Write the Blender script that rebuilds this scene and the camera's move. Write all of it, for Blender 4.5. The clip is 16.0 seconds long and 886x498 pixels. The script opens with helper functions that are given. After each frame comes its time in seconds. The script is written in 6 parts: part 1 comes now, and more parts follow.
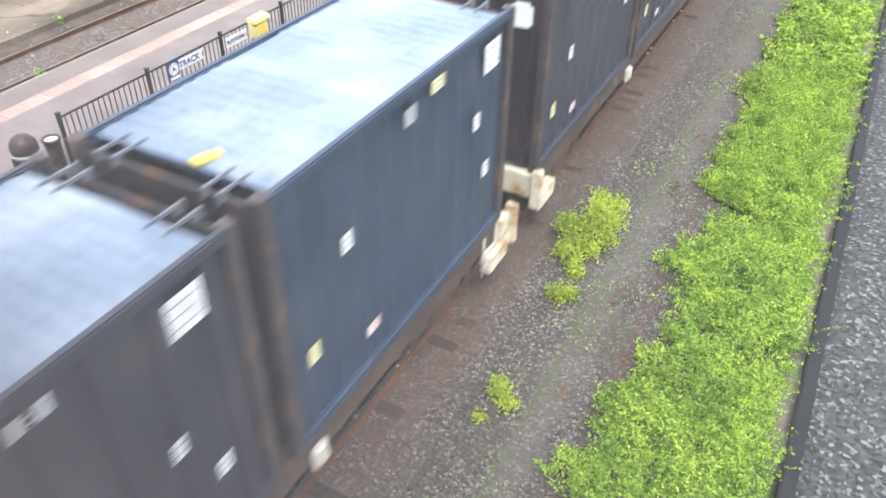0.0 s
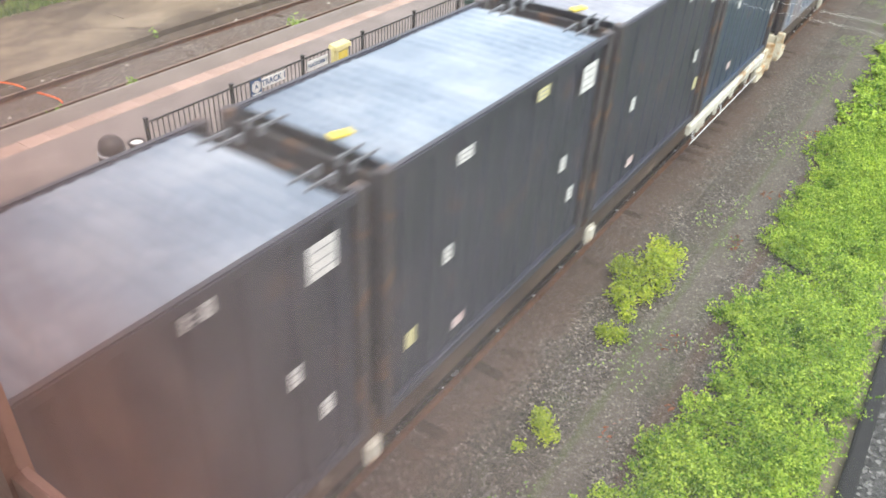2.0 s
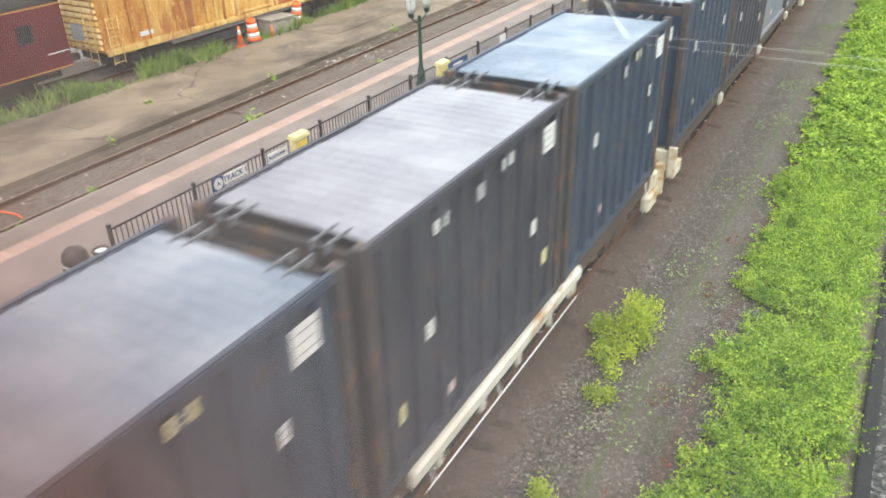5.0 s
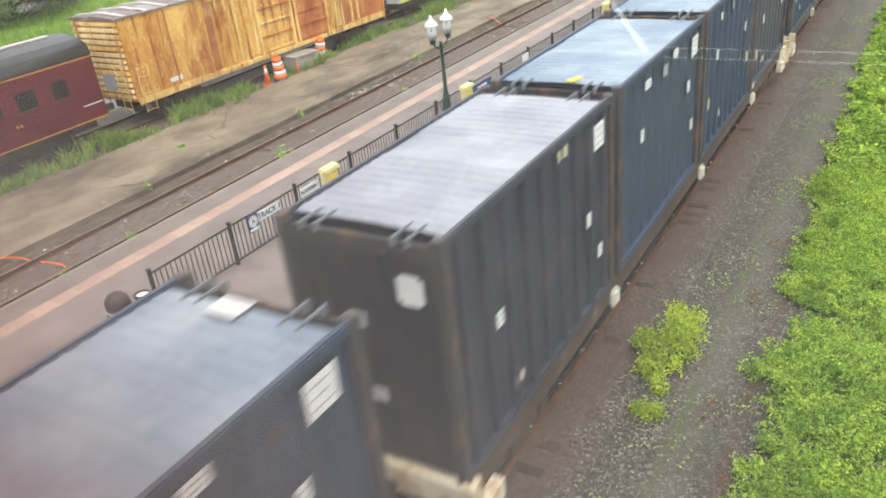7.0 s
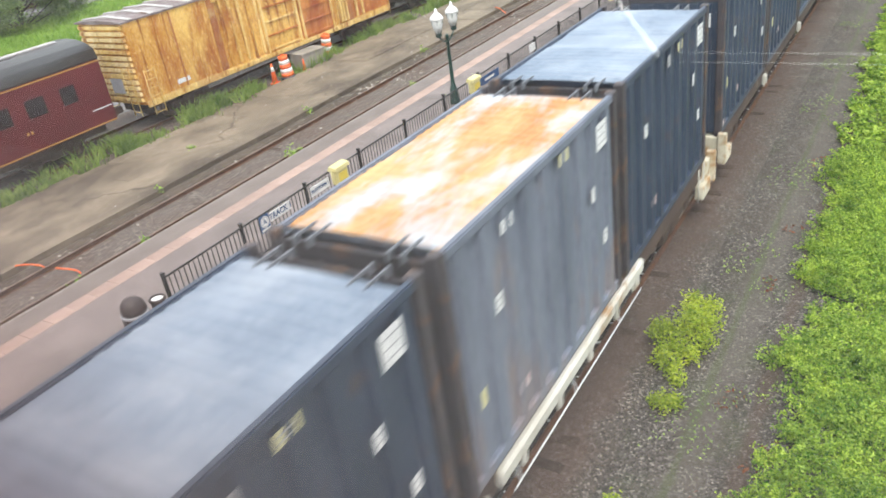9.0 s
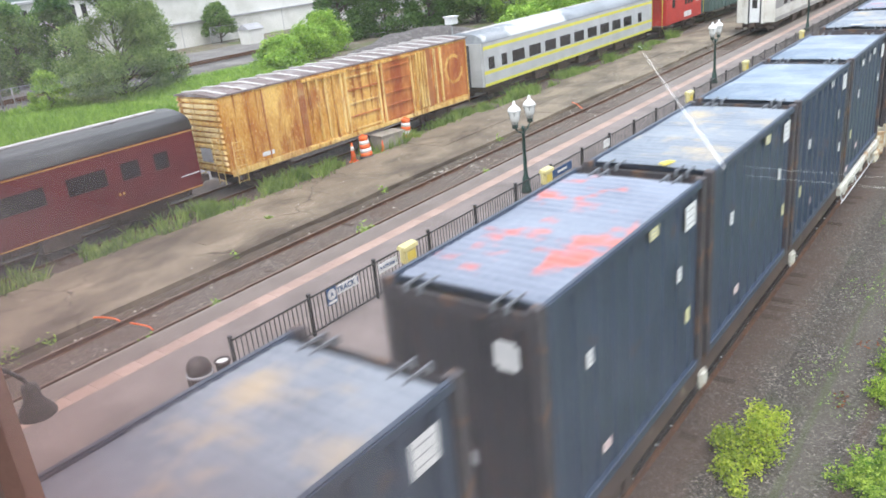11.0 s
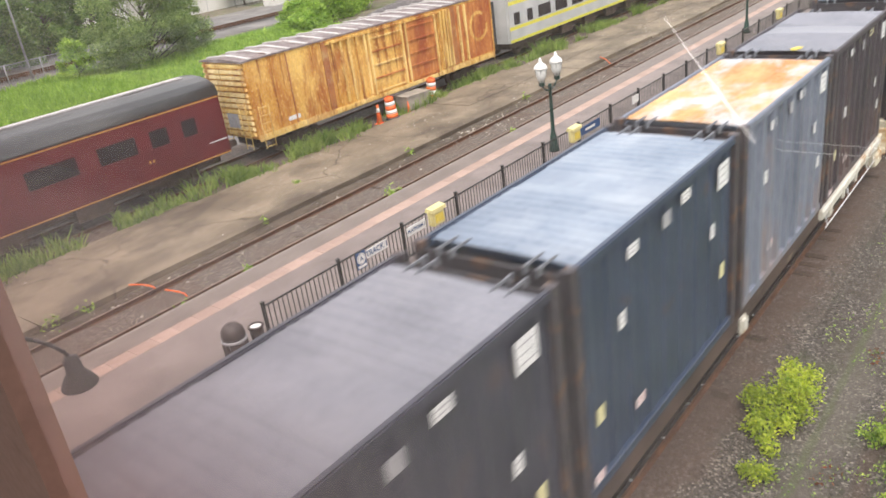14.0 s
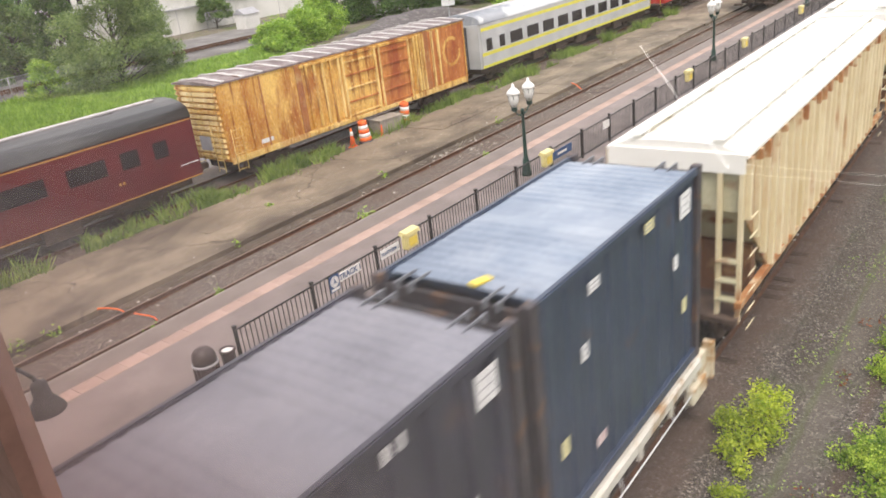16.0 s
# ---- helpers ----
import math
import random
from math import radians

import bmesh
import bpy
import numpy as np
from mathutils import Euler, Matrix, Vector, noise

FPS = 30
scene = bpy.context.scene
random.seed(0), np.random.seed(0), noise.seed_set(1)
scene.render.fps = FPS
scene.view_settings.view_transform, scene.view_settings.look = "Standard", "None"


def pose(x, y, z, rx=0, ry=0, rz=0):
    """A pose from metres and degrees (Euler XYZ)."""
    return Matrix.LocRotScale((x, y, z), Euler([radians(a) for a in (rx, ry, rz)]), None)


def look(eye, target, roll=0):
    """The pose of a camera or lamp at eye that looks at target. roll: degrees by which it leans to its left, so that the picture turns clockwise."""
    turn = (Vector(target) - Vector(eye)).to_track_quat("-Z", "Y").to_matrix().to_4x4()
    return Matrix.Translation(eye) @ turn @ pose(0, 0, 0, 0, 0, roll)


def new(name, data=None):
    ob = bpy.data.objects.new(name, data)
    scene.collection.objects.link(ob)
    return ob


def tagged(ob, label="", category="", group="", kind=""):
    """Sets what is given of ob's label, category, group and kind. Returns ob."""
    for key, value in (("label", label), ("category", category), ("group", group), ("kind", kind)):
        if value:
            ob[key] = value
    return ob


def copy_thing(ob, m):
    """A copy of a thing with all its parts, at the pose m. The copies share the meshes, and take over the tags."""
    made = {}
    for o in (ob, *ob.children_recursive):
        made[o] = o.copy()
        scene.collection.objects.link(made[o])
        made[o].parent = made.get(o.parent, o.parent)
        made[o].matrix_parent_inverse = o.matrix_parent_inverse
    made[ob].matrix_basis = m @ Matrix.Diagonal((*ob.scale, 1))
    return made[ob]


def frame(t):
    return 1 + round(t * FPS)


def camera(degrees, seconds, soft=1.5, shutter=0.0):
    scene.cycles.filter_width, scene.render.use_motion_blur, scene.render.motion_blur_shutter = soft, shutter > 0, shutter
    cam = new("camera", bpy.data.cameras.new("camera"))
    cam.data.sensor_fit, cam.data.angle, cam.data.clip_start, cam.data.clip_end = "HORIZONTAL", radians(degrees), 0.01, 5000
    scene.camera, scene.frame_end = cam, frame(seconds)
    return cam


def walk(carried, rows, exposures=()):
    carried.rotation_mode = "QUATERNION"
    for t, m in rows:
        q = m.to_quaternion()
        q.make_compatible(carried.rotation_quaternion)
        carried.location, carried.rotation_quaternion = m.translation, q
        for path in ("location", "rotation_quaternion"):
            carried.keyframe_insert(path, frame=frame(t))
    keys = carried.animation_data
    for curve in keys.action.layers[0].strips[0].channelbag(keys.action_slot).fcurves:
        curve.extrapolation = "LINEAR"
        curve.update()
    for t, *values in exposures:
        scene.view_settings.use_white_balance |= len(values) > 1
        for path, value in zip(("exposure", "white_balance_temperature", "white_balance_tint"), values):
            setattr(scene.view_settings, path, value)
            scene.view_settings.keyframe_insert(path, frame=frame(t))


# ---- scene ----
# ---- camera and its walk ----
cam = camera(59.5, 16.0, soft=1.7, shutter=0.25)
PATH = [
    (0, (-0.117, 0.270, 8.768), (-3.775, 7.305, 2.675), 0.96),
    (0.5, (-0.035, -0.036, 8.737), (-3.767, 7.043, 2.739), 1.38),
    (1, (-0.095, 0.000, 8.839), (-3.830, 6.510, 2.230), 3.50),
    (1.5, (-0.021, -0.003, 8.786), (-4.294, 6.835, 2.870), 3.25),
    (2, (0.037, -0.046, 8.767), (-4.386, 6.875, 3.063), 3.29),
    (2.5, (-0.032, 0.001, 8.717), (-4.198, 7.161, 3.114), 2.06),
    (3, (0.015, -0.048, 8.777), (-4.289, 6.922, 3.043), 1.74),
    (3.5, (0.004, -0.066, 8.779), (-4.328, 7.051, 3.249), 0.60),
    (4, (0.003, -0.038, 8.824), (-4.445, 7.055, 3.355), -2.34),
    (4.2, (-0.004, 0.017, 8.799), (-4.436, 7.253, 3.508), -1.68),
    (6.3, (-0.023, -0.087, 8.670), (-4.317, 7.631, 3.980), -2.21),
    (6.5, (-0.027, 0.070, 8.710), (-4.508, 7.665, 3.995), -3.46),
    (7, (-0.012, 0.047, 8.705), (-4.884, 7.487, 4.131), -6.36),
    (7.5, (0.041, 0.120, 8.833), (-4.932, 7.437, 4.173), -7.49),
    (8, (-0.011, -0.033, 8.705), (-4.710, 7.456, 4.032), -7.97),
    (8.2, (-0.020, 0.123, 8.669), (-4.703, 7.634, 4.016), -8.92),
    (10.3, (-0.115, 0.042, 8.987), (-5.679, 7.001, 4.447), -6.72),
    (10.5, (-0.057, -0.044, 8.925), (-5.762, 7.086, 4.850), -8.63),
    (11, (0.027, -0.031, 8.865), (-5.788, 7.268, 5.273), -5.81),
    (11.5, (0.023, -0.024, 8.874), (-5.795, 7.169, 5.080), -6.84),
    (12, (0.050, -0.081, 8.746), (-5.990, 7.142, 5.378), -5.37),
    (12.5, (0.030, 0.011, 8.869), (-6.081, 7.056, 5.261), -2.67),
    (13, (0.035, -0.032, 9.023), (-6.168, 6.645, 4.908), -3.74),
    (13.5, (0.025, -0.013, 9.007), (-6.012, 6.742, 4.775), -8.32),
    (14, (0.027, 0.000, 8.956), (-5.999, 6.883, 4.916), -7.93),
    (14.5, (0.056, -0.001, 8.976), (-5.894, 6.980, 4.992), -8.12),
    (15, (0.016, -0.030, 8.997), (-5.851, 7.041, 5.048), -8.20),
    (15.5, (0.018, -0.036, 8.985), (-5.817, 7.182, 5.262), -6.46),
    (16, (0.012, -0.033, 8.961), (-5.778, 7.177, 5.154), -6.93),
]
walk(cam, [(t, look(eye, target, roll)) for t, eye, target, roll in PATH],
     exposures=[(0.0, 1.54, 5900, 9), (0.5, 1.41, 6050, 7), (1.0, 1.3, 6200, 7), (2.0, 1.3, 6250, 4), (3.5, 1.21, 6300, 1), (6.5, 1.14, 6300, 2), (7.0, 1.09, 6350, 2), (8.2, 1.08, 6250, 3), (10.3, 1.12, 6000, 6), (11.0, 1.05, 5900, 7), (11.5, 1.05, 5950, 9), (12.0, 1.05, 6000, 5), (12.5, 1.0, 6200, 8), (14.5, 0.98, 6700, 12), (16.0, 0.89, 6700, 13)])

# ---- world, sun ----
world = bpy.data.worlds.new("world")
scene.world = world
world.use_nodes = True
wn = world.node_tree.nodes
sky = wn.new("ShaderNodeTexSky")
sky.sky_type = "NISHITA"
sky.sun_disc = False
sky.sun_elevation, sky.sun_rotation = radians(61), radians(137)
sky.dust_density, sky.air_density, sky.ozone_density = 6.0, 1.6, 1.0
sky_mix = wn.new("ShaderNodeMix")
sky_mix.data_type = "RGBA"
sky_mix.inputs[0].default_value = 0.72
sky_mix.inputs[7].default_value = (9.45, 9.6, 9.8, 1)
world.node_tree.links.new(sky.outputs[0], sky_mix.inputs[6])
world.node_tree.links.new(sky_mix.outputs[2], wn["Background"].inputs[0])
wn["Background"].inputs[1].default_value = 0.105
sun = new("sun", bpy.data.lights.new("sun", "SUN"))
sun.data.energy, sun.data.angle, sun.data.color = 1.2, radians(20), (1.0, 0.96, 0.9)
sun.matrix_world = look((0, 0, 60), (-22, 24, 0))



# ---- materials ----
def surface(name, low, high, scale=3.0, rough=0.8, metal=0.0, bump=0.0, bump_scale=40.0, spots=None, spot_at=0.62,
            spot_scale=1.2, fine=0.25, stretch=(1, 1, 1), per_piece=0.0, spec=0.4, soft=0.06, spot_detail=6):
    """Two-scale noise between two base colours, with optional stains of a third and relief."""
    m = bpy.data.materials.new(name)
    m.use_nodes = True
    nt = m.node_tree
    n, l = nt.nodes, nt.links
    bsdf = n["Principled BSDF"]
    co = n.new("ShaderNodeTexCoord")
    mp = n.new("ShaderNodeMapping")
    mp.inputs["Scale"].default_value = stretch
    l.new(co.outputs["Object"], mp.inputs[0])
    big = n.new("ShaderNodeTexNoise")
    big.inputs["Scale"].default_value, big.inputs["Detail"].default_value = scale, 5
    l.new(mp.outputs[0], big.inputs["Vector"])
    small = n.new("ShaderNodeTexNoise")
    small.inputs["Scale"].default_value, small.inputs["Detail"].default_value = scale * 14, 3
    l.new(mp.outputs[0], small.inputs["Vector"])
    mix = n.new("ShaderNodeMath")
    mix.operation = "MULTIPLY_ADD"
    l.new(small.outputs[0], mix.inputs[0])
    mix.inputs[1].default_value = fine * 2
    add = n.new("ShaderNodeMath")
    add.operation = "ADD"
    add.inputs[1].default_value = -fine
    l.new(big.outputs[0], add.inputs[0])
    l.new(add.outputs[0], mix.inputs[2])
    ramp = n.new("ShaderNodeValToRGB")
    ramp.color_ramp.elements[0].position, ramp.color_ramp.elements[1].position = 0.3, 0.7
    ramp.color_ramp.elements[0].color, ramp.color_ramp.elements[1].color = (*low, 1), (*high, 1)
    l.new(mix.outputs[0], ramp.inputs[0])
    colour = ramp.outputs[0]
    if spots:
        sn = n.new("ShaderNodeTexNoise")
        sn.inputs["Scale"].default_value, sn.inputs["Detail"].default_value = spot_scale, spot_detail
        sn.inputs["Roughness"].default_value = 0.62
        l.new(mp.outputs[0], sn.inputs["Vector"])
        sr = n.new("ShaderNodeValToRGB")
        sr.color_ramp.elements[0].position, sr.color_ramp.elements[1].position = spot_at - soft, spot_at + soft
        l.new(sn.outputs[0], sr.inputs[0])
        sm = n.new("ShaderNodeMix")
        sm.data_type = "RGBA"
        l.new(sr.outputs[0], sm.inputs[0])
        l.new(colour, sm.inputs[6])
        sm.inputs[7].default_value = (*spots, 1)
        colour = sm.outputs[2]
    if per_piece:
        info = n.new("ShaderNodeObjectInfo")
        hsv = n.new("ShaderNodeHueSaturation")
        mr = n.new("ShaderNodeMapRange")
        mr.inputs[3].default_value, mr.inputs[4].default_value = 1 - per_piece, 1 + per_piece
        l.new(info.outputs["Random"], mr.inputs[0])
        l.new(mr.outputs[0], hsv.inputs["Value"])
        l.new(colour, hsv.inputs["Color"])
        colour = hsv.outputs[0]
    l.new(colour, bsdf.inputs["Base Color"])
    rr = n.new("ShaderNodeMapRange")
    rr.inputs[3].default_value, rr.inputs[4].default_value = max(rough - 0.12, 0.02), min(rough + 0.12, 1)
    l.new(big.outputs[0], rr.inputs[0])
    l.new(rr.outputs[0], bsdf.inputs["Roughness"])
    bsdf.inputs["Metallic"].default_value = metal
    bsdf.inputs["Specular IOR Level"].default_value = spec
    if bump:
        bn = n.new("ShaderNodeTexNoise")
        bn.inputs["Scale"].default_value, bn.inputs["Detail"].default_value = bump_scale, 4
        l.new(mp.outputs[0], bn.inputs["Vector"])
        b = n.new("ShaderNodeBump")
        b.inputs["Strength"].default_value, b.inputs["Distance"].default_value = bump, 0.03
        l.new(bn.outputs[0], b.inputs["Height"])
        l.new(b.outputs[0], bsdf.inputs["Normal"])
    return m


def glow(name, colour, strength):
    m = bpy.data.materials.new(name)
    m.use_nodes = True
    b = m.node_tree.nodes["Principled BSDF"]
    b.inputs["Base Color"].default_value = (*colour, 1)
    b.inputs["Emission Color"].default_value = (*colour, 1)
    b.inputs["Emission Strength"].default_value = strength
    return m


def gravel(name, dark, light, stone=30.0, dirt=None, dirt_at=0.6, weeds=None, bands=()):
    """Crushed stone: dull cells with a few pale ones, open joints, dirt stains and long worn or mossy bands (colour, x, width, share)."""
    m = bpy.data.materials.new(name)
    m.use_nodes = True
    nt = m.node_tree
    n, l = nt.nodes, nt.links
    bsdf = n["Principled BSDF"]
    co = n.new("ShaderNodeTexCoord")
    vo = n.new("ShaderNodeTexVoronoi")
    vo.inputs["Scale"].default_value = stone
    l.new(co.outputs["Object"], vo.inputs["Vector"])
    sep = n.new("ShaderNodeSeparateColor")
    l.new(vo.outputs["Color"], sep.inputs[0])
    ramp = n.new("ShaderNodeValToRGB")
    mid = tuple(a * 0.72 + b * 0.28 for a, b in zip(dark, light))
    ramp.color_ramp.elements[0].color, ramp.color_ramp.elements[1].color = (*dark, 1), (*light, 1)
    ramp.color_ramp.elements[0].position, ramp.color_ramp.elements[1].position = 0.05, 1.0
    middle = ramp.color_ramp.elements.new(0.8)
    middle.color = (*mid, 1)
    l.new(sep.outputs[0], ramp.inputs[0])
    colour = ramp.outputs[0]

    def stained(colour, factor, tone, share):
        part_of = n.new("ShaderNodeMath")
        part_of.operation = "MULTIPLY"
        part_of.inputs[1].default_value = share
        l.new(factor, part_of.inputs[0])
        sm = n.new("ShaderNodeMix")
        sm.data_type = "RGBA"
        l.new(part_of.outputs[0], sm.inputs[0])
        l.new(colour, sm.inputs[6])
        sm.inputs[7].default_value = (*tone, 1)
        return sm.outputs[2]

    for stain_or_haze, at, sc in ((dirt, dirt_at, 0.55), (weeds, 0.62, 0.8)):
        if not stain_or_haze:
            continue
        sn = n.new("ShaderNodeTexNoise")
        sn.inputs["Scale"].default_value, sn.inputs["Detail"].default_value, sn.inputs["Roughness"].default_value = sc, 8, 0.72
        l.new(co.outputs["Object"], sn.inputs["Vector"])
        sr = n.new("ShaderNodeValToRGB")
        sr.color_ramp.elements[0].position, sr.color_ramp.elements[1].position = at - 0.1, at + 0.12
        l.new(sn.outputs[0], sr.inputs[0])
        colour = stained(colour, sr.outputs[0], stain_or_haze, 0.6)
    if bands:
        place = n.new("ShaderNodeSeparateXYZ")
        l.new(co.outputs["Object"], place.inputs[0])
        patch = n.new("ShaderNodeTexNoise")
        patch.inputs["Scale"].default_value, patch.inputs["Detail"].default_value, patch.inputs["Roughness"].default_value = 1.3, 8, 0.7
        l.new(co.outputs["Object"], patch.inputs["Vector"])
    for tone, centre, width, share in bands:
        off = n.new("ShaderNodeMath")
        off.operation = "SUBTRACT"
        off.inputs[1].default_value = centre
        l.new(place.outputs[0], off.inputs[0])
        size = n.new("ShaderNodeMath")
        size.operation = "ABSOLUTE"
        l.new(off.outputs[0], size.inputs[0])
        fall = n.new("ShaderNodeMapRange")
        fall.inputs[1].default_value, fall.inputs[2].default_value = width * 1.5, width * 0.2
        fall.inputs[3].default_value, fall.inputs[4].default_value = -0.25, 0.32
        l.new(size.outputs[0], fall.inputs[0])
        both = n.new("ShaderNodeMath")
        both.operation = "ADD"
        l.new(fall.outputs[0], both.inputs[0])
        l.new(patch.outputs[0], both.inputs[1])
        edge = n.new("ShaderNodeMapRange")
        edge.inputs[1].default_value, edge.inputs[2].default_value = 0.5, 0.78
        l.new(both.outputs[0], edge.inputs[0])
        colour = stained(colour, edge.outputs[0], tone, share)
    l.new(colour, bsdf.inputs["Base Color"])
    bsdf.inputs["Roughness"].default_value = 0.85
    b = n.new("ShaderNodeBump")
    b.inputs["Strength"].default_value, b.inputs["Distance"].default_value = 0.7, 0.025
    b.invert = True
    l.new(vo.outputs["Distance"], b.inputs["Height"])
    l.new(b.outputs[0], bsdf.inputs["Normal"])
    return m


def rusty(name, low, high, streak, at, runs=1.3):
    """Faded ochre paint with blotches, runs of rust down the sheet and fine pitting."""
    m = surface(name, low, high, 1.1, 0.85, bump=0.3, bump_scale=24, spots=streak, spot_scale=0.8, spot_at=at + 0.05, soft=0.1, fine=0.3, stretch=(1, 1, 0.45))
    n, l = m.node_tree.nodes, m.node_tree.links
    bsdf = n["Principled BSDF"]
    co = n.new("ShaderNodeTexCoord")
    mp = n.new("ShaderNodeMapping")
    mp.inputs["Scale"].default_value = (1, 1, 0.26)
    l.new(co.outputs["Object"], mp.inputs[0])
    tex = n.new("ShaderNodeTexNoise")
    tex.inputs["Scale"].default_value, tex.inputs["Detail"].default_value, tex.inputs["Roughness"].default_value = runs, 9, 0.66
    l.new(mp.outputs[0], tex.inputs["Vector"])
    ramp = n.new("ShaderNodeValToRGB")
    ramp.color_ramp.elements[0].position, ramp.color_ramp.elements[1].position = at - 0.05, at + 0.16
    l.new(tex.outputs[0], ramp.inputs[0])
    mix = n.new("ShaderNodeMix")
    mix.data_type = "RGBA"
    base = bsdf.inputs["Base Color"].links[0].from_socket
    l.new(ramp.outputs[0], mix.inputs[0])
    l.new(base, mix.inputs[6])
    mix.inputs[7].default_value = (*streak, 1)
    colour = mix.outputs[2]
    for scale, squash, low_at, high_at, tone, share in ((5.0, 0.07, 0.55, 0.68, tuple(c * 0.7 for c in streak), 0.8), (11.0, 0.5, 0.6, 0.68, tuple(min(1.0, c * 1.12 + 0.03) for c in high), 0.6)):
        run = n.new("ShaderNodeMapping")
        run.inputs["Scale"].default_value = (1, 1, squash)
        l.new(co.outputs["Object"], run.inputs[0])
        fine = n.new("ShaderNodeTexNoise")
        fine.inputs["Scale"].default_value, fine.inputs["Detail"].default_value = scale, 6
        l.new(run.outputs[0], fine.inputs["Vector"])
        cut = n.new("ShaderNodeMapRange")
        cut.inputs[1].default_value, cut.inputs[2].default_value, cut.inputs[4].default_value = low_at, high_at, share
        l.new(fine.outputs[0], cut.inputs[0])
        over = n.new("ShaderNodeMix")
        over.data_type = "RGBA"
        l.new(cut.outputs[0], over.inputs[0])
        l.new(colour, over.inputs[6])
        over.inputs[7].default_value = (*tone, 1)
        colour = over.outputs[2]
    l.new(colour, bsdf.inputs["Base Color"])
    return m


def concrete(name):
    """Old concrete: tan and grey patches, dark stains and a net of open cracks."""
    m = surface(name, (0.165, 0.13, 0.092), (0.28, 0.228, 0.165), 0.7, 0.75, bump=0.5, bump_scale=14, spots=(0.088, 0.068, 0.049), spot_scale=0.42, spot_at=0.54, soft=0.1, stretch=(1, 0.6, 1))
    n, l = m.node_tree.nodes, m.node_tree.links
    bsdf = n["Principled BSDF"]
    co = n.new("ShaderNodeTexCoord")
    warp = n.new("ShaderNodeTexNoise")
    warp.inputs["Scale"].default_value, warp.inputs["Detail"].default_value = 0.9, 6
    l.new(co.outputs["Object"], warp.inputs["Vector"])
    off = n.new("ShaderNodeVectorMath")
    off.operation = "MULTIPLY_ADD"
    off.inputs[1].default_value = (1.6, 1.6, 0)
    l.new(warp.outputs["Color"], off.inputs[0])
    l.new(co.outputs["Object"], off.inputs[2])
    vo = n.new("ShaderNodeTexVoronoi")
    vo.feature = "DISTANCE_TO_EDGE"
    vo.inputs["Scale"].default_value = 0.17
    l.new(off.outputs[0], vo.inputs["Vector"])
    line = n.new("ShaderNodeMapRange")
    line.inputs[1].default_value, line.inputs[2].default_value = 0.001, 0.008
    l.new(vo.outputs["Distance"], line.inputs[0])
    mix = n.new("ShaderNodeMix")
    mix.data_type = "RGBA"
    base = bsdf.inputs["Base Color"].links[0].from_socket
    l.new(line.outputs[0], mix.inputs[0])
    mix.inputs[6].default_value = (0.09, 0.066, 0.045, 1)
    l.new(base, mix.inputs[7])
    l.new(mix.outputs[2], bsdf.inputs["Base Color"])
    return m


M = {}
SHOULDER = (((0.09, 0.053, 0.037), -4.3, 0.75, 0.5), ((0.13, 0.111, 0.091), -2.3, 0.45, 0.45), ((0.07, 0.095, 0.028), -2.5, 0.1, 0.4), ((0.085, 0.046, 0.032), -1.6, 0.2, 0.4))
M["ballast"] = gravel("ballast", (0.06, 0.045, 0.036), (0.34, 0.29, 0.25), 26, (0.1, 0.062, 0.042), 0.5)
M["ballast_rust"] = gravel("ballast_rust", (0.03, 0.023, 0.018), (0.27, 0.23, 0.19), 30, (0.062, 0.046, 0.034), 0.52, None, SHOULDER)
M["ballast_weedy"] = gravel("ballast_weedy", (0.03, 0.024, 0.02), (0.32, 0.28, 0.24), 30, (0.068, 0.054, 0.04), 0.52, (0.06, 0.08, 0.028), SHOULDER)
M["ballast_grey"] = gravel("ballast_grey", (0.02, 0.02, 0.02), (0.22, 0.215, 0.205), 17)
M["earth"] = surface("earth", (0.1, 0.085, 0.06), (0.22, 0.19, 0.14), 0.5, 0.95, bump=0.5, bump_scale=12, spots=(0.08, 0.11, 0.03), spot_scale=0.35, spot_at=0.56)
# Dirt whose dark tone also carries the shadow of the apron's edge.
M["shaded_dirt"] = surface("shaded_dirt", (0.055, 0.042, 0.032), (0.12, 0.092, 0.068), 1.5, 0.95, bump=0.6, bump_scale=20, spots=(0.2, 0.17, 0.13), spot_scale=1.6, spot_at=0.66)
M["slab"] = concrete("slab")
M["platform"] = surface("platform", (0.185, 0.15, 0.14), (0.25, 0.208, 0.195), 0.8, 0.7, bump=0.12, bump_scale=90, spots=(0.14, 0.115, 0.106), spot_scale=0.6, spot_at=0.58, soft=0.14)
M["platform_edge"] = surface("platform_edge", (0.15, 0.122, 0.108), (0.21, 0.175, 0.155), 1.2, 0.65, bump=0.15, bump_scale=80)
M["pink_brick"] = surface("pink_brick", (0.32, 0.22, 0.18), (0.43, 0.315, 0.265), 2.5, 0.8, bump=0.2, bump_scale=60, per_piece=0.12)
M["nosing"] = surface("nosing", (0.22, 0.19, 0.165), (0.31, 0.275, 0.24), 2.5, 0.85, bump=0.3)
M["rail_side"] = surface("rail_side", (0.075, 0.035, 0.02), (0.16, 0.08, 0.045), 4, 0.8, 0.2, bump=0.3)
M["rail_top"] = surface("rail_top", (0.5, 0.48, 0.46), (0.7, 0.68, 0.66), 3, 0.25, 0.9)
M["tie"] = surface("tie", (0.05, 0.033, 0.024), (0.085, 0.058, 0.043), 3, 0.9, bump=0.6, bump_scale=25, stretch=(0.3, 3, 1), per_piece=0.3)
M["iron"] = surface("iron", (0.02, 0.02, 0.02), (0.045, 0.042, 0.04), 6, 0.5, 0.2, bump=0.1)
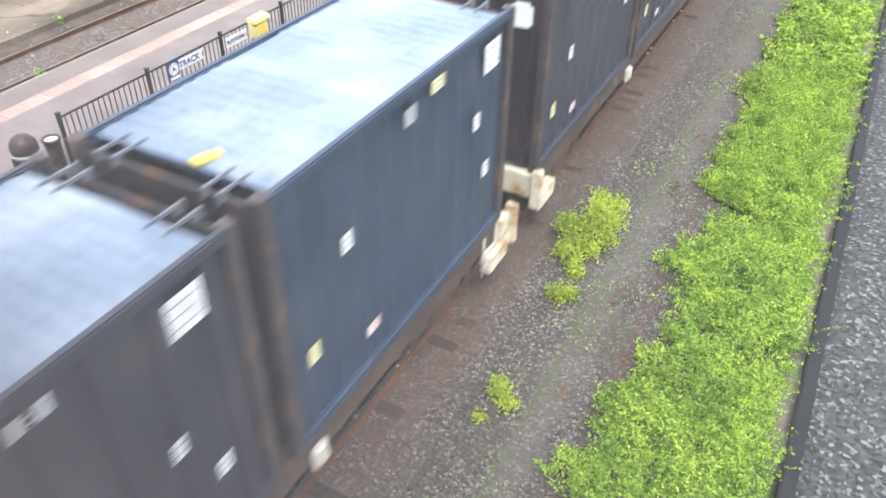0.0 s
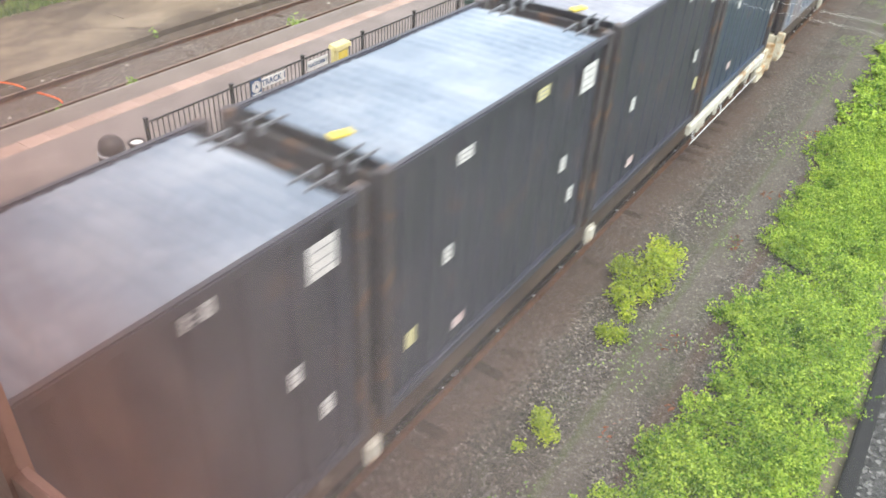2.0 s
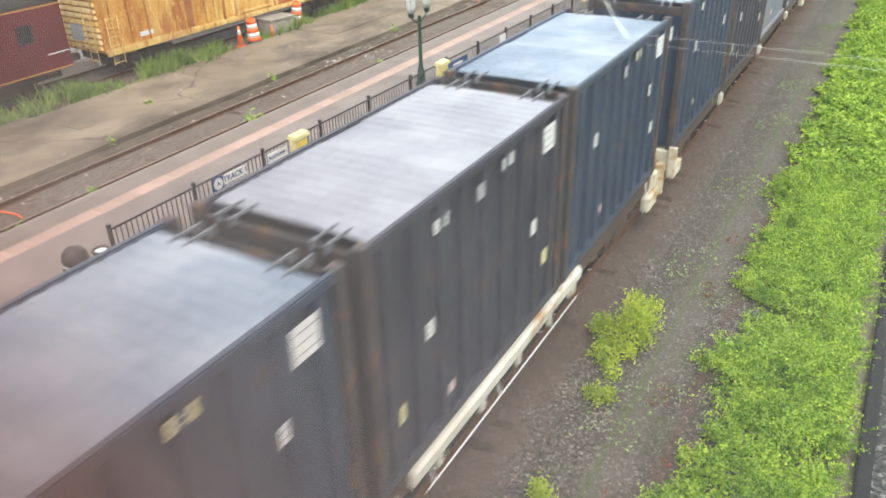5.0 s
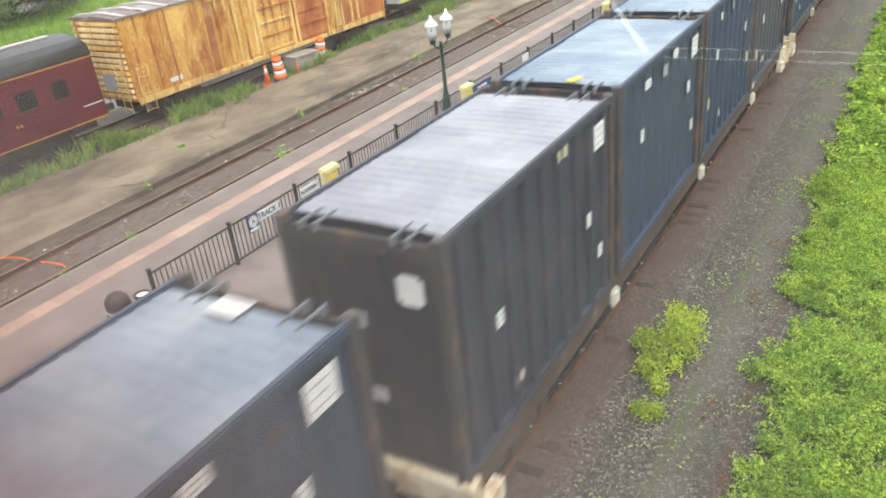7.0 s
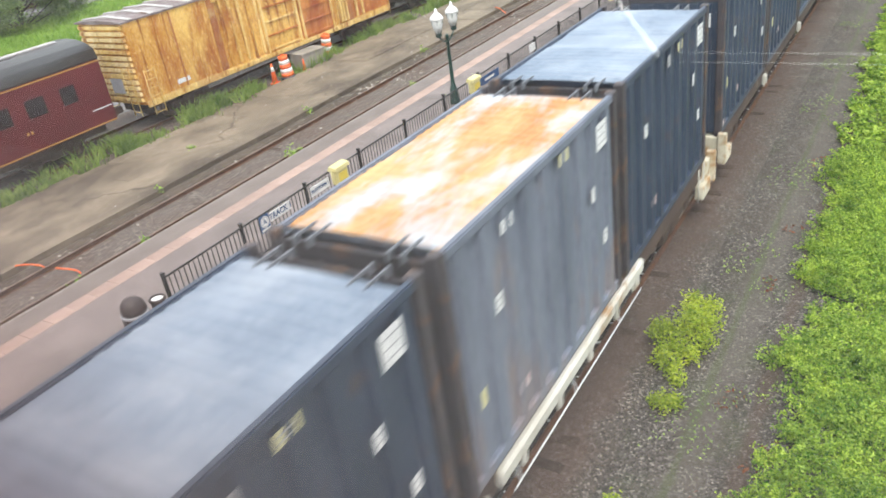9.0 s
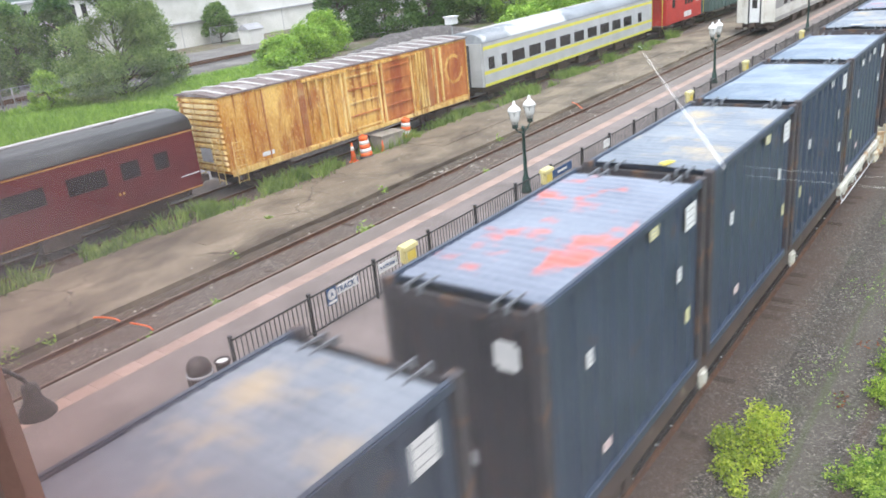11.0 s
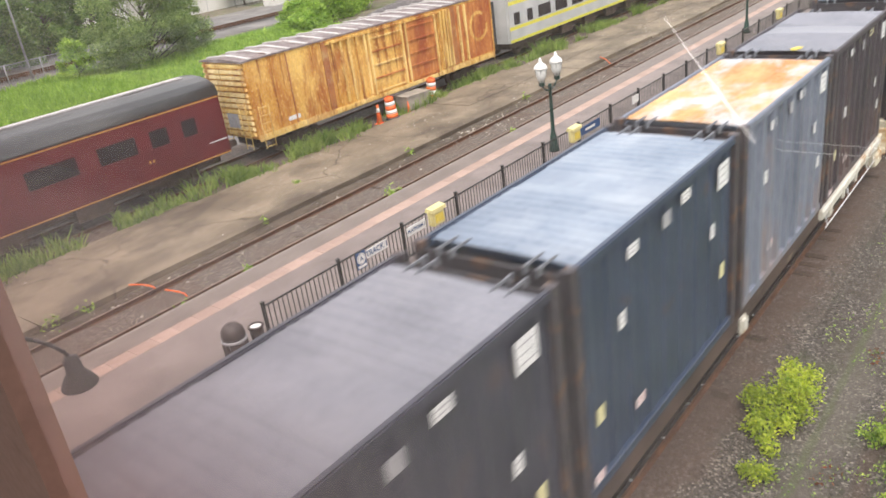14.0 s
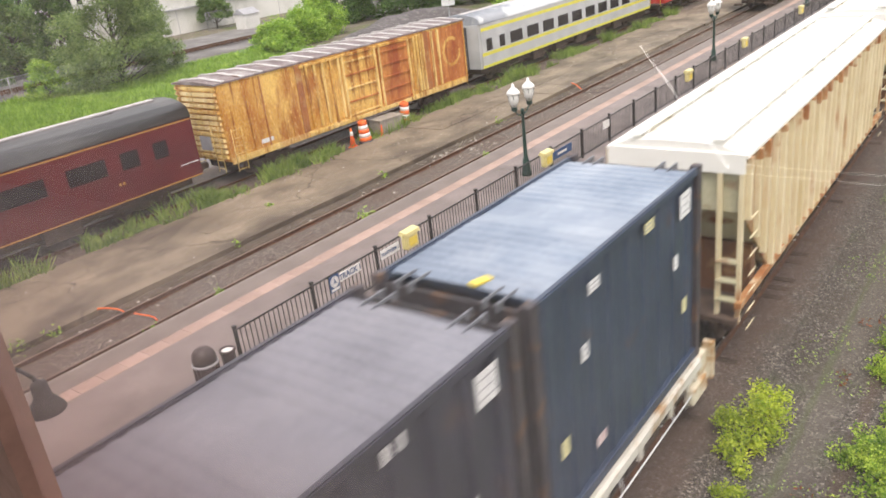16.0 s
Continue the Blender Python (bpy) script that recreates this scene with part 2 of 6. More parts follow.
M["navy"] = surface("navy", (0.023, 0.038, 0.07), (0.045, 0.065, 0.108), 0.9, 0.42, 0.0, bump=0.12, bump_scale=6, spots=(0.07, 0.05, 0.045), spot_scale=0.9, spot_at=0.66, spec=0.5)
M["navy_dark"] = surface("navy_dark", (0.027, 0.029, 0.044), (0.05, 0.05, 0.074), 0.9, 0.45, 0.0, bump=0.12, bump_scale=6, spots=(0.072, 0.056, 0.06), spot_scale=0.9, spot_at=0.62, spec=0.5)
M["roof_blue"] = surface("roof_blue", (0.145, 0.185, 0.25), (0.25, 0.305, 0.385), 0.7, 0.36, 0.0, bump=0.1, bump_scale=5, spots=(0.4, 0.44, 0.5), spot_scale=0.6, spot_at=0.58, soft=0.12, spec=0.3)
M["boxcar_rust"] = rusty("boxcar_rust", (0.5, 0.23, 0.035), (0.8, 0.53, 0.15), (0.33, 0.085, 0.014), 0.56, 1.6)


# ---- helpers for meshes ----
def box(bm, x0, y0, z0, x1, y1, z1, mi=0):
    v = [bm.verts.new(p) for p in ((x0, y0, z0), (x1, y0, z0), (x1, y1, z0), (x0, y1, z0), (x0, y0, z1), (x1, y0, z1), (x1, y1, z1), (x0, y1, z1))]
    for q in ((3, 2, 1, 0), (4, 5, 6, 7), (0, 1, 5, 4), (1, 2, 6, 5), (2, 3, 7, 6), (3, 0, 4, 7)):
        bm.faces.new([v[i] for i in q]).material_index = mi


def tube(bm, a, b, r0, r1=None, n=8, mi=0):
    """A straight round bar from a to b."""
    a, b = Vector(a), Vector(b)
    r1 = r0 if r1 is None else r1
    q = (b - a).to_track_quat("Z", "Y")
    rings = []
    for p, r in ((a, r0), (b, r1)):
        rings.append([bm.verts.new(p + q @ Vector((r * math.cos(k * math.tau / n), r * math.sin(k * math.tau / n), 0))) for k in range(n)])
    for k in range(n):
        f = bm.faces.new((rings[0][k], rings[0][(k + 1) % n], rings[1][(k + 1) % n], rings[1][k]))
        f.smooth, f.material_index = True, mi
    bm.faces.new(rings[0][::-1]).material_index = mi
    bm.faces.new(rings[1]).material_index = mi


def lathe(bm, profile, n=16, cx=0.0, cy=0.0, mi=0):
    """A turned form from (radius, height) pairs, upwards."""
    rings = [[bm.verts.new((cx + r * math.cos(k * math.tau / n), cy + r * math.sin(k * math.tau / n), z)) for k in range(n)] for r, z in profile]
    for a, b in zip(rings, rings[1:]):
        for k in range(n):
            f = bm.faces.new((a[k], a[(k + 1) % n], b[(k + 1) % n], b[k]))
            f.smooth, f.material_index = True, mi
    bm.faces.new(rings[0][::-1]).material_index = mi
    bm.faces.new(rings[-1]).material_index = mi


def extrude(bm, outline, y0, y1, mi=0, smooth=False):
    """A prism along y from an outline of (x, z) pairs, counter-clockwise seen from -y."""
    a = [bm.verts.new((x, y0, z)) for x, z in outline]
    b = [bm.verts.new((x, y1, z)) for x, z in outline]
    k = len(a)
    for i in range(k):
        f = bm.faces.new((a[i], b[i], b[(i + 1) % k], a[(i + 1) % k]))
        f.material_index, f.smooth = mi, smooth
    bm.faces.new(a).material_index = mi
    bm.faces.new(b[::-1]).material_index = mi


def mesh(name, bm, *materials):
    bmesh.ops.recalc_face_normals(bm, faces=bm.faces)
    me = bpy.data.meshes.new(name)
    bm.to_mesh(me)
    bm.free()
    for m in materials:
        me.materials.append(m if not isinstance(m, str) else M[m])
    return me


def part(name, bm, material, parent, label=""):
    data = bm if isinstance(bm, bpy.types.Mesh) else mesh(name, bm, *(material if isinstance(material, (list, tuple)) else (material,)))
    ob = new(name, data)
    ob.parent = parent
    return tagged(ob, label)


def boxed(*args):
    bm = bmesh.new()
    box(bm, *args)
    return bm


def structure(name, bm, material, label, category):
    ob = new(name, mesh(name, bm, *(material if isinstance(material, (list, tuple)) else (material,))))
    return tagged(ob, label, category, kind="structure")


# ---- ground ----
def ground_sheet():
    """One sheet to the horizon, with shallow relief near the yard."""
    bm = bmesh.new()
    xs = [-1500, -400, -150, -110, -80, -60, -45, -35, -30, -24, -10, -2, 5, 15, 40, 150, 1500]
    ys = [-1500, -200, -60, -20, 0, 20, 40, 60, 80, 110, 160, 300, 1500]
    rows = [[bm.verts.new((x, y, -0.42)) for x in xs] for y in ys]
    for r0, r1 in zip(rows, rows[1:]):
        for i in range(len(xs) - 1):
            bm.faces.new((r0[i], r0[i + 1], r1[i + 1], r1[i]))
    return structure("ground", bm, "earth", "bare brown earth with gravel and weeds", "ground")


def strip(name, x0, x1, y0, y1, z0, z1, material, label, category, rough=0.03, step=1.2):
    """A bed of loose stone or soil: a raised strip with an uneven top and sloped sides."""
    bm = bmesh.new()
    nx, ny = max(2, int((x1 - x0) / 0.6)), int((y1 - y0) / step)
    grid = []
    for j in range(ny + 1):
        row = []
        for i in range(nx + 1):
            x, y = x0 + (x1 - x0) * i / nx, y0 + (y1 - y0) * j / ny
            z = z1 + rough * noise.noise(Vector((x * 0.9, y * 0.9, 3)))
            row.append(bm.verts.new((x, y, z)))
        grid.append(row)
    for j in range(ny):
        for i in range(nx):
            bm.faces.new((grid[j][i], grid[j][i + 1], grid[j + 1][i + 1], grid[j + 1][i])).smooth = True
    for side, dx in ((0, -0.4), (-1, 0.4)):
        low = [bm.verts.new((row[side].co.x + dx, row[side].co.y, z0)) for row in grid]
        for j in range(ny):
            q = (grid[j][side], grid[j + 1][side], low[j + 1], low[j])
            bm.faces.new(q)
    return structure(name, bm, material, label, category)


ground_sheet()
strip("ballast_bed", -7.6, -3.5, -40, 160, -0.42, -0.156, "ballast_rust", "rust-stained crushed stone under the freight track", "ballast", 0.03)
strip("gravel_shoulder", -3.5, -0.6, -40, 160, -0.42, -0.2, "ballast_weedy", "brown gravel shoulder with moss and weeds", "gravel", 0.07)
strip("gravel_grey", 1.2, 9.0, -40, 160, -0.42, -0.22, "ballast_grey", "clean grey crushed stone beside the hedge", "gravel", 0.06)
strip("hedge_soil", -0.6, 1.2, -40, 160, -0.42, -0.24, "earth", "dark soil under the hedge plants", "soil", 0.05)
strip("ballast_platform_track", -20.9, -17.6, -40, 170, -0.42, -0.14, "ballast", "brown weathered ballast of the platform track", "ballast", 0.04)
strip("dirt_strip", -20.95, -20.0, -40, 170, -0.42, -0.105, "shaded_dirt", "dirt along the foot of the apron, darkened for the slab edge's shadow", "dirt", 0.05)
strip("ballast_yard_track", -30.2, -25.4, -40, 170, -0.42, -0.12, "ballast", "dirty ballast of the yard siding", "ballast", 0.05)


M["black_steel"] = surface("black_steel", (0.006, 0.006, 0.007), (0.016, 0.015, 0.015), 5, 0.7, bump=0.2)


# A siding rail as one black bar, widened to hold its shadow.
def siding_rail():
    bm = bmesh.new()
    box(bm, 1.0, -40, -0.35, 1.22, 160, -0.03)
    bmesh.ops.bevel(bm, geom=[e for e in bm.edges if abs(e.verts[0].co.y - e.verts[1].co.y) > 1], offset=0.03, segments=2, affect="EDGES")
    return structure("edging", bm, "black_steel", "black rail between hedge and grey gravel, widened by its shadow", "edging")


siding_rail()


def slab():
    """Old concrete apron, broken into plates with open joints."""
    root = tagged(new("concrete_apron"), "cracked old concrete apron beside the platform track", "pavement", kind="structure")
    rnd = random.Random(4)
    y = -40.0
    while y < 120:
        y1 = y + rnd.uniform(5.5, 9.5)
        x = -24.9 + rnd.uniform(-0.3, 0.3)
        cuts = [x, -22.4 + rnd.uniform(-0.5, 0.4), -20.5 + rnd.uniform(-0.16, 0.12)]
        for x0, x1 in zip(cuts, cuts[1:]):
            bm = bmesh.new()
            t = rnd.uniform(-0.02, 0.02)
            box(bm, x0 + 0.006, y + 0.006, -0.4, x1 - 0.006, y1 - 0.006, 0.06 + t)
            for v in bm.verts:
                v.co.x += rnd.uniform(-0.03, 0.03)
                v.co.y += rnd.uniform(-0.03, 0.03)
                v.co.z += rnd.uniform(-0.012, 0.012) if v.co.z > 0 else 0
            part("slab", bm, "slab", root)
        y = y1
    return root


slab()


def platform():
    bm = bmesh.new()
    box(bm, -16.2, -40, -0.4, -7.9, 150, 0.2)
    ob = structure("platform", bm, "platform", "worn grey-brown paved station platform", "platform")
    part("edge_paving", boxed(-17.45, -40, -0.4, -16.7, 150, 0.2), "platform_edge", ob)
    part("nosing", boxed(-17.53, -40, -0.1, -17.45, 150, 0.203), "nosing", ob, "pale concrete platform nosing")
    return ob


station = platform()


def rail_profile(c):
    return [(c - 0.075, -0.17), (c + 0.075, -0.17), (c + 0.075, -0.145), (c + 0.012, -0.125), (c + 0.012, -0.045),
            (c + 0.036, -0.035), (c + 0.036, -0.002), (c - 0.036, -0.002), (c - 0.036, -0.035), (c - 0.012, -0.045), (c - 0.012, -0.125), (c - 0.075, -0.145)]


def track(name, cx, y0, y1, label, shiny, step=0.55, near=(0, 60)):
    """Rails with worn heads on sleepers."""
    root = tagged(new(name), label, "railway track", kind="structure")
    for s in (-0.755, 0.755):
        bm = bmesh.new()
        extrude(bm, rail_profile(cx + s), y0, y1)
        rail = part("rail", bm, "rail_side", root)
        part("rail_head", boxed(cx + s - 0.032, y0, -0.003, cx + s + 0.032, y1, 0.001), "rail_top" if shiny else "rail_worn", rail)
    rnd = random.Random(int(-cx * 10))
    bm = bmesh.new()
    box(bm, -1.3, -0.11, -0.2, 1.3, 0.11, -0.165)
    bmesh.ops.bevel(bm, geom=bm.edges[:], offset=0.012, segments=1, affect="EDGES")
    tie = mesh("sleeper", bm, "tie")
    rest = bmesh.new()
    y = y0
    while y < y1:
        x, dy, turn = cx + rnd.uniform(-0.06, 0.06), rnd.uniform(-0.05, 0.05), rnd.uniform(-1.2, 1.2)
        if near[0] < y < near[1]:
            ob = part("sleeper", tie, None, root)
            ob.matrix_basis = pose(x, y + dy, rnd.uniform(-0.015, 0.025), 0, 0, turn)
        else:
            box(rest, x - 1.3, y + dy - 0.11, -0.2, x + 1.3, y + dy + 0.11, -0.12)
        y += step
    tagged(part("far_sleepers", rest, "tie", root), kind="stuff")
    return root


M["rail_worn"] = surface("rail_worn", (0.14, 0.085, 0.06), (0.3, 0.22, 0.18), 2, 0.45, 0.5)
track("freight_track", -5.37, -40, 160, "freight track with polished rails on wooden sleepers", True, near=(-2, 55))
track("platform_track", -18.87, -40, 170, "rusty platform track on wooden sleepers", False, near=(0, 60))
track("yard_track", -27.5, -40, 170, "overgrown rusty yard siding", False, near=(12, 40))
track("main_track", -73.0, -60, 160, "distant railway track beyond the grass", False, 0.7, near=(0, 0))

# ---- freight train ----
SPEED, CAR, PITCH, START = 18.734, 25.156, 5.98, -14.039
LONG, HALF, TRAIN_X = 5.68, 1.22, -5.45
FLOOR, ROOF = 1.22, 4.83
moving = []

M["truck_metal"] = surface("truck_metal", (0.05, 0.035, 0.028), (0.12, 0.085, 0.065), 3, 0.8, 0.2, bump=0.3)
M["car_white"] = surface("car_white", (0.5, 0.48, 0.41), (0.7, 0.68, 0.62), 1.3, 0.6, bump=0.1, spots=(0.34, 0.2, 0.09), spot_scale=2.2, spot_at=0.6)
M["car_brown"] = surface("car_brown", (0.05, 0.033, 0.025), (0.1, 0.065, 0.048), 1.3, 0.7, bump=0.15, spots=(0.25, 0.2, 0.15), spot_scale=1.8, spot_at=0.66)
M["car_rusty"] = surface("car_rusty", (0.52, 0.47, 0.34), (0.72, 0.68, 0.55), 1.5, 0.65, bump=0.15, spots=(0.36, 0.18, 0.05), spot_scale=2.4, spot_at=0.56, soft=0.09)
M["wheel"] = surface("wheel", (0.09, 0.06, 0.045), (0.2, 0.15, 0.12), 4, 0.6, 0.5)
M["label_white"] = surface("label_white", (0.66, 0.67, 0.68), (0.82, 0.82, 0.82), 3, 0.5)
M["label_pink"] = surface("label_pink", (0.62, 0.5, 0.5), (0.76, 0.66, 0.66), 3, 0.5, spots=(0.5, 0.2, 0.2), spot_scale=14, spot_at=0.6)
M["label_yellow"] = surface("label_yellow", (0.72, 0.55, 0.06), (0.85, 0.68, 0.12), 3, 0.5)
M["label_pale"] = surface("label_pale", (0.62, 0.58, 0.3), (0.74, 0.7, 0.42), 3, 0.5)
M["latch_grey"] = surface("latch_grey", (0.16, 0.17, 0.19), (0.28, 0.29, 0.32), 4, 0.5, 0.3)
M["roof_dusk"] = surface("roof_dusk", (0.15, 0.155, 0.185), (0.24, 0.245, 0.285), 0.8, 0.36, bump=0.1, bump_scale=6, spots=(0.24, 0.24, 0.27), spot_scale=0.6, spot_at=0.6, soft=0.12)
M["roof_tan"] = surface("roof_tan", (0.17, 0.195, 0.24), (0.28, 0.31, 0.36), 0.8, 0.36, bump=0.1, bump_scale=6, spots=(0.46, 0.38, 0.27), spot_scale=0.7, spot_at=0.62, soft=0.07)
M["label_grey"] = surface("label_grey", (0.3, 0.3, 0.32), (0.42, 0.42, 0.44), 3, 0.55)
M["label_dull"] = surface("label_dull", (0.5, 0.5, 0.51), (0.62, 0.62, 0.63), 3, 0.55)
M["ink"] = surface("ink", (0.03, 0.03, 0.035), (0.06, 0.06, 0.07), 5, 0.6)
M["post_dark"] = surface("post_dark", (0.04, 0.035, 0.04), (0.075, 0.065, 0.07), 1.5, 0.55, bump=0.15, spots=(0.16, 0.09, 0.055), spot_scale=2.5, spot_at=0.6)
M["roof_rust"] = surface("roof_rust", (0.44, 0.19, 0.06), (0.68, 0.43, 0.2), 1.3, 0.55, bump=0.1, bump_scale=8, spots=(0.46, 0.48, 0.52), spot_scale=1.1, spot_at=0.54, stretch=(1.0, 0.45, 1), soft=0.07)
M["roof_rust_deep"] = surface("roof_rust_deep", (0.5, 0.25, 0.09), (0.76, 0.54, 0.3), 0.9, 0.85, bump=0.3, bump_scale=24, spots=(0.3, 0.095, 0.04), spot_at=0.54,
                              spot_scale=0.9, soft=0.1, fine=0.3, stretch=(1, 0.45, 1))
M["roof_patchy"] = surface("roof_patchy", (0.2, 0.245, 0.31), (0.33, 0.375, 0.44), 0.8, 0.36, bump=0.1, bump_scale=6, spots=(0.62, 0.43, 0.25), spot_scale=0.9, spot_at=0.56, stretch=(1.0, 0.6, 1), soft=0.06)
M["roof_red"] = surface("roof_red", (0.18, 0.205, 0.27), (0.28, 0.31, 0.39), 0.8, 0.36, bump=0.1, bump_scale=6, spots=(0.6, 0.16, 0.13), spot_scale=1.15, spot_at=0.6, stretch=(1.0, 0.9, 1), soft=0.05, spot_detail=2)
M["roof_grey"] = surface("roof_grey", (0.21, 0.215, 0.26), (0.33, 0.335, 0.385), 0.8, 0.36, bump=0.1, bump_scale=6, spots=(0.44, 0.45, 0.48), spot_scale=0.6, spot_at=0.6, soft=0.12)
M["grey_side"] = surface("grey_side", (0.12, 0.14, 0.185), (0.21, 0.235, 0.295), 0.9, 0.5, bump=0.12, bump_scale=6, spots=(0.26, 0.19, 0.16), spot_scale=1.0, spot_at=0.63, soft=0.1, stretch=(1, 1, 0.3))
# Container ends: shade of the gaps put into the colour, with brown stains.
M["end_shade"] = surface("end_shade", (0.022, 0.02, 0.026), (0.046, 0.04, 0.05), 1.0, 0.6, bump=0.12, bump_scale=6, spots=(0.08, 0.05, 0.045), spot_scale=1.2, spot_at=0.62, soft=0.1)
M["plum_side"] = surface("plum_side", (0.036, 0.029, 0.035), (0.066, 0.051, 0.06), 0.9, 0.5, bump=0.12, bump_scale=6, spots=(0.13, 0.085, 0.075), spot_scale=1.0, spot_at=0.62, soft=0.1, stretch=(1, 1, 0.3))


def side_panel(smooth_skin):
    """One long side: a sheet with outside stakes, or a nearly flush one."""
    bm = bmesh.new()
    n = 9
    depth = 0.02 if smooth_skin else 0.09
    edge = [(-LONG / 2 + 0.12, 0.0)]
    w = (LONG - 0.24) / n
    for k in range(n):
        y = -LONG / 2 + 0.12 + k * w
        edge += [(y + 0.30 * w, 0.0), (y + 0.38 * w, depth), (y + 0.62 * w, depth), (y + 0.70 * w, 0.0)]
    edge.append((LONG / 2 - 0.12, 0.0))
    low = [bm.verts.new((HALF - 0.08 + d, y, FLOOR + 0.16)) for y, d in edge]
    top = [bm.verts.new((HALF - 0.08 + d, y, ROOF - 0.12)) for y, d in edge]
    for i in range(len(edge) - 1):
        bm.faces.new((low[i], low[i + 1], top[i + 1], top[i]))
    back_low = [bm.verts.new((HALF - 0.14, y, FLOOR + 0.16)) for y in (-LONG / 2 + 0.12, LONG / 2 - 0.12)]
    back_top = [bm.verts.new((HALF - 0.14, y, ROOF - 0.12)) for y in (-LONG / 2 + 0.12, LONG / 2 - 0.12)]
    bm.faces.new((back_low[0], back_top[0], back_top[1], back_low[1]))
    bm.faces.new((low[0], top[0], back_top[0], back_low[0]))
    bm.faces.new((low[-1], back_low[1], back_top[1], top[-1]))
    return mesh("side_panel", bm, "navy")


def roof_panel():
    """The lid: a sheet with cross ribs and a smooth bay in the middle."""
    bm = bmesh.new()
    edge = [(-LONG / 2 + 0.28, 0.0)]
    y = -LONG / 2 + 0.4
    k = 0
    while y < LONG / 2 - 0.45:
        h = 0.003 if 9 <= k < 13 else 0.024
        edge += [(y, 0.0), (y + 0.045, h), (y + 0.095, h), (y + 0.14, 0.0)]
        y += 0.225
        k += 1
    edge.append((LONG / 2 - 0.28, 0.0))
    x = HALF - 0.06
    a = [bm.verts.new((-x, yy, ROOF - 0.05 + h)) for yy, h in edge]
    c = [bm.verts.new((0, yy, ROOF - 0.03 + h)) for yy, h in edge]
    b = [bm.verts.new((x, yy, ROOF - 0.05 + h)) for yy, h in edge]
    for i in range(len(edge) - 1):
        bm.faces.new((a[i], c[i], c[i + 1], a[i + 1]))
        bm.faces.new((c[i], b[i], b[i + 1], c[i + 1]))
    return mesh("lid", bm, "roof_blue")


def container_data():
    """The shared meshes of one waste container, centred on its own middle."""
    d = {}
    bm = bmesh.new()
    box(bm, -HALF + 0.1, -LONG / 2 + 0.1, FLOOR + 0.1, HALF - 0.15, LONG / 2 - 0.1, ROOF - 0.1)
    d["body"] = mesh("body", bm, "navy")
    d["side"], d["side_flush"] = side_panel(False), side_panel(True)
    d["lid"] = roof_panel()
    bm = bmesh.new()
    box(bm, HALF - 0.1, -LONG / 2, ROOF - 0.14, HALF, LONG / 2, ROOF)
    bmesh.ops.bevel(bm, geom=bm.edges[:], offset=0.02, segments=2, affect="EDGES")
    d["top_rail"] = mesh("top_rail", bm, "navy")
    bm = bmesh.new()
    box(bm, HALF - 0.12, -LONG / 2, FLOOR, HALF, LONG / 2, FLOOR + 0.17)
    bmesh.ops.bevel(bm, geom=bm.edges[:], offset=0.015, segments=1, affect="EDGES")
    d["bottom_rail"] = mesh("bottom_rail", bm, "navy")
    bm = bmesh.new()
    box(bm, HALF - 0.15, LONG / 2 - 0.17, FLOOR - 0.02, HALF + 0.012, LONG / 2 + 0.012, ROOF + 0.02)
    bmesh.ops.bevel(bm, geom=bm.edges[:], offset=0.015, segments=1, affect="EDGES")
    d["corner_post"] = mesh("corner_post", bm, "post_dark")
    bm = bmesh.new()
    box(bm, -HALF + 0.16, LONG / 2 - 0.12, FLOOR + 0.06, HALF - 0.16, LONG / 2 - 0.06, ROOF - 0.3)
    d["end_wall"] = mesh("end_wall", bm, "navy")
    d["end_rib"] = mesh("end_rib", boxed(-0.05, LONG / 2 - 0.06, FLOOR + 0.1, 0.05, LONG / 2 - 0.02, ROOF - 0.34), "navy")
    bm = bmesh.new()
    box(bm, -HALF + 0.16, LONG / 2 - 0.26, ROOF - 0.3, HALF - 0.16, LONG / 2 - 0.04, ROOF - 0.1)
    d["header"] = mesh("header", bm, "post_dark")
    bm = bmesh.new()
    box(bm, -0.009, LONG / 2 - 0.42, ROOF - 0.05, 0.009, LONG / 2 + 0.02, ROOF)
    box(bm, -0.022, LONG / 2 - 0.06, ROOF - 0.12, 0.022, LONG / 2 + 0.03, ROOF)
    bmesh.ops.bevel(bm, geom=bm.edges[:], offset=0.005, segments=1, affect="EDGES")
    d["latch"] = mesh("lid_latch", bm, "latch_grey")
    for key, w, h, m in (("plate_big", 0.46, 0.42, "label_white"), ("plate_wide", 0.32, 0.17, "label_white"), ("plate_yellow", 0.32, 0.17, "label_pale"), ("plate_yellow_small", 0.2, 0.26, "label_pale"),
                         ("plate_small", 0.19, 0.24, "label_white"), ("plate_grey", 0.26, 0.22, "label_grey"), ("plate_thin", 0.28, 0.16, "label_pink")):
        bm = bmesh.new()
        box(bm, 0, -w / 2, -h / 2, 0.006, w / 2, h / 2, 0)
        rows_ = 3 if key == "plate_big" else 2 if key in ("plate_wide", "plate_yellow", "plate_small") else 0
        for r in range(rows_):
            z = h / 2 - (r + 0.75) * h / (rows_ + 0.5)
            box(bm, 0.006, -w * 0.38, z - 0.009, 0.008, w * (0.36 - 0.14 * (r % 2)), z + 0.009, 1)
        d[key] = mesh(key, bm, m, "label_grey")
    bm = bmesh.new()
    box(bm, -0.19, -0.006, -0.16, 0.19, 0.0, 0.16)
    box(bm, -0.13, -0.006, 0.16, 0.13, 0.0, 0.21)
    box(bm, -0.13, -0.006, -0.21, 0.13, 0.0, -0.16)
    d["end_plate"] = mesh("end_plate", bm, "label_white")
    d["end_small"] = mesh("end_placard", boxed(-0.12, -0.006, -0.11, 0.12, 0.0, 0.11), "label_grey")
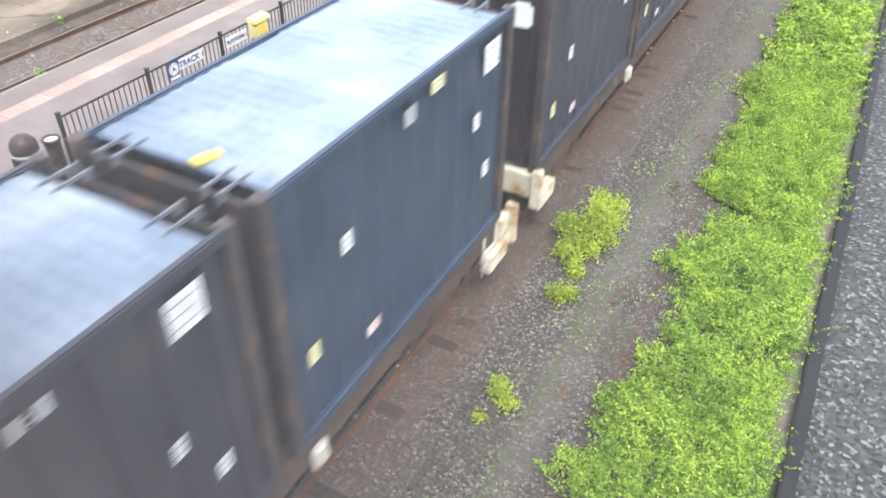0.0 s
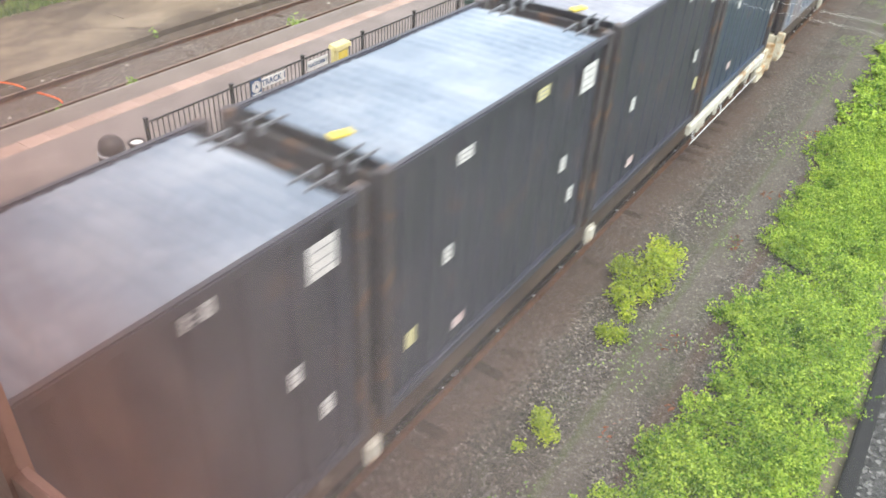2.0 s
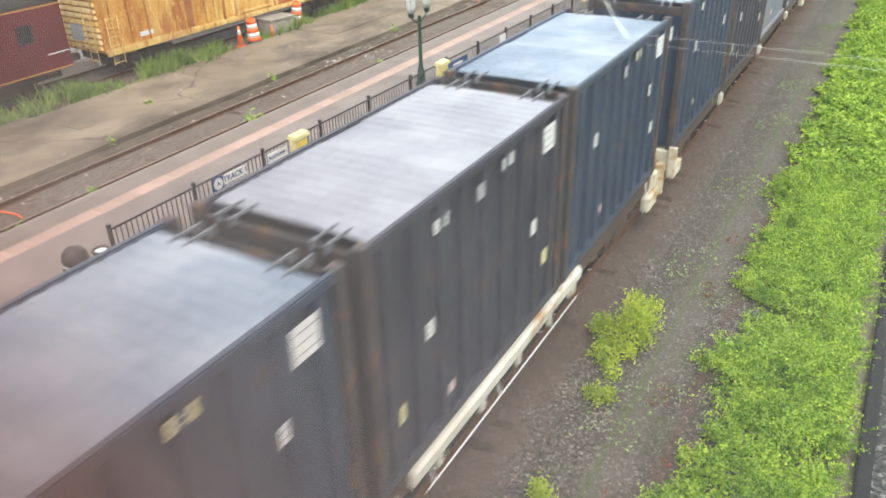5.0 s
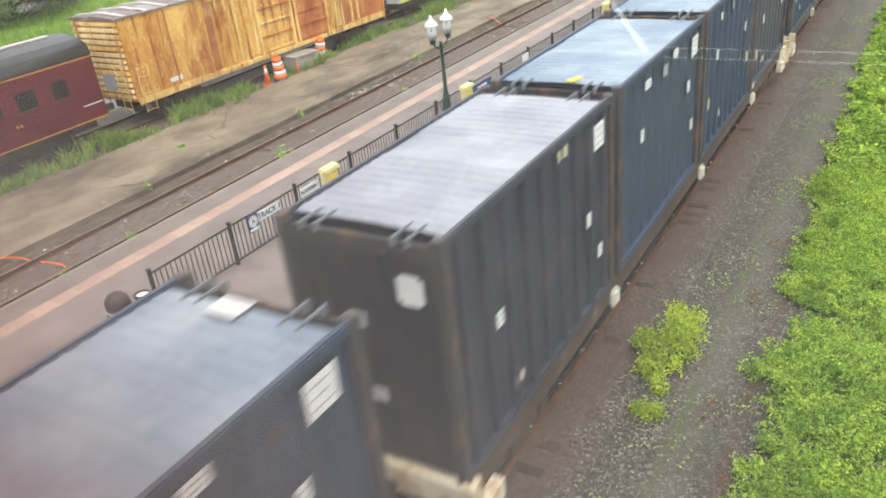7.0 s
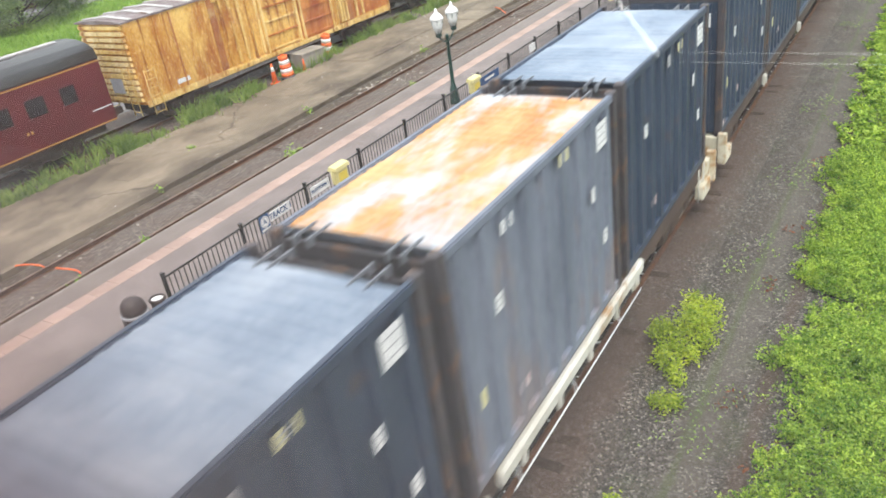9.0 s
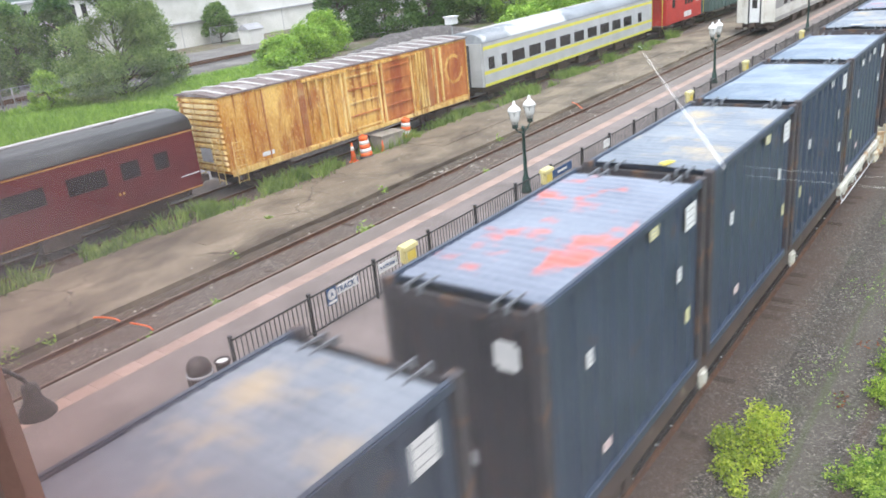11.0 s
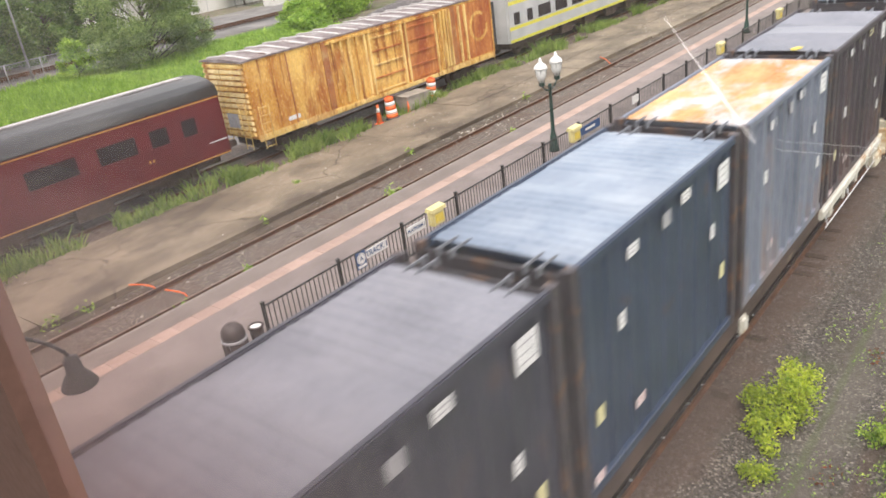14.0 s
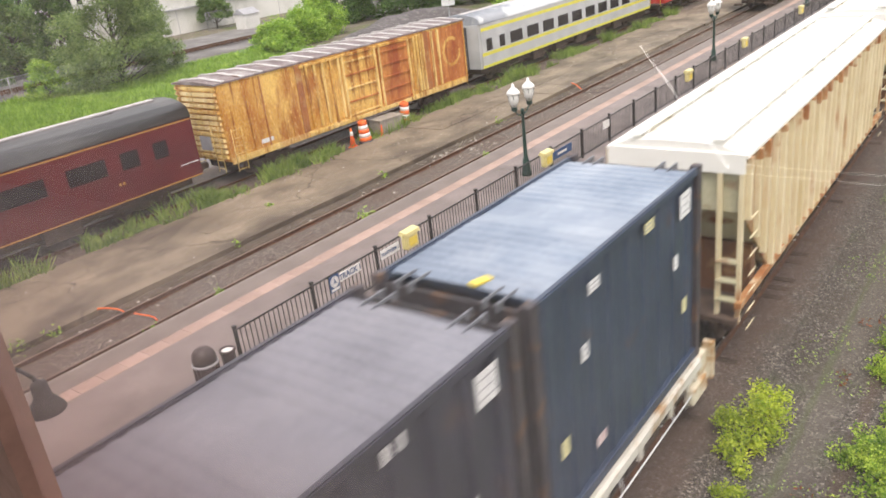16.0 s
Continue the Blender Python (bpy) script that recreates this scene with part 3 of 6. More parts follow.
    bm = bmesh.new()
    box(bm, -0.21, -0.15, 0, 0.21, 0.15, 0.006)
    d["roof_plate"] = mesh("roof_plate", bm, "label_dull")
    bm = bmesh.new()
    box(bm, -0.07, -0.14, 0, 0.07, 0.14, 0.03)
    d["roof_mark"] = mesh("roof_mark", bm, "label_yellow")
    return d


SHARED = container_data()
ROOFS = {"blue": "roof_blue", "rust": "roof_rust", "deep": "roof_rust_deep", "patchy": "roof_patchy", "red": "roof_red", "grey": "roof_grey", "dusk": "roof_dusk", "tan": "roof_tan"}
WORDS = {"blue": "blue-grey weathered lid", "rust": "rusted orange and grey lid", "deep": "deeply rusted orange lid", "patchy": "blue lid with orange rust patches",
         "red": "blue lid with faded red paint patches", "grey": "dull grey lid", "dusk": "dark purplish-grey lid", "tan": "blue lid with tan stains"}


def shaded(ob, name):
    """Give one object its own material on a shared mesh."""
    ob.material_slots[0].link = "OBJECT"
    ob.material_slots[0].material = M[name]


def container(car, k, roof="blue", side="navy", flush=False, mark="", plate=False, seed=0):
    words = {"navy": "navy steel waste container", "navy_dark": "dark grimy steel waste container", "grey_side": "faded blue-grey steel waste container", "plum_side": "dark brownish-plum steel waste container"}[side]
    root = tagged(new("container"), f"{words} with {WORDS[roof]}", "container", "containers on the freight train")
    rnd = random.Random(seed)
    body = part("body", SHARED["body"], None, root)
    shaded(body, side)
    # Most ends take the colour darkened for the shaded gap.
    end = "navy" if side == "navy" and not flush else "end_shade"
    for s in (0, 180):
        p = part("side_panel", SHARED["side_flush" if flush else "side"], None, root)
        p.matrix_basis = pose(0, 0, 0, 0, 0, s)
        shaded(p, side)
        for nm in ("top_rail", "bottom_rail"):
            r = part(nm, SHARED[nm], None, root)
            r.matrix_basis = pose(0, 0, 0, 0, 0, s)
            shaded(r, side)
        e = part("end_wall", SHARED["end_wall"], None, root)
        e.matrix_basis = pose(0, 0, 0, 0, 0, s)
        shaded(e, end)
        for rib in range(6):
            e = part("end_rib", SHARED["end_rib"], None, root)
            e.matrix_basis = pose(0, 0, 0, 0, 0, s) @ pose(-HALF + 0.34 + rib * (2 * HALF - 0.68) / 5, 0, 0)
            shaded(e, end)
        part("header", SHARED["header"], None, root).matrix_basis = pose(0, 0, 0, 0, 0, s)
        for mx in (-0.78, -0.58, 0.56, 0.78):
            q = part("lid_latch", SHARED["latch"], None, root)
            q.matrix_basis = pose(0, 0, 0, 0, 0, s) @ pose(mx, 0, 0)
        if s and k == 0:
            e = part("end_plate", SHARED["end_plate"], None, root)
            e.matrix_basis = pose(0.72, -LONG / 2 + 0.012, ROOF - 0.72)
            for px, pz in ((-0.14, ROOF - 1.3), (0.02, ROOF - 2.45)):
                part("end_placard", SHARED["end_small"], None, root).matrix_basis = pose(px, -LONG / 2 + 0.012, pz)
    for sx in (1, -1):
        for sy in (1, -1):
            c = part("corner_post", SHARED["corner_post"], None, root)
            c.matrix_basis = Matrix.Identity(4) if sx * sy > 0 and sx > 0 else pose(0, 0, 0, 0, 0, 180) if sx * sy > 0 else Matrix.Identity(4)
            if sx * sy < 0:
                c.matrix_basis = pose(0, sy * (LONG - 0.158), 0) if sx > 0 else pose(-(2 * HALF - 0.138), 0, 0)
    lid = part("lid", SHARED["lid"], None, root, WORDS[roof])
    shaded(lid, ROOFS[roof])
    x = HALF + 0.003
    plates = [("plate_big", 2.12, 4.37, 1.0), ("plate_yellow" if rnd.random() < 0.4 else "plate_wide", 0.6, 4.58, 1.0), ("plate_grey", -0.1, 4.44, 0.5), ("plate_small", 1.68, 3.54, 1.0),
              ("plate_yellow_small" if rnd.random() < 0.5 else "plate_small", 2.12, 2.57, 0.8), ("plate_wide", -1.26, 4.47, 0.75), ("plate_small", -1.58, 3.56, 1.0), ("plate_thin", -1.15, 1.94, 0.9),
              ("plate_yellow_small", -2.28, 2.48, 0.5), ("plate_thin", -2.4, 1.46, 0.3)]
    lower = 1.0 if side in ("navy_dark", "plum_side") else 0.0
    for nm, y, z, often in plates:
        z -= lower * (0.46 if 3.2 < z < 4.0 else 0.26 if 2.2 < z < 3.2 else 0.12 if z < 2.2 else 0.0)
        if rnd.random() > often:
            continue
        q = part(nm.replace("plate_", "") + "_placard", SHARED[nm], None, root)
        q.matrix_basis = pose(x, y + rnd.uniform(-0.05, 0.05), z + rnd.uniform(-0.04, 0.04))
    if mark:
        part("roof_mark", SHARED["roof_mark"], None, root, "yellow paint mark").matrix_basis = pose(0.25, -LONG / 2 + 0.42, ROOF - 0.02, 0, 0, -20)
    if plate:
        for end in (-1, 1) if plate == 2 else (plate,):
            part("roof_placard", SHARED["roof_plate"], None, root).matrix_basis = pose(-0.08, end * (LONG / 2 - 0.42), ROOF + 0.03)
    y = START + CAR * (car + 0.5) - 0.09 + PITCH * (k - 1.5)
    moving.append((root, (TRAIN_X, y, 0)))
    return root


def flat_car_data():
    d = {}
    bm = bmesh.new()
    box(bm, -1.05, -CAR / 2 + 0.75, 0.98, 1.05, CAR / 2 - 0.75, 1.19)
    d["deck"] = mesh("deck", bm, "car_brown")
    bm = bmesh.new()
    box(bm, -0.35, -CAR / 2 + 1.4, 0.62, 0.35, CAR / 2 - 1.4, 0.98)
    d["centre_sill"] = mesh("centre_sill", bm, "car_brown")
    bm = bmesh.new()
    extrude(bm, [(1.05, 1.18), (1.05, 0.82), (1.14, 0.8), (1.19, 0.84), (1.19, 1.18), (1.14, 1.2)], -CAR / 2 + 0.9, CAR / 2 - 0.9)
    d["side_sill"] = mesh("side_sill", bm, "car_brown")
    bm = bmesh.new()
    extrude(bm, [(1.192, 1.17), (1.192, 0.95), (1.27, 0.92), (1.3, 0.96), (1.3, 1.13), (1.26, 1.18)], 0.0, 6.1)
    for k in range(4):
        box(bm, 1.26, 0.6 + k * 1.3, 0.8, 1.32, 0.72 + k * 1.3, 1.14)
    d["white_sill"] = mesh("white_sill", bm, "car_white")
    bm = bmesh.new()
    tube(bm, (1.3, 0.3, 0.62), (1.3, 5.9, 0.62), 0.015, n=6)
    for k in range(3):
        tube(bm, (1.3, 0.5 + k * 2.1, 0.62), (1.2, 0.5 + k * 2.1, 0.95), 0.016, n=6)
    d["side_pipe"] = mesh("side_pipe", bm, "label_white")
    bm = bmesh.new()
    box(bm, 1.18, -0.15, 0.74, 1.31, 0.15, 1.1)
    bmesh.ops.bevel(bm, geom=bm.edges[:], offset=0.05, segments=2, affect="EDGES")
    d["pedestal"] = mesh("pedestal", bm, "car_white")
    bm = bmesh.new()
    extrude(bm, [(-1.3, 0.7), (1.3, 0.7), (1.3, 1.2), (-1.3, 1.2)], 0.0, 0.32)
    box(bm, -1.42, 0.32, 0.55, -1.2, 0.42, 1.35)
    box(bm, 1.2, 0.32, 0.55, 1.42, 0.42, 1.35)
    box(bm, 1.16, -0.5, 0.42, 1.36, 0.2, 0.76)
    box(bm, -1.36, -0.5, 0.42, -1.16, 0.2, 0.76)
    bmesh.ops.bevel(bm, geom=bm.edges[:], offset=0.02, segments=1, affect="EDGES")
    d["end_sill"] = mesh("end_sill", bm, "car_rusty")
    bm = bmesh.new()
    box(bm, -0.12, 0, 0.72, 0.12, 0.42, 0.98)
    box(bm, -0.2, 0.36, 0.68, 0.16, 0.6, 1.0)
    bmesh.ops.bevel(bm, geom=bm.edges[:], offset=0.03, segments=2, affect="EDGES")
    d["coupler"] = mesh("coupler", bm, "truck_metal")
    bm = bmesh.new()
    for z in (0.62, 0.9):
        tube(bm, (1.28, -0.2, z), (1.28, 0.25, z), 0.014, n=6)
    for y in (-0.2, 0.25):
        tube(bm, (1.28, y, 0.45), (1.28, y, 1.25), 0.016, n=6)
    d["step"] = mesh("step", bm, "car_white")
    bm = bmesh.new()
    extrude(bm, [(0.88, 0.3), (1.0, 0.3), (1.0, 0.62), (0.88, 0.62)], -1.15, 1.15)
    box(bm, 0.86, -0.35, 0.24, 1.03, 0.35, 0.72)
    for y in (-0.89, 0.89):
        box(bm, 0.84, y - 0.16, 0.3, 1.06, y + 0.16, 0.64)
    bmesh.ops.bevel(bm, geom=bm.edges[:], offset=0.03, segments=1, affect="EDGES")
    d["side_frame"] = mesh("side_frame", bm, "truck_metal")
    bm = bmesh.new()
    box(bm, -1.0, -0.2, 0.45, 1.0, 0.2, 0.64)
    d["bolster"] = mesh("bolster", bm, "truck_metal")
    bm = bmesh.new()
    tube(bm, (-0.82, 0, 0), (-0.69, 0, 0), 0.42, n=24)
    tube(bm, (-0.69, 0, 0), (-0.665, 0, 0), 0.45, n=24)
    tube(bm, (0.69, 0, 0), (0.82, 0, 0), 0.42, n=24)
    tube(bm, (0.665, 0, 0), (0.69, 0, 0), 0.45, n=24)
    tube(bm, (-0.95, 0, 0), (0.95, 0, 0), 0.08, n=10)
    d["wheelset"] = mesh("wheelset", bm, "wheel")
    return d


WAGON = flat_car_data()


def bogie(root, y):
    t = part("truck", WAGON["bolster"], None, root)
    t.matrix_basis = pose(0, y, 0)
    for s in (0, 180):
        part("side_frame", WAGON["side_frame"], None, t).matrix_basis = pose(0, 0, 0, 0, 0, s)
    for dy in (-0.89, 0.89):
        w = part("wheelset", WAGON["wheelset"], None, t)
        w.matrix_basis = pose(0, dy, 0.45)


def flat_car(car, white=True):
    root = tagged(new("flat_car"), "long flat car with pale sills carrying waste containers" if white else "long brown flat car carrying waste containers", "rail car", "cars of the freight train")
    part("deck", WAGON["deck"], None, root)
    part("centre_sill", WAGON["centre_sill"], None, root)
    for s in (0, 180):
        turn = pose(0, 0, 0, 0, 0, s)
        q = part("side_sill", WAGON["side_sill"], None, root)
        q.matrix_basis = turn
        if white and s == 0:
            part("white_sill", WAGON["white_sill"], None, root, "pale painted sill").matrix_basis = pose(0, white - 0.5, 0)
            part("side_pipe", WAGON["side_pipe"], None, root, "thin white side pipe").matrix_basis = pose(0, white - 0.5, 0)
        for yb in (-6.2, 0.2, 6.4) if s == 0 else ():
            part("pedestal", WAGON["pedestal"], None, root).matrix_basis = pose(0, yb, 0)
        q = part("end_sill", WAGON["end_sill"], None, root)
        q.matrix_basis = turn @ pose(0, CAR / 2 - 0.95, 0)
        part("coupler", WAGON["coupler"], None, root).matrix_basis = turn @ pose(0, CAR / 2 - 0.6, 0)
        part("step", WAGON["step"], None, root).matrix_basis = turn @ pose(0, CAR / 2 - 1.4, 0)
        bogie(root, (CAR / 2 - 2.6) * (1 if s else -1))
    moving.append((root, (TRAIN_X, START + CAR * (car + 0.5), 0)))
    return root


# roof, side, flush skin, mark at the leading end, placard end; car by car
TRAIN = [
    [("blue", "navy"), ("blue", "navy"), ("blue", "navy_dark"), ("blue", "navy", 1, 1)],
    [("blue", "navy_dark", 1, 0, 1), ("blue", "navy_dark", 1, 0, 1), ("blue", "navy_dark", 1), ("grey", "navy_dark", 1)],
    [("blue", "navy_dark"), ("blue", "navy_dark", 1, 1), ("grey", "navy_dark", 1, 1), ("blue", "navy", 1, 0, -1)],
    [("patchy", "grey_side"), ("grey", "navy_dark", 1), ("blue", "navy", 0, 0, 2), ("grey", "navy_dark", 1)],
    [("blue", "navy", 0, 1), ("blue", "navy"), ("grey", "navy_dark"), ("blue", "navy")],
    [("blue", "navy"), ("grey", "navy_dark"), ("deep", "grey_side", 1), ("blue", "navy", 1, 0, 2)],
    [("grey", "navy_dark"), ("blue", "navy", 1, 1), ("blue", "navy"), ("grey", "navy_dark", 1)],
    [("blue", "navy"), ("blue", "navy"), ("rust", "grey_side"), ("blue", "navy")],
    [("blue", "navy"), ("blue", "navy", 0, 0, -1), ("blue", "navy", 1, 0, 2), ("tan", "navy")],
    [("red", "navy", 1), ("tan", "navy", 1, 1), ("blue", "navy"), ("blue", "navy", 1)],
    [("tan", "navy", 1, 0, -1), ("red", "navy"), ("blue", "navy_dark", 1), ("grey", "navy_dark", 0, 1)],
    [("dusk", "navy_dark", 1), ("blue", "navy", 1), ("rust", "grey_side"), ("dusk", "plum_side", 0, 1)],
    [("blue", "navy_dark", 1, 0, -1), ("patchy", "navy_dark", 1, 0, -1), ("dusk", "navy_dark", 0, 1), ("blue", "navy", 1, 1)],
]
for car_no, row in enumerate(TRAIN):
    flat_car(car_no, {0: 0, 1: 5.9, 2: 5.9, 3: 5.9, 5: 0, 6: 0, 8: 6, 9: 5.9, 10: 0, 11: 6.1, 12: 6.1}.get(car_no, 1.2))
    for k_no, spec in enumerate(row):
        roof_kind, side_kind, flush_skin, roof_dot, placard = (*spec, *(0,) * (5 - len(spec)))
        container(car_no, k_no, roof_kind, side_kind, bool(flush_skin), roof_dot, placard, seed=car_no * 10 + k_no)


# ---- hopper cars at the train's tail ----
M["hopper_white"] = surface("hopper_white", (0.78, 0.77, 0.72), (0.9, 0.89, 0.85), 0.8, 0.6, bump=0.1, spots=(0.62, 0.55, 0.42), spot_scale=0.9, spot_at=0.66, soft=0.1)
M["hopper_side"] = surface("hopper_side", (0.36, 0.25, 0.12), (0.54, 0.44, 0.27), 1.0, 0.7, bump=0.15, spots=(0.27, 0.1, 0.035), spot_scale=1.6, spot_at=0.55, stretch=(1, 1.6, 0.2), soft=0.1)
M["hopper_rib"] = surface("hopper_rib", (0.64, 0.54, 0.33), (0.8, 0.72, 0.52), 1.2, 0.7, bump=0.15, spots=(0.42, 0.2, 0.08), spot_scale=1.3, spot_at=0.63, stretch=(1, 1, 0.35), soft=0.07)
M["hopper_rust"] = surface("hopper_rust", (0.3, 0.11, 0.035), (0.46, 0.24, 0.1), 1.6, 0.8, bump=0.2, spots=(0.66, 0.55, 0.36), spot_scale=2.0, spot_at=0.56, soft=0.08)
# Rust brown, with the shade of the recessed end put into it.
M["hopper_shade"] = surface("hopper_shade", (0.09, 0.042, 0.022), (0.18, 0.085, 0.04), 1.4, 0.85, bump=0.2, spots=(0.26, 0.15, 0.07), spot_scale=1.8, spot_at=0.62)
M["hopper_end"] = surface("hopper_end", (0.4, 0.38, 0.25), (0.56, 0.53, 0.38), 1.0, 0.75, bump=0.15, spots=(0.2, 0.09, 0.04), spot_scale=1.1, spot_at=0.58, soft=0.08)


def hopper_car(y_lead):
    """A covered hopper: ribbed sides, sloped end, running boards and a long hatch."""
    root = tagged(new("hopper_car"), "cream covered hopper car with rust-streaked ribbed sides", "rail car", "cars of the freight train")
    length, half, eave, sill = 16.2, 1.38, 4.4, 1.4
    rust = random.Random(31)
    bm = bmesh.new()
    extrude(bm, [(-half + 0.06, sill), (half - 0.06, sill), (half - 0.06, eave), (-half + 0.06, eave)], 2.25, length - 2.25)
    part("body", bm, "hopper_side", root)
    bm = bmesh.new()
    out = [(-half - 0.05, eave - 0.04), (half + 0.05, eave - 0.04), (half + 0.05, eave + 0.03), (half - 0.4, eave + 0.17), (half - 0.9, eave + 0.23), (-half + 0.9, eave + 0.23), (-half + 0.4, eave + 0.17), (-half - 0.05, eave + 0.03)]
    extrude(bm, out, 0.35, length - 0.35)
    part("roof", bm, "hopper_white", root, "sun-bleached white roof")
    bm = bmesh.new()
    box(bm, -0.4, 1.4, eave + 0.22, 0.4, length - 1.4, eave + 0.31)
    bmesh.ops.bevel(bm, geom=bm.edges[:], offset=0.03, segments=2, affect="EDGES")
    part("hatch", bm, "hopper_white", root)
    for s in (-1, 1):
        bm = bmesh.new()
        box(bm, s * 0.84 - 0.15, 0.3, eave + 0.3, s * 0.84 + 0.15, length - 0.3, eave + 0.325)
        for k in range(12):
            box(bm, s * 0.84 - 0.15, 0.8 + k * 1.3, eave + 0.17, s * 0.84 + 0.15, 0.84 + k * 1.3, eave + 0.3)
        part("running_board", bm, "hopper_white", root)
        for k in range(26):
            y = 0.5 + k * (length - 1.0) / 25
            inset = min(y, length - y)
            low = max(sill, 3.25 - (inset - 0.35) * 0.97)
            rib = part("rib", boxed(s * half - (0.04 if s > 0 else 0.1), y - 0.055, low, s * half + (0.1 if s > 0 else 0.04), y + 0.055, eave - 0.045), "hopper_rib", root)
            part("rusted_cap", boxed(s * half - (0.02 if s > 0 else 0.105), y - 0.059, eave - rust.uniform(0.08, 0.4), s * half + (0.105 if s > 0 else 0.02), y + 0.059, eave - 0.042), "hopper_rust", rib)
        bm = bmesh.new()
        edge = ((0.35, eave), (0.35, 3.25), (2.25, sill), (length - 2.25, sill), (length - 0.35, 3.25), (length - 0.35, eave))
        inner, outer = [[bm.verts.new((s * half - s * d, y, z)) for y, z in edge] for d in (0.05, 0.01)]
        bm.faces.new(inner)
        bm.faces.new(outer[::-1])
        for i in range(6):
            bm.faces.new((inner[i], outer[i], outer[(i + 1) % 6], inner[(i + 1) % 6]))
        bmesh.ops.recalc_face_normals(bm, faces=bm.faces[:])
        part("side_sheet", bm, "hopper_side", root)
        part("side_sill", boxed(s * half - 0.08, 0.2, sill - 0.14, s * half + 0.06, length - 0.2, sill), "hopper_rust", root)
    for e, y in ((0, 0.35), (1, length - 0.35)):
        d = -1 if e else 1
        bm = bmesh.new()
        a = [bm.verts.new(p) for p in ((-half + 0.06, y + d * 0.06, 3.25), (half - 0.06, y + d * 0.06, 3.25), (half - 0.06, y + d * 1.95, sill), (-half + 0.06, y + d * 1.95, sill))]
        b = [bm.verts.new(p) for p in ((-half + 0.06, y + d * 0.06, eave), (half - 0.06, y + d * 0.06, eave), (half - 0.06, y + d * 2.05, sill), (-half + 0.06, y + d * 2.05, sill))]
        bm.faces.new(a)
        bm.faces.new(b)
        for i in range(4):
            bm.faces.new((a[i], a[(i + 1) % 4], b[(i + 1) % 4], b[i]))
        part("end_slope", bm, "hopper_end", root)
        part("end_bulkhead", boxed(-half + 0.1, min(y + d * 1.0, y + d * 1.3), 1.0, half - 0.1, max(y + d * 1.0, y + d * 1.3), 2.2), "hopper_shade", root, "rust-brown bulkhead darkened for the shade of the end recess")
        for x in (-1.33, -0.92, 0.92, 1.33):
            part("end_post", boxed(x - 0.045, y - 0.045, 0.9, x + 0.045, y + 0.045, eave - 0.3), "hopper_rib", root)
        part("end_fascia", boxed(-half, y - 0.05, eave - 0.34, half, y + 0.05, eave + 0.05), "hopper_white", root)
        part("end_platform", boxed(-1.36, y - 0.2, 0.9, 1.36, y + 1.0, 1.02), "truck_metal", root)
        for k in range(4):
            part("step", boxed(0.9, y - 0.12, 0.95 + k * 0.42, 1.32, y + 0.08, 0.99 + k * 0.42), "hopper_end", root)
        for k in range(7):
            bm = bmesh.new()
            tube(bm, (half + 0.12, y + d * 0.05, 0.75 + k * 0.4), (half + 0.12, y + d * 0.55, 0.75 + k * 0.4), 0.016, n=6)
            part("rung", bm, "hopper_rib", root)
        part("coupler", WAGON["coupler"], None, root).matrix_basis = pose(0, y + (0.2 if e else -0.2), 0, 0, 0, 0 if e else 180)
        bogie(root, y + d * 1.7)
    for k in range(3):
        y = 3.4 + k * 4.7
        bm = bmesh.new()
        a = [bm.verts.new((sx * 1.25, y + sy * 2.0, sill + 0.01)) for sx, sy in ((-1, -1), (1, -1), (1, 1), (-1, 1))]
        b = [bm.verts.new((sx * 0.5, y + sy * 0.5, 0.4)) for sx, sy in ((-1, -1), (1, -1), (1, 1), (-1, 1))]
        for i in range(4):
            bm.faces.new((a[i], a[(i + 1) % 4], b[(i + 1) % 4], b[i]))
        bm.faces.new(b)
        part("chute", bm, "hopper_side", root)
    moving.append((root, (TRAIN_X, y_lead, 0)))
    return root


hopper_car(START + CAR * 13 + 0.75)
hopper_car(START + CAR * 13 + 0.75 + 17.4)


# ---- standing cars in the yard ----
M["roof_sheet"] = surface("roof_sheet", (0.13, 0.095, 0.095), (0.24, 0.185, 0.18), 0.7, 0.6, 0.2, bump=0.15, spots=(0.4, 0.37, 0.36), spot_scale=0.9, spot_at=0.58, soft=0.1)
M["roof_seam"] = surface("roof_seam", (0.45, 0.42, 0.41), (0.66, 0.63, 0.62), 1.5, 0.55, 0.2, spots=(0.25, 0.17, 0.14), spot_scale=1.5, spot_at=0.62)
M["boxcar_dark"] = surface("boxcar_dark", (0.26, 0.085, 0.03), (0.42, 0.17, 0.055), 1.2, 0.9, bump=0.3, spots=(0.45, 0.26, 0.1), spot_scale=1.3, spot_at=0.6)
M["boxcar_door"] = rusty("boxcar_door", (0.4, 0.12, 0.028), (0.62, 0.27, 0.07), (0.3, 0.07, 0.018), 0.52, 2.6)
M["boxcar_cream"] = rusty("boxcar_cream", (0.64, 0.44, 0.15), (0.88, 0.74, 0.42), (0.4, 0.16, 0.035), 0.6, 4.0)
M["boxcar_yellow"] = rusty("boxcar_yellow", (0.62, 0.38, 0.09), (0.86, 0.66, 0.27), (0.38, 0.12, 0.025), 0.57, 3.2)


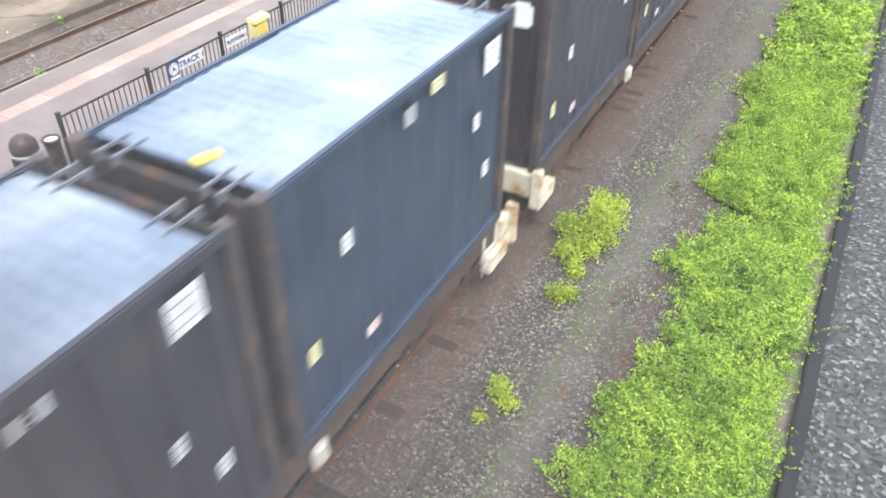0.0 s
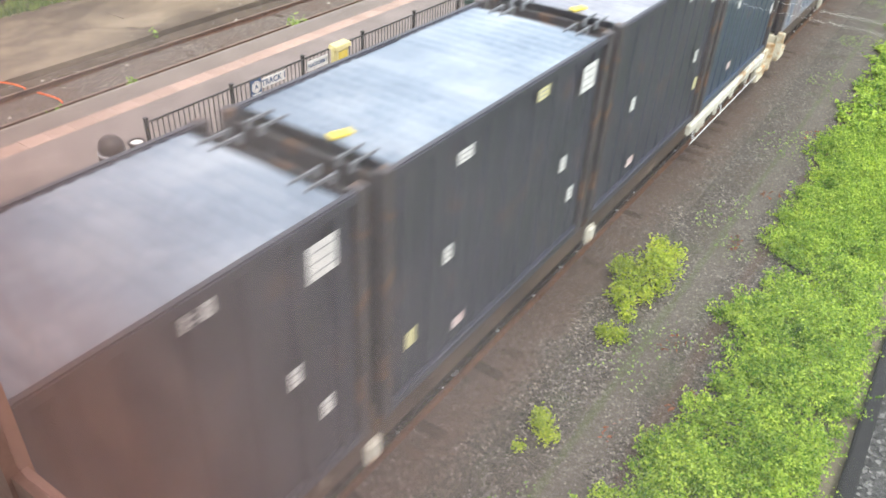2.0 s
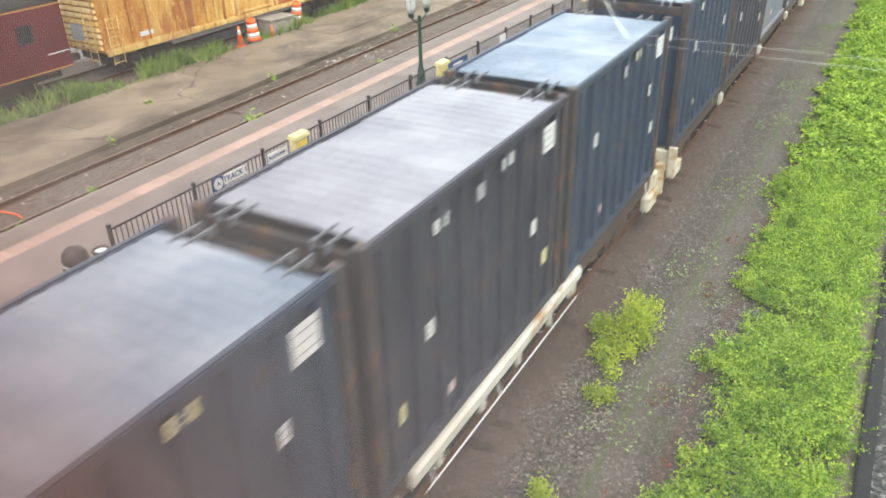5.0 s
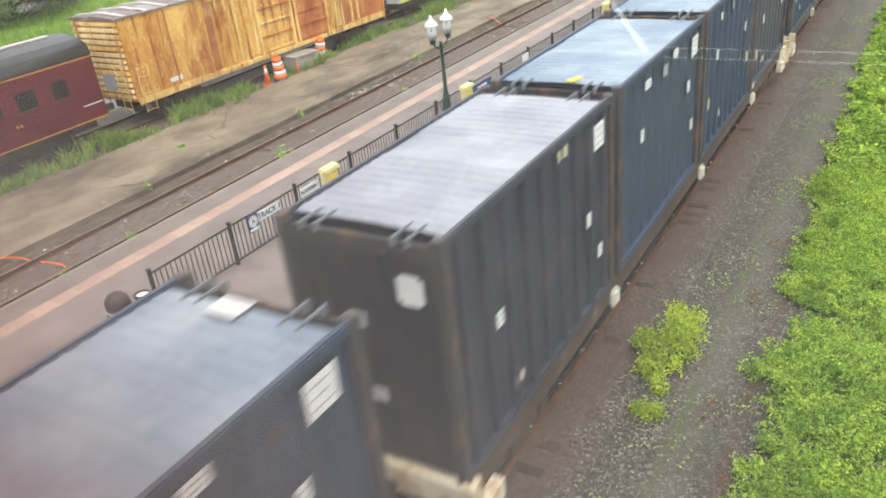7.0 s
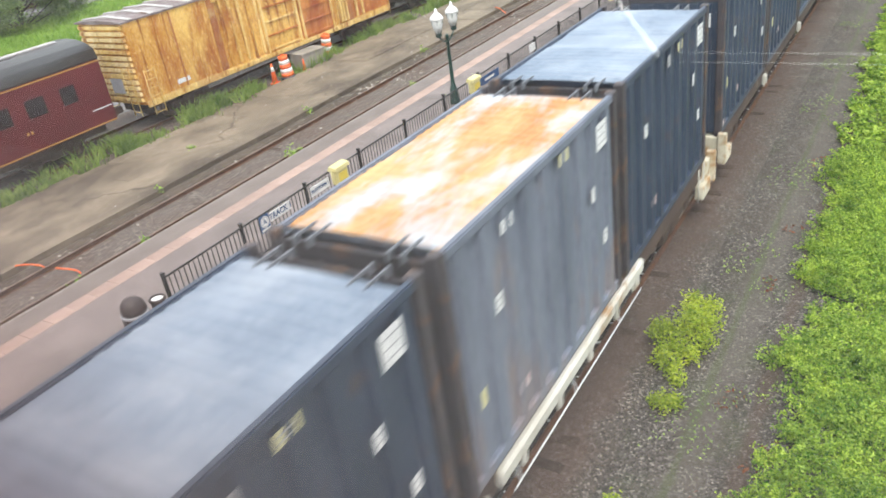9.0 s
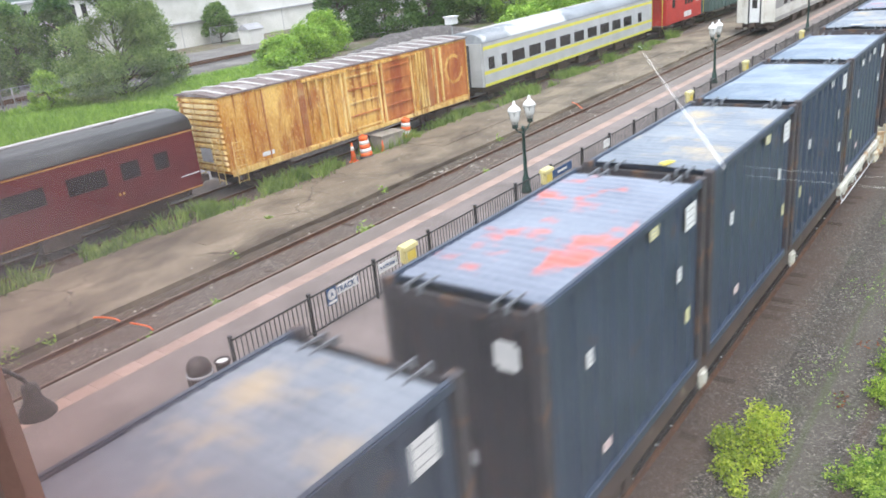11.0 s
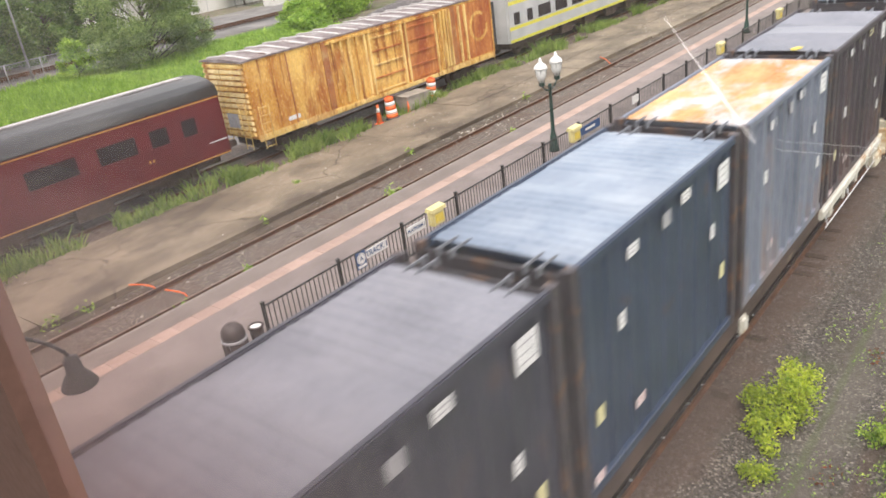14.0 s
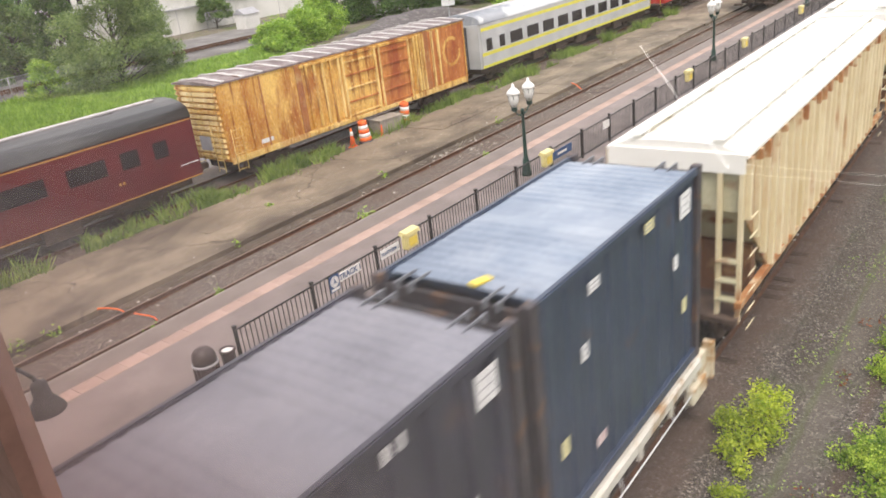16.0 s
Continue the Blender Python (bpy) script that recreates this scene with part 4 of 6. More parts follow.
def boxcar():
    """A rust-streaked plug-door boxcar; its own space has y along the car from the near end."""
    root = tagged(new("boxcar"), "rusted orange-yellow boxcar standing on the weedy siding", "boxcar")
    root.matrix_basis = pose(-27.55, 19.35, 0, 0, 0, -2.2)
    length, half, low, eave = 16.6, 1.42, 1.0, 4.18
    part("body", boxed(-half, 0.05, low, half, length - 0.05, eave), "boxcar_rust", root)
    bm = bmesh.new()
    extrude(bm, [(-half - 0.05, eave), (half + 0.05, eave), (half + 0.05, eave + 0.06), (0, eave + 0.16), (-half - 0.05, eave + 0.06)], -0.08, length + 0.08)
    part("roof", bm, "roof_sheet", root, "weathered galvanised roof")
    for k in range(17):
        y = 0.3 + k * 1.0
        bm = bmesh.new()
        for s in (-1, 1):
            v = [bm.verts.new(p) for p in ((s * (half + 0.05), y, eave + 0.07), (0, y, eave + 0.17), (0, y + 0.2, eave + 0.17), (s * (half + 0.05), y + 0.2, eave + 0.07),
                                           (s * (half + 0.05), y, eave + 0.11), (0, y, eave + 0.21), (0, y + 0.2, eave + 0.21), (s * (half + 0.05), y + 0.2, eave + 0.11))]
            for q in ((0, 1, 5, 4), (1, 2, 6, 5), (2, 3, 7, 6), (3, 0, 4, 7), (4, 5, 6, 7)):
                bm.faces.new([v[i] for i in q])
        part("roof_rib", bm, "roof_seam", root)
    for s in (1, -1):
        x = s * half
        for k, y in enumerate((0.1, 1.4, 2.2, 3.6, 4.35, 11.95, 13.2, 16.45)):
            w = 0.17 if k in (4, 6) else 0.025
            part("side_post", boxed(x - 0.02, y - w, low + 0.15, x + 0.05, y + w, eave - 0.06), "boxcar_dark" if k in (2, 4, 6) else "boxcar_rust", root)
        for y, m_ in [(4.72 + k * 0.5, "boxcar_yellow" if k % 3 else "boxcar_rust") for k in range(5)] + [(12.12 + k * 0.24, "boxcar_yellow") for k in range(4)] + [(13.6 + k * 0.5, "boxcar_yellow") for k in range(2)]:
            part("stake", boxed(x - 0.02, y, low + 0.22, x + s * 0.02 + 0.09 * s, y + 0.12, eave - 0.12), m_, root)
        bm = bmesh.new()
        for k in range(12):
            a0, a1 = [math.radians(50 + (k + j) * 26) for j in (0, 1)]
            ring = [bm.verts.new((x + s * 0.012, 15.3 + q * math.cos(a), 2.75 + q * math.sin(a))) for q, a in ((0.62, a0), (0.62, a1), (0.8, a1), (0.8, a0))]
            bm.faces.new(ring)
        part("faded_ring", bm, "boxcar_rust", root, "faded pale painted ring")
        part("far_panel", boxed(x - 0.006, 13.4, low + 0.2, x + 0.006, 16.4, eave - 0.1), "boxcar_door", root, "rust-orange end panel")
        part("door_track", boxed(x, 4.4, low - 0.06, x + 0.14, 12.1, low + 0.1), "boxcar_yellow", root)
        part("upper_track", boxed(x, 4.4, eave - 0.2, x + 0.12, 12.1, eave - 0.08), "boxcar_rust", root)
        part("side_sill", boxed(x - 0.03, 0.1, low - 0.12, x + 0.04, length - 0.1, low + 0.14), "boxcar_yellow", root)
        for y0 in (6.95, 9.45):
            door = part("door", boxed(x, y0, low + 0.1, x + 0.07, y0 + 2.35, eave - 0.22), "boxcar_rust" if y0 < 9 else "boxcar_door", root, "ochre plug door" if y0 < 9 else "rust-red plug door")
            for k in range(5):
                z = low + 0.2 + k * 0.62
                part("door_rib", boxed(x + 0.07, y0 + 0.08, z, x + 0.12, y0 + 2.27, z + 0.07), "boxcar_door" if y0 > 9 or k % 2 else "boxcar_yellow", door)
            for y in (y0 + 0.02, y0 + 2.2):
                part("lock_bar", boxed(x + 0.07, y, low + 0.05, x + 0.15, y + 0.1, eave - 0.18), "boxcar_yellow", door)
        for y in (0.25, 0.75):
            bm = bmesh.new()
            tube(bm, (x + 0.12 * s, y, 0.55), (x + 0.12 * s, y, 2.35), 0.022, n=6)
            part("ladder_rail", bm, "boxcar_yellow", root)
        for k in range(6):
            bm = bmesh.new()
            tube(bm, (x + 0.12 * s, 0.25, 0.62 + k * 0.33), (x + 0.12 * s, 0.75, 0.62 + k * 0.33), 0.016, n=6)
            part("rung", bm, "boxcar_yellow", root)
        part("reporting_mark", boxed(x + 0.004 * s, 1.75, low + 0.32, x + 0.008 * s, 2.4, low + 0.5), "label_white", root)
    for e, y in ((0, 0.0), (1, length)):
        d = 1 if e else -1
        for k in range(13):
            z = low + 0.15 + k * 0.235
            bm = bmesh.new()
            extrude(bm, [(-half + 0.06, z), (half - 0.06, z), (half - 0.12, z + 0.14), (-half + 0.12, z + 0.14)], y - 0.07, y + 0.07)
            part("end_corrugation", bm, "boxcar_cream" if k % 4 else "boxcar_yellow", root)
        part("end_door_plate", boxed(-0.3, y + d * 0.07 - 0.01, low + 0.45, 0.45, y + d * 0.07 + 0.01, low + 1.05), "label_grey", root)
        for x in (0.75, 1.2):
            bm = bmesh.new()
            tube(bm, (x, y + d * 0.16, 0.6), (x, y + d * 0.16, 2.6), 0.02, n=6)
            part("ladder_rail", bm, "boxcar_yellow", root)
        for k in range(6):
            bm = bmesh.new()
            tube(bm, (0.75, y + d * 0.16, 0.75 + k * 0.34), (1.2, y + d * 0.16, 0.75 + k * 0.34), 0.016, n=6)
            part("rung", bm, "boxcar_yellow", root)
        part("coupler", WAGON["coupler"], None, root).matrix_basis = pose(0, y + d * 0.2, 0, 0, 0, 0 if e else 180)
    part("underframe", boxed(-0.5, 0.3, 0.62, 0.5, length - 0.3, 1.0), "truck_metal", root)
    bogie(root, 2.4)
    bogie(root, length - 2.4)
    return root


boxcar()


def arch(half, low, eave, top, n=8):
    """The outline of a coach with a turtleback roof."""
    out = [(-half, low), (half, low), (half, eave)]
    for k in range(1, n):
        a = math.pi * k / n
        out.append((half * math.cos(a) ** 1 if abs(math.cos(a)) > 1e-6 else 0.0, eave + (top - eave) * math.sin(a) ** 0.75))
    out.append((-half, eave))
    return out


M["maroon"] = surface("maroon", (0.095, 0.008, 0.012), (0.135, 0.014, 0.017), 1.0, 0.4, bump=0.03)
M["coach_roof"] = surface("coach_roof", (0.014, 0.014, 0.015), (0.04, 0.04, 0.042), 0.8, 0.3, bump=0.03, spots=(0.09, 0.088, 0.085), spot_scale=0.7, spot_at=0.62, soft=0.14, spec=0.8, stretch=(1, 0.3, 1))
M["gold"] = surface("gold", (0.45, 0.23, 0.05), (0.56, 0.32, 0.08), 2, 0.5)
M["glass_dark"] = surface("glass_dark", (0.016, 0.014, 0.016), (0.034, 0.03, 0.032), 1.5, 0.2, spec=0.5)
M["silver"] = surface("silver", (0.42, 0.43, 0.44), (0.56, 0.57, 0.58), 1.2, 0.5, 0.15, bump=0.03)
M["stripe_yellow"] = surface("stripe_yellow", (0.62, 0.57, 0.05), (0.74, 0.69, 0.1), 2, 0.5)
M["silver_roof"] = surface("silver_roof", (0.2, 0.22, 0.25), (0.36, 0.38, 0.42), 0.5, 0.5, 0.1, bump=0.05, spots=(0.62, 0.64, 0.66), spot_scale=0.16, spot_at=0.57, soft=0.03)
M["caboose_red"] = surface("caboose_red", (0.4, 0.025, 0.02), (0.52, 0.05, 0.035), 1.2, 0.5, spots=(0.6, 0.45, 0.4), spot_scale=1.3, spot_at=0.7)
M["green_car"] = surface("green_car", (0.07, 0.11, 0.1), (0.12, 0.17, 0.15), 1.0, 0.6)
M["white_car"] = surface("white_car", (0.6, 0.58, 0.52), (0.76, 0.74, 0.69), 1.0, 0.55, spots=(0.42, 0.36, 0.27), spot_scale=0.8, spot_at=0.62)
M["grey_coach"] = surface("grey_coach", (0.3, 0.29, 0.28), (0.42, 0.4, 0.38), 1.0, 0.5, 0.1)


def coach(name, x, y0, length, low, eave, top, body_m, roof_m, label, windows, win_z, stripes, half=1.5, category="passenger car", door_end=False):
    root = tagged(new(name), label, category)
    root.matrix_basis = pose(x, y0, 0)
    bm = bmesh.new()
    box(bm, -half, 0.0, low, half, length, eave)
    bmesh.ops.bevel(bm, geom=[e for e in bm.edges if abs(e.verts[0].co.z - e.verts[1].co.z) > 1], offset=0.12, segments=3, affect="EDGES")
    part("body", bm, body_m, root)
    bm = bmesh.new()
    out = arch(half + 0.02, eave, eave + 0.03, top)
    extrude(bm, out, 0.06, length - 0.06, smooth=True)
    part("roof", bm, roof_m, root)
    for z0, z1, m in stripes:
        for s in (-1, 1):
            part("stripe", boxed(s * half - 0.006, 0.1, z0, s * half + 0.006, length - 0.1, z1), m, root)
    for yw, w in windows:
        for s in (-1, 1):
            wn_ = part("window", boxed(s * half - 0.012, yw, win_z[0], s * half + 0.012, yw + w, win_z[1]), "glass_dark", root)
            part("window_frame", boxed(s * half - 0.02, yw - 0.05, win_z[0] - 0.06, s * half + 0.02, yw + w + 0.05, win_z[0] - 0.005), body_m, wn_)
    part("ridge_strip", boxed(-0.16, 0.3, top - 0.02, 0.16, length - 0.6, top + 0.03), "roof_seam", root, "pale ridge strip")
    for y, d in ((0.0, -1), (length, 1)):
        part("diaphragm", boxed(-0.55, min(y, y + d * 0.25), low, 0.55, max(y, y + d * 0.25), eave - 0.1), "ink", root)
        part("coupler", WAGON["coupler"], None, root).matrix_basis = pose(0, y + d * 0.2, 0, 0, 0, 0 if d > 0 else 180)
    part("underframe", boxed(-1.1, 0.4, 0.55, 1.1, length - 0.4, low), "truck_metal", root)
    for k in range(5):
        yb = 6.2 + k * (length - 13) / 4
        part("equipment_box", boxed(0.6, yb, 0.35, 1.35, yb + 1.4, low - 0.02), "truck_metal", root)
    bogie(root, 2.6)
    bogie(root, length - 2.6)
    return root


red = coach("maroon_coach", -27.85, -7.6, 25.7, 0.9, 3.26, 3.98, "maroon", "coach_roof", "maroon passenger car with gold lines and black roof", [(23.7, 0.62), (22.3, 0.75), (20.2, 1.5), (17.6, 1.8), (14.6, 1.8), (11.6, 1.8), (8.6, 1.8), (5.6, 1.8)],
            (2.05, 2.68), [(3.17, 3.215, "gold"), (0.92, 0.965, "gold")])
for k in range(2):
    part("number_mark", boxed(1.505, 22.0 + k * 0.16, 1.55, 1.512, 22.09 + k * 0.16, 1.66), "gold", red)
part("grab_rail", boxed(1.5, 24.7, 1.5, 1.53, 25.55, 1.53), "label_white", red)
coach("silver_coach", -27.75, 38.5, 25.3, 0.95, 3.5, 4.1, "silver", "silver_roof", "silver passenger car with yellow stripes on the siding",
      [(0.6, 0.62), (2.05, 0.6)] + [(3.3 + k * 2.05, 1.45) for k in range(9)] + [(22.4, 0.7)], (1.93, 2.62), [(3.1, 3.3, "stripe_yellow"), (1.66, 1.86, "stripe_yellow"), (0.96, 1.12, "stripe_yellow")])
coach("white_railcar", -18.87, 67.0, 25.9, 0.95, 3.6, 4.25, "white_car", "silver_roof", "white and grey passenger car standing on the platform track",
      [(2.5 + k * 2.0, 1.1) for k in range(11)], (2.05, 2.75), [(1.0, 1.25, "grey_coach"), (1.95, 2.85, "grey_coach")])
coach("grey_railcar", -18.87, 93.6, 25.9, 0.95, 3.6, 4.25, "grey_coach", "silver_roof", "grey passenger car coupled behind the white one",
      [(2.5 + k * 2.0, 1.1) for k in range(11)], (2.05, 2.75), [(1.0, 1.25, "white_car")])


def railcar_front():
    """End door and marker lamps of the white car."""
    root = bpy.data.objects["white_railcar"]
    part("end_door", boxed(-0.38, -0.29, 1.0, 0.38, -0.25, 3.05), "label_white", root)
    part("door_window", boxed(-0.2, -0.3, 2.1, 0.2, -0.288, 2.75), "glass_dark", root)
    for s in (-1, 1):
        part("end_pillar", boxed(s * 0.62 - 0.1, -0.3, 0.9, s * 0.62 + 0.1, 0.0, 3.5), "white_car", root)
        part("end_step", boxed(s * 1.2 - 0.3, -0.25, 0.45, s * 1.2 + 0.3, 0.1, 0.6), "truck_metal", root)


railcar_front()


def caboose():
    root = tagged(new("caboose"), "red caboose with pale markings parked on the siding", "caboose")
    root.matrix_basis = pose(-27.3, 65.0, 0)
    part("body", boxed(-1.45, 0.9, 1.0, 1.45, 9.3, 3.7), "caboose_red", root)
    bm = bmesh.new()
    extrude(bm, arch(1.55, 3.7, 3.74, 4.0), 0.0, 10.2, smooth=True)
    part("roof", bm, "caboose_red", root)
    part("cupola", boxed(-1.1, 4.2, 3.9, 1.1, 6.2, 4.6), "caboose_red", root)
    for y, w in ((2.2, 0.6), (5.2, 0.5), (5.9, 0.5), (6.6, 0.5)):
        part("window", boxed(1.44, y, 2.3, 1.47, y + w, 3.0), "glass_dark", root)
    part("lettering_panel", boxed(1.45, 4.6, 3.2, 1.46, 7.0, 3.45), "label_white", root)
    part("emblem", boxed(1.45, 8.0, 2.3, 1.46, 8.7, 3.1), "label_white", root)
    part("lower_marking", boxed(1.45, 5.0, 1.25, 1.46, 6.8, 1.7), "label_white", root)
    for y in (0.1, 10.1):
        for x in (-1.4, -0.5, 0.5, 1.4):
            bm = bmesh.new()
            tube(bm, (x, y, 0.9), (x, y, 3.8), 0.025, n=6)
            part("end_rail", bm, "stripe_yellow", root)
        part("end_platform", boxed(-1.45, min(y, y + (0.8 if y < 5 else -0.8)), 0.9, 1.45, max(y, y + (0.8 if y < 5 else -0.8)), 1.0), "truck_metal", root)
    bogie(root, 2.4)
    bogie(root, 7.8)


caboose()


def green_hopper():
    root = tagged(new("gondola"), "dull green freight car behind the caboose", "rail car")
    root.matrix_basis = pose(-27.2, 76.2, 0)
    part("body", boxed(-1.5, 0, 1.0, 1.5, 15, 4.3), "green_car", root)
    for k in range(14):
        part("rib", boxed(1.5, 0.3 + k * 1.08, 1.0, 1.58, 0.42 + k * 1.08, 4.25), "green_car", root)
    part("roof", boxed(-1.55, -0.1, 4.3, 1.55, 15.1, 4.4), "roof_sheet", root)
    bogie(root, 2.2)
    bogie(root, 12.8)


green_hopper()

# ---- platform things ----
FENCE_X, TOP = -13.47, 1.25
POST = 2.42


def fence():
    root = tagged(new("fence"), "black steel picket fence along the platform", "fence")
    bm = bmesh.new()
    box(bm, -0.035, -0.035, 0.2, 0.035, 0.035, TOP + 0.07)
    box(bm, -0.045, -0.045, TOP + 0.07, 0.045, 0.045, TOP + 0.1)
    post = mesh("post", bm, "iron")
    picket = mesh("picket", boxed(-0.009, -0.009, 0.28, 0.009, 0.009, TOP - 0.02), "iron")
    rail = mesh("rail", boxed(-0.02, 0, -0.018, 0.02, POST, 0.018), "iron")
    rest = bmesh.new()
    for k in range(36):
        y = 9.04 + k * POST
        part("post", post, None, root).matrix_basis = pose(FENCE_X, y, 0)
        for z in (0.3, TOP - 0.02):
            part("rail", rail, None, root).matrix_basis = pose(FENCE_X, y, z)
        for i in range(1, 17):
            yy = y + i * POST / 17
            if k < 14:
                part("picket", picket, None, root).matrix_basis = pose(FENCE_X, yy, 0)
            else:
                box(rest, FENCE_X - 0.009, yy - 0.009, 0.28, FENCE_X + 0.009, yy + 0.009, TOP - 0.02)
    tagged(part("far_pickets", rest, "iron", root), kind="stuff")


fence()


def words(text, size, material, parent, m):
    cu = bpy.data.curves.new("lettering", "FONT")
    cu.body, cu.size, cu.extrude, cu.offset, cu.align_x, cu.align_y = text, size, 0.002, 0.004, "CENTER", "CENTER"
    ob = new("lettering", cu)
    dg = bpy.context.evaluated_depsgraph_get()
    me = bpy.data.meshes.new_from_object(ob.evaluated_get(dg))
    bpy.data.objects.remove(ob)
    me.materials.clear()
    me.materials.append(M[material])
    out = new("lettering", me)
    out.parent = parent
    out.matrix_basis = m
    return out


M["blue_paint"] = surface("blue_paint", (0.02, 0.06, 0.16), (0.03, 0.085, 0.22), 3, 0.45)
M["sign_white"] = surface("sign_white", (0.7, 0.7, 0.69), (0.82, 0.82, 0.8), 3, 0.5)


def sign(y, z, w, h, face, text, ink, label, size=0.14):
    """A flat sign on the fence, its face towards +x and the bridge."""
    root = tagged(new("sign"), label, "sign", "signs on the fence")
    x = FENCE_X + 0.03
    root.matrix_basis = pose(x, y, z, 90, 0, 90)
    bm = bmesh.new()
    box(bm, -w / 2, -h / 2, 0, w / 2, h / 2, 0.018)
    bmesh.ops.bevel(bm, geom=bm.edges[:], offset=0.006, segments=1, affect="EDGES")
    part("panel", bm, face, root)
    if text:
        words(text, size, ink, root, pose(0, 0, 0.021))
    return root


sign(12.79, 1.06, 0.78, 0.24, "sign_white", "TRACK 1", "blue_paint", "white sign reading TRACK 1 in blue letters", 0.21)
sign(14.4, 1.0, 0.8, 0.26, "sign_white", "PLATFORM 1", "blue_paint", "white sign reading PLATFORM 1 in blue letters", 0.13)
sign(24.3, 0.95, 1.5, 0.3, "blue_paint", "", "sign_white", "long blue station sign on the fence")
bars = bpy.data.objects["sign.002"]
part("lettering_bar", boxed(-0.35, -0.04, 0.018, 0.35, 0.04, 0.022), "sign_white", bars)
sign(28.05, 1.0, 0.55, 0.3, "sign_white", "", "blue_paint", "small white notice on the fence")


def access_sign():
    root = tagged(new("access_sign"), "dark blue board with a white round access symbol", "sign", "signs on the fence")
    root.matrix_basis = pose(FENCE_X + 0.03, 12.19, 1.0, 90, 0, 90)
    part("panel", boxed(-0.17, -0.22, 0, 0.17, 0.22, 0.018), "blue_paint", root)
    part("lower_plate", boxed(-0.15, -0.2, 0.018, 0.15, -0.13, 0.021), "sign_white", root)
    bm = bmesh.new()
    lathe(bm, [(0.15, 0.018), (0.15, 0.022)], 24, 0, 0.04)
    part("disc", bm, "sign_white", root)
    bm = bmesh.new()
    lathe(bm, [(0.13, 0.022), (0.13, 0.0235)], 24, 0, 0.04)
    part("ring", bm, "label_grey", root)
    bm = bmesh.new()
    lathe(bm, [(0.115, 0.0235), (0.115, 0.025)], 24, 0, 0.04)
    part("field", bm, "sign_white", root)
    words("A", 0.17, "blue_paint", root, pose(0, 0.04, 0.027))


access_sign()
M["yellow_plastic"] = surface("yellow_plastic", (0.64, 0.56, 0.24), (0.76, 0.69, 0.36), 3, 0.5, spots=(0.5, 0.42, 0.16), spot_scale=4, spot_at=0.62)


def yellow_box(y):
    """A yellow call point hung over the fence rail."""
    root = tagged(new("call_box"), "yellow cabinet with a cut-out handle hung on the fence", "cabinet", "yellow cabinets on the fence")
    root.matrix_basis = pose(FENCE_X + 0.14, y, 0)
    bm = bmesh.new()
    box(bm, -0.11, -0.27, 0.82, 0.11, 0.27, 1.26)
    bmesh.ops.bevel(bm, geom=bm.edges[:], offset=0.04, segments=2, affect="EDGES")
    part("body", bm, "yellow_plastic", root)
    bm = bmesh.new()
    extrude(bm, [(-0.16, 1.24), (0.15, 1.24), (0.13, 1.34), (-0.1, 1.37)], -0.3, 0.3)
    part("hood", bm, "yellow_plastic", root)
    part("panel", boxed(0.11, -0.17, 0.92, 0.125, 0.17, 1.16), "label_yellow", root)
    part("handle", boxed(-0.02, -0.34, 0.9, 0.04, -0.27, 1.3), "yellow_plastic", root)
    part("bracket", boxed(-0.12, -0.05, 0.85, -0.1, 0.05, 1.3), "iron", root)


for yy in (15.17, 23.0, 37.0, 45.9, 58.5):
    yellow_box(yy)

M["lamp_green"] = surface("lamp_green", (0.012, 0.035, 0.028), (0.025, 0.06, 0.048), 3, 0.4)
M["lamp_glass"] = surface("lamp_glass", (0.55, 0.57, 0.55), (0.72, 0.73, 0.7), 3, 0.2)
M["lamp_cap"] = surface("lamp_cap", (0.7, 0.7, 0.68), (0.85, 0.85, 0.83), 3, 0.4)


def street_lamp():
    root = tagged(new("street_lamp"), "dark green post lamp with two white-capped lanterns", "street lamp", "platform lamps")
    bm = bmesh.new()
    lathe(bm, [(0.2, 0.2), (0.2, 0.3), (0.15, 0.36), (0.13, 0.75), (0.09, 0.85), (0.075, 1.0), (0.055, 2.55), (0.075, 2.6), (0.05, 2.7)], 14)
    part("post", bm, "lamp_green", root)
    bm = bmesh.new()
    for s in (-1, 1):
        tube(bm, (0, 0, 2.45), (0, s * 0.28, 2.52), 0.03, n=8)
        tube(bm, (0, s * 0.28, 2.52), (0, s * 0.52, 2.72), 0.028, n=8)
    part("arm", bm, "lamp_green", root)
    for s in (-1, 1):
        lantern = bmesh.new()
        lathe(lantern, [(0.07, 2.7), (0.12, 2.76), (0.1, 2.84), (0.115, 2.86)], 12, 0, s * 0.52)
        la = part("lantern", lantern, "lamp_green", root)
        bm = bmesh.new()
        lathe(bm, [(0.1, 2.86), (0.17, 3.05), (0.215, 3.3), (0.2, 3.34)], 12, 0, s * 0.52)
        part("globe", bm, "lamp_glass", la, "frosted glass globe")
        bm = bmesh.new()
        for k in range(6):
            a = k * math.tau / 6
            tube(bm, (0.1 * math.cos(a), s * 0.52 + 0.1 * math.sin(a), 2.86), (0.222 * math.cos(a), s * 0.52 + 0.222 * math.sin(a), 3.32), 0.012, n=5)
        part("cage", bm, "lamp_green", la)
        bm = bmesh.new()
        lathe(bm, [(0.235, 3.32), (0.235, 3.36), (0.2, 3.44), (0.1, 3.53), (0.05, 3.57), (0.06, 3.62), (0.02, 3.7)], 14, 0, s * 0.52)
        part("cap", bm, "lamp_cap", la, "white domed cap")
    root.matrix_basis = pose(-14.53, 23.55, 0)
    for y in (45.2, 66.8):
        copy_thing(root, pose(-14.85, y, 0))


street_lamp()
M["bin_brown"] = surface("bin_brown", (0.035, 0.024, 0.022), (0.065, 0.045, 0.042), 3, 0.4)


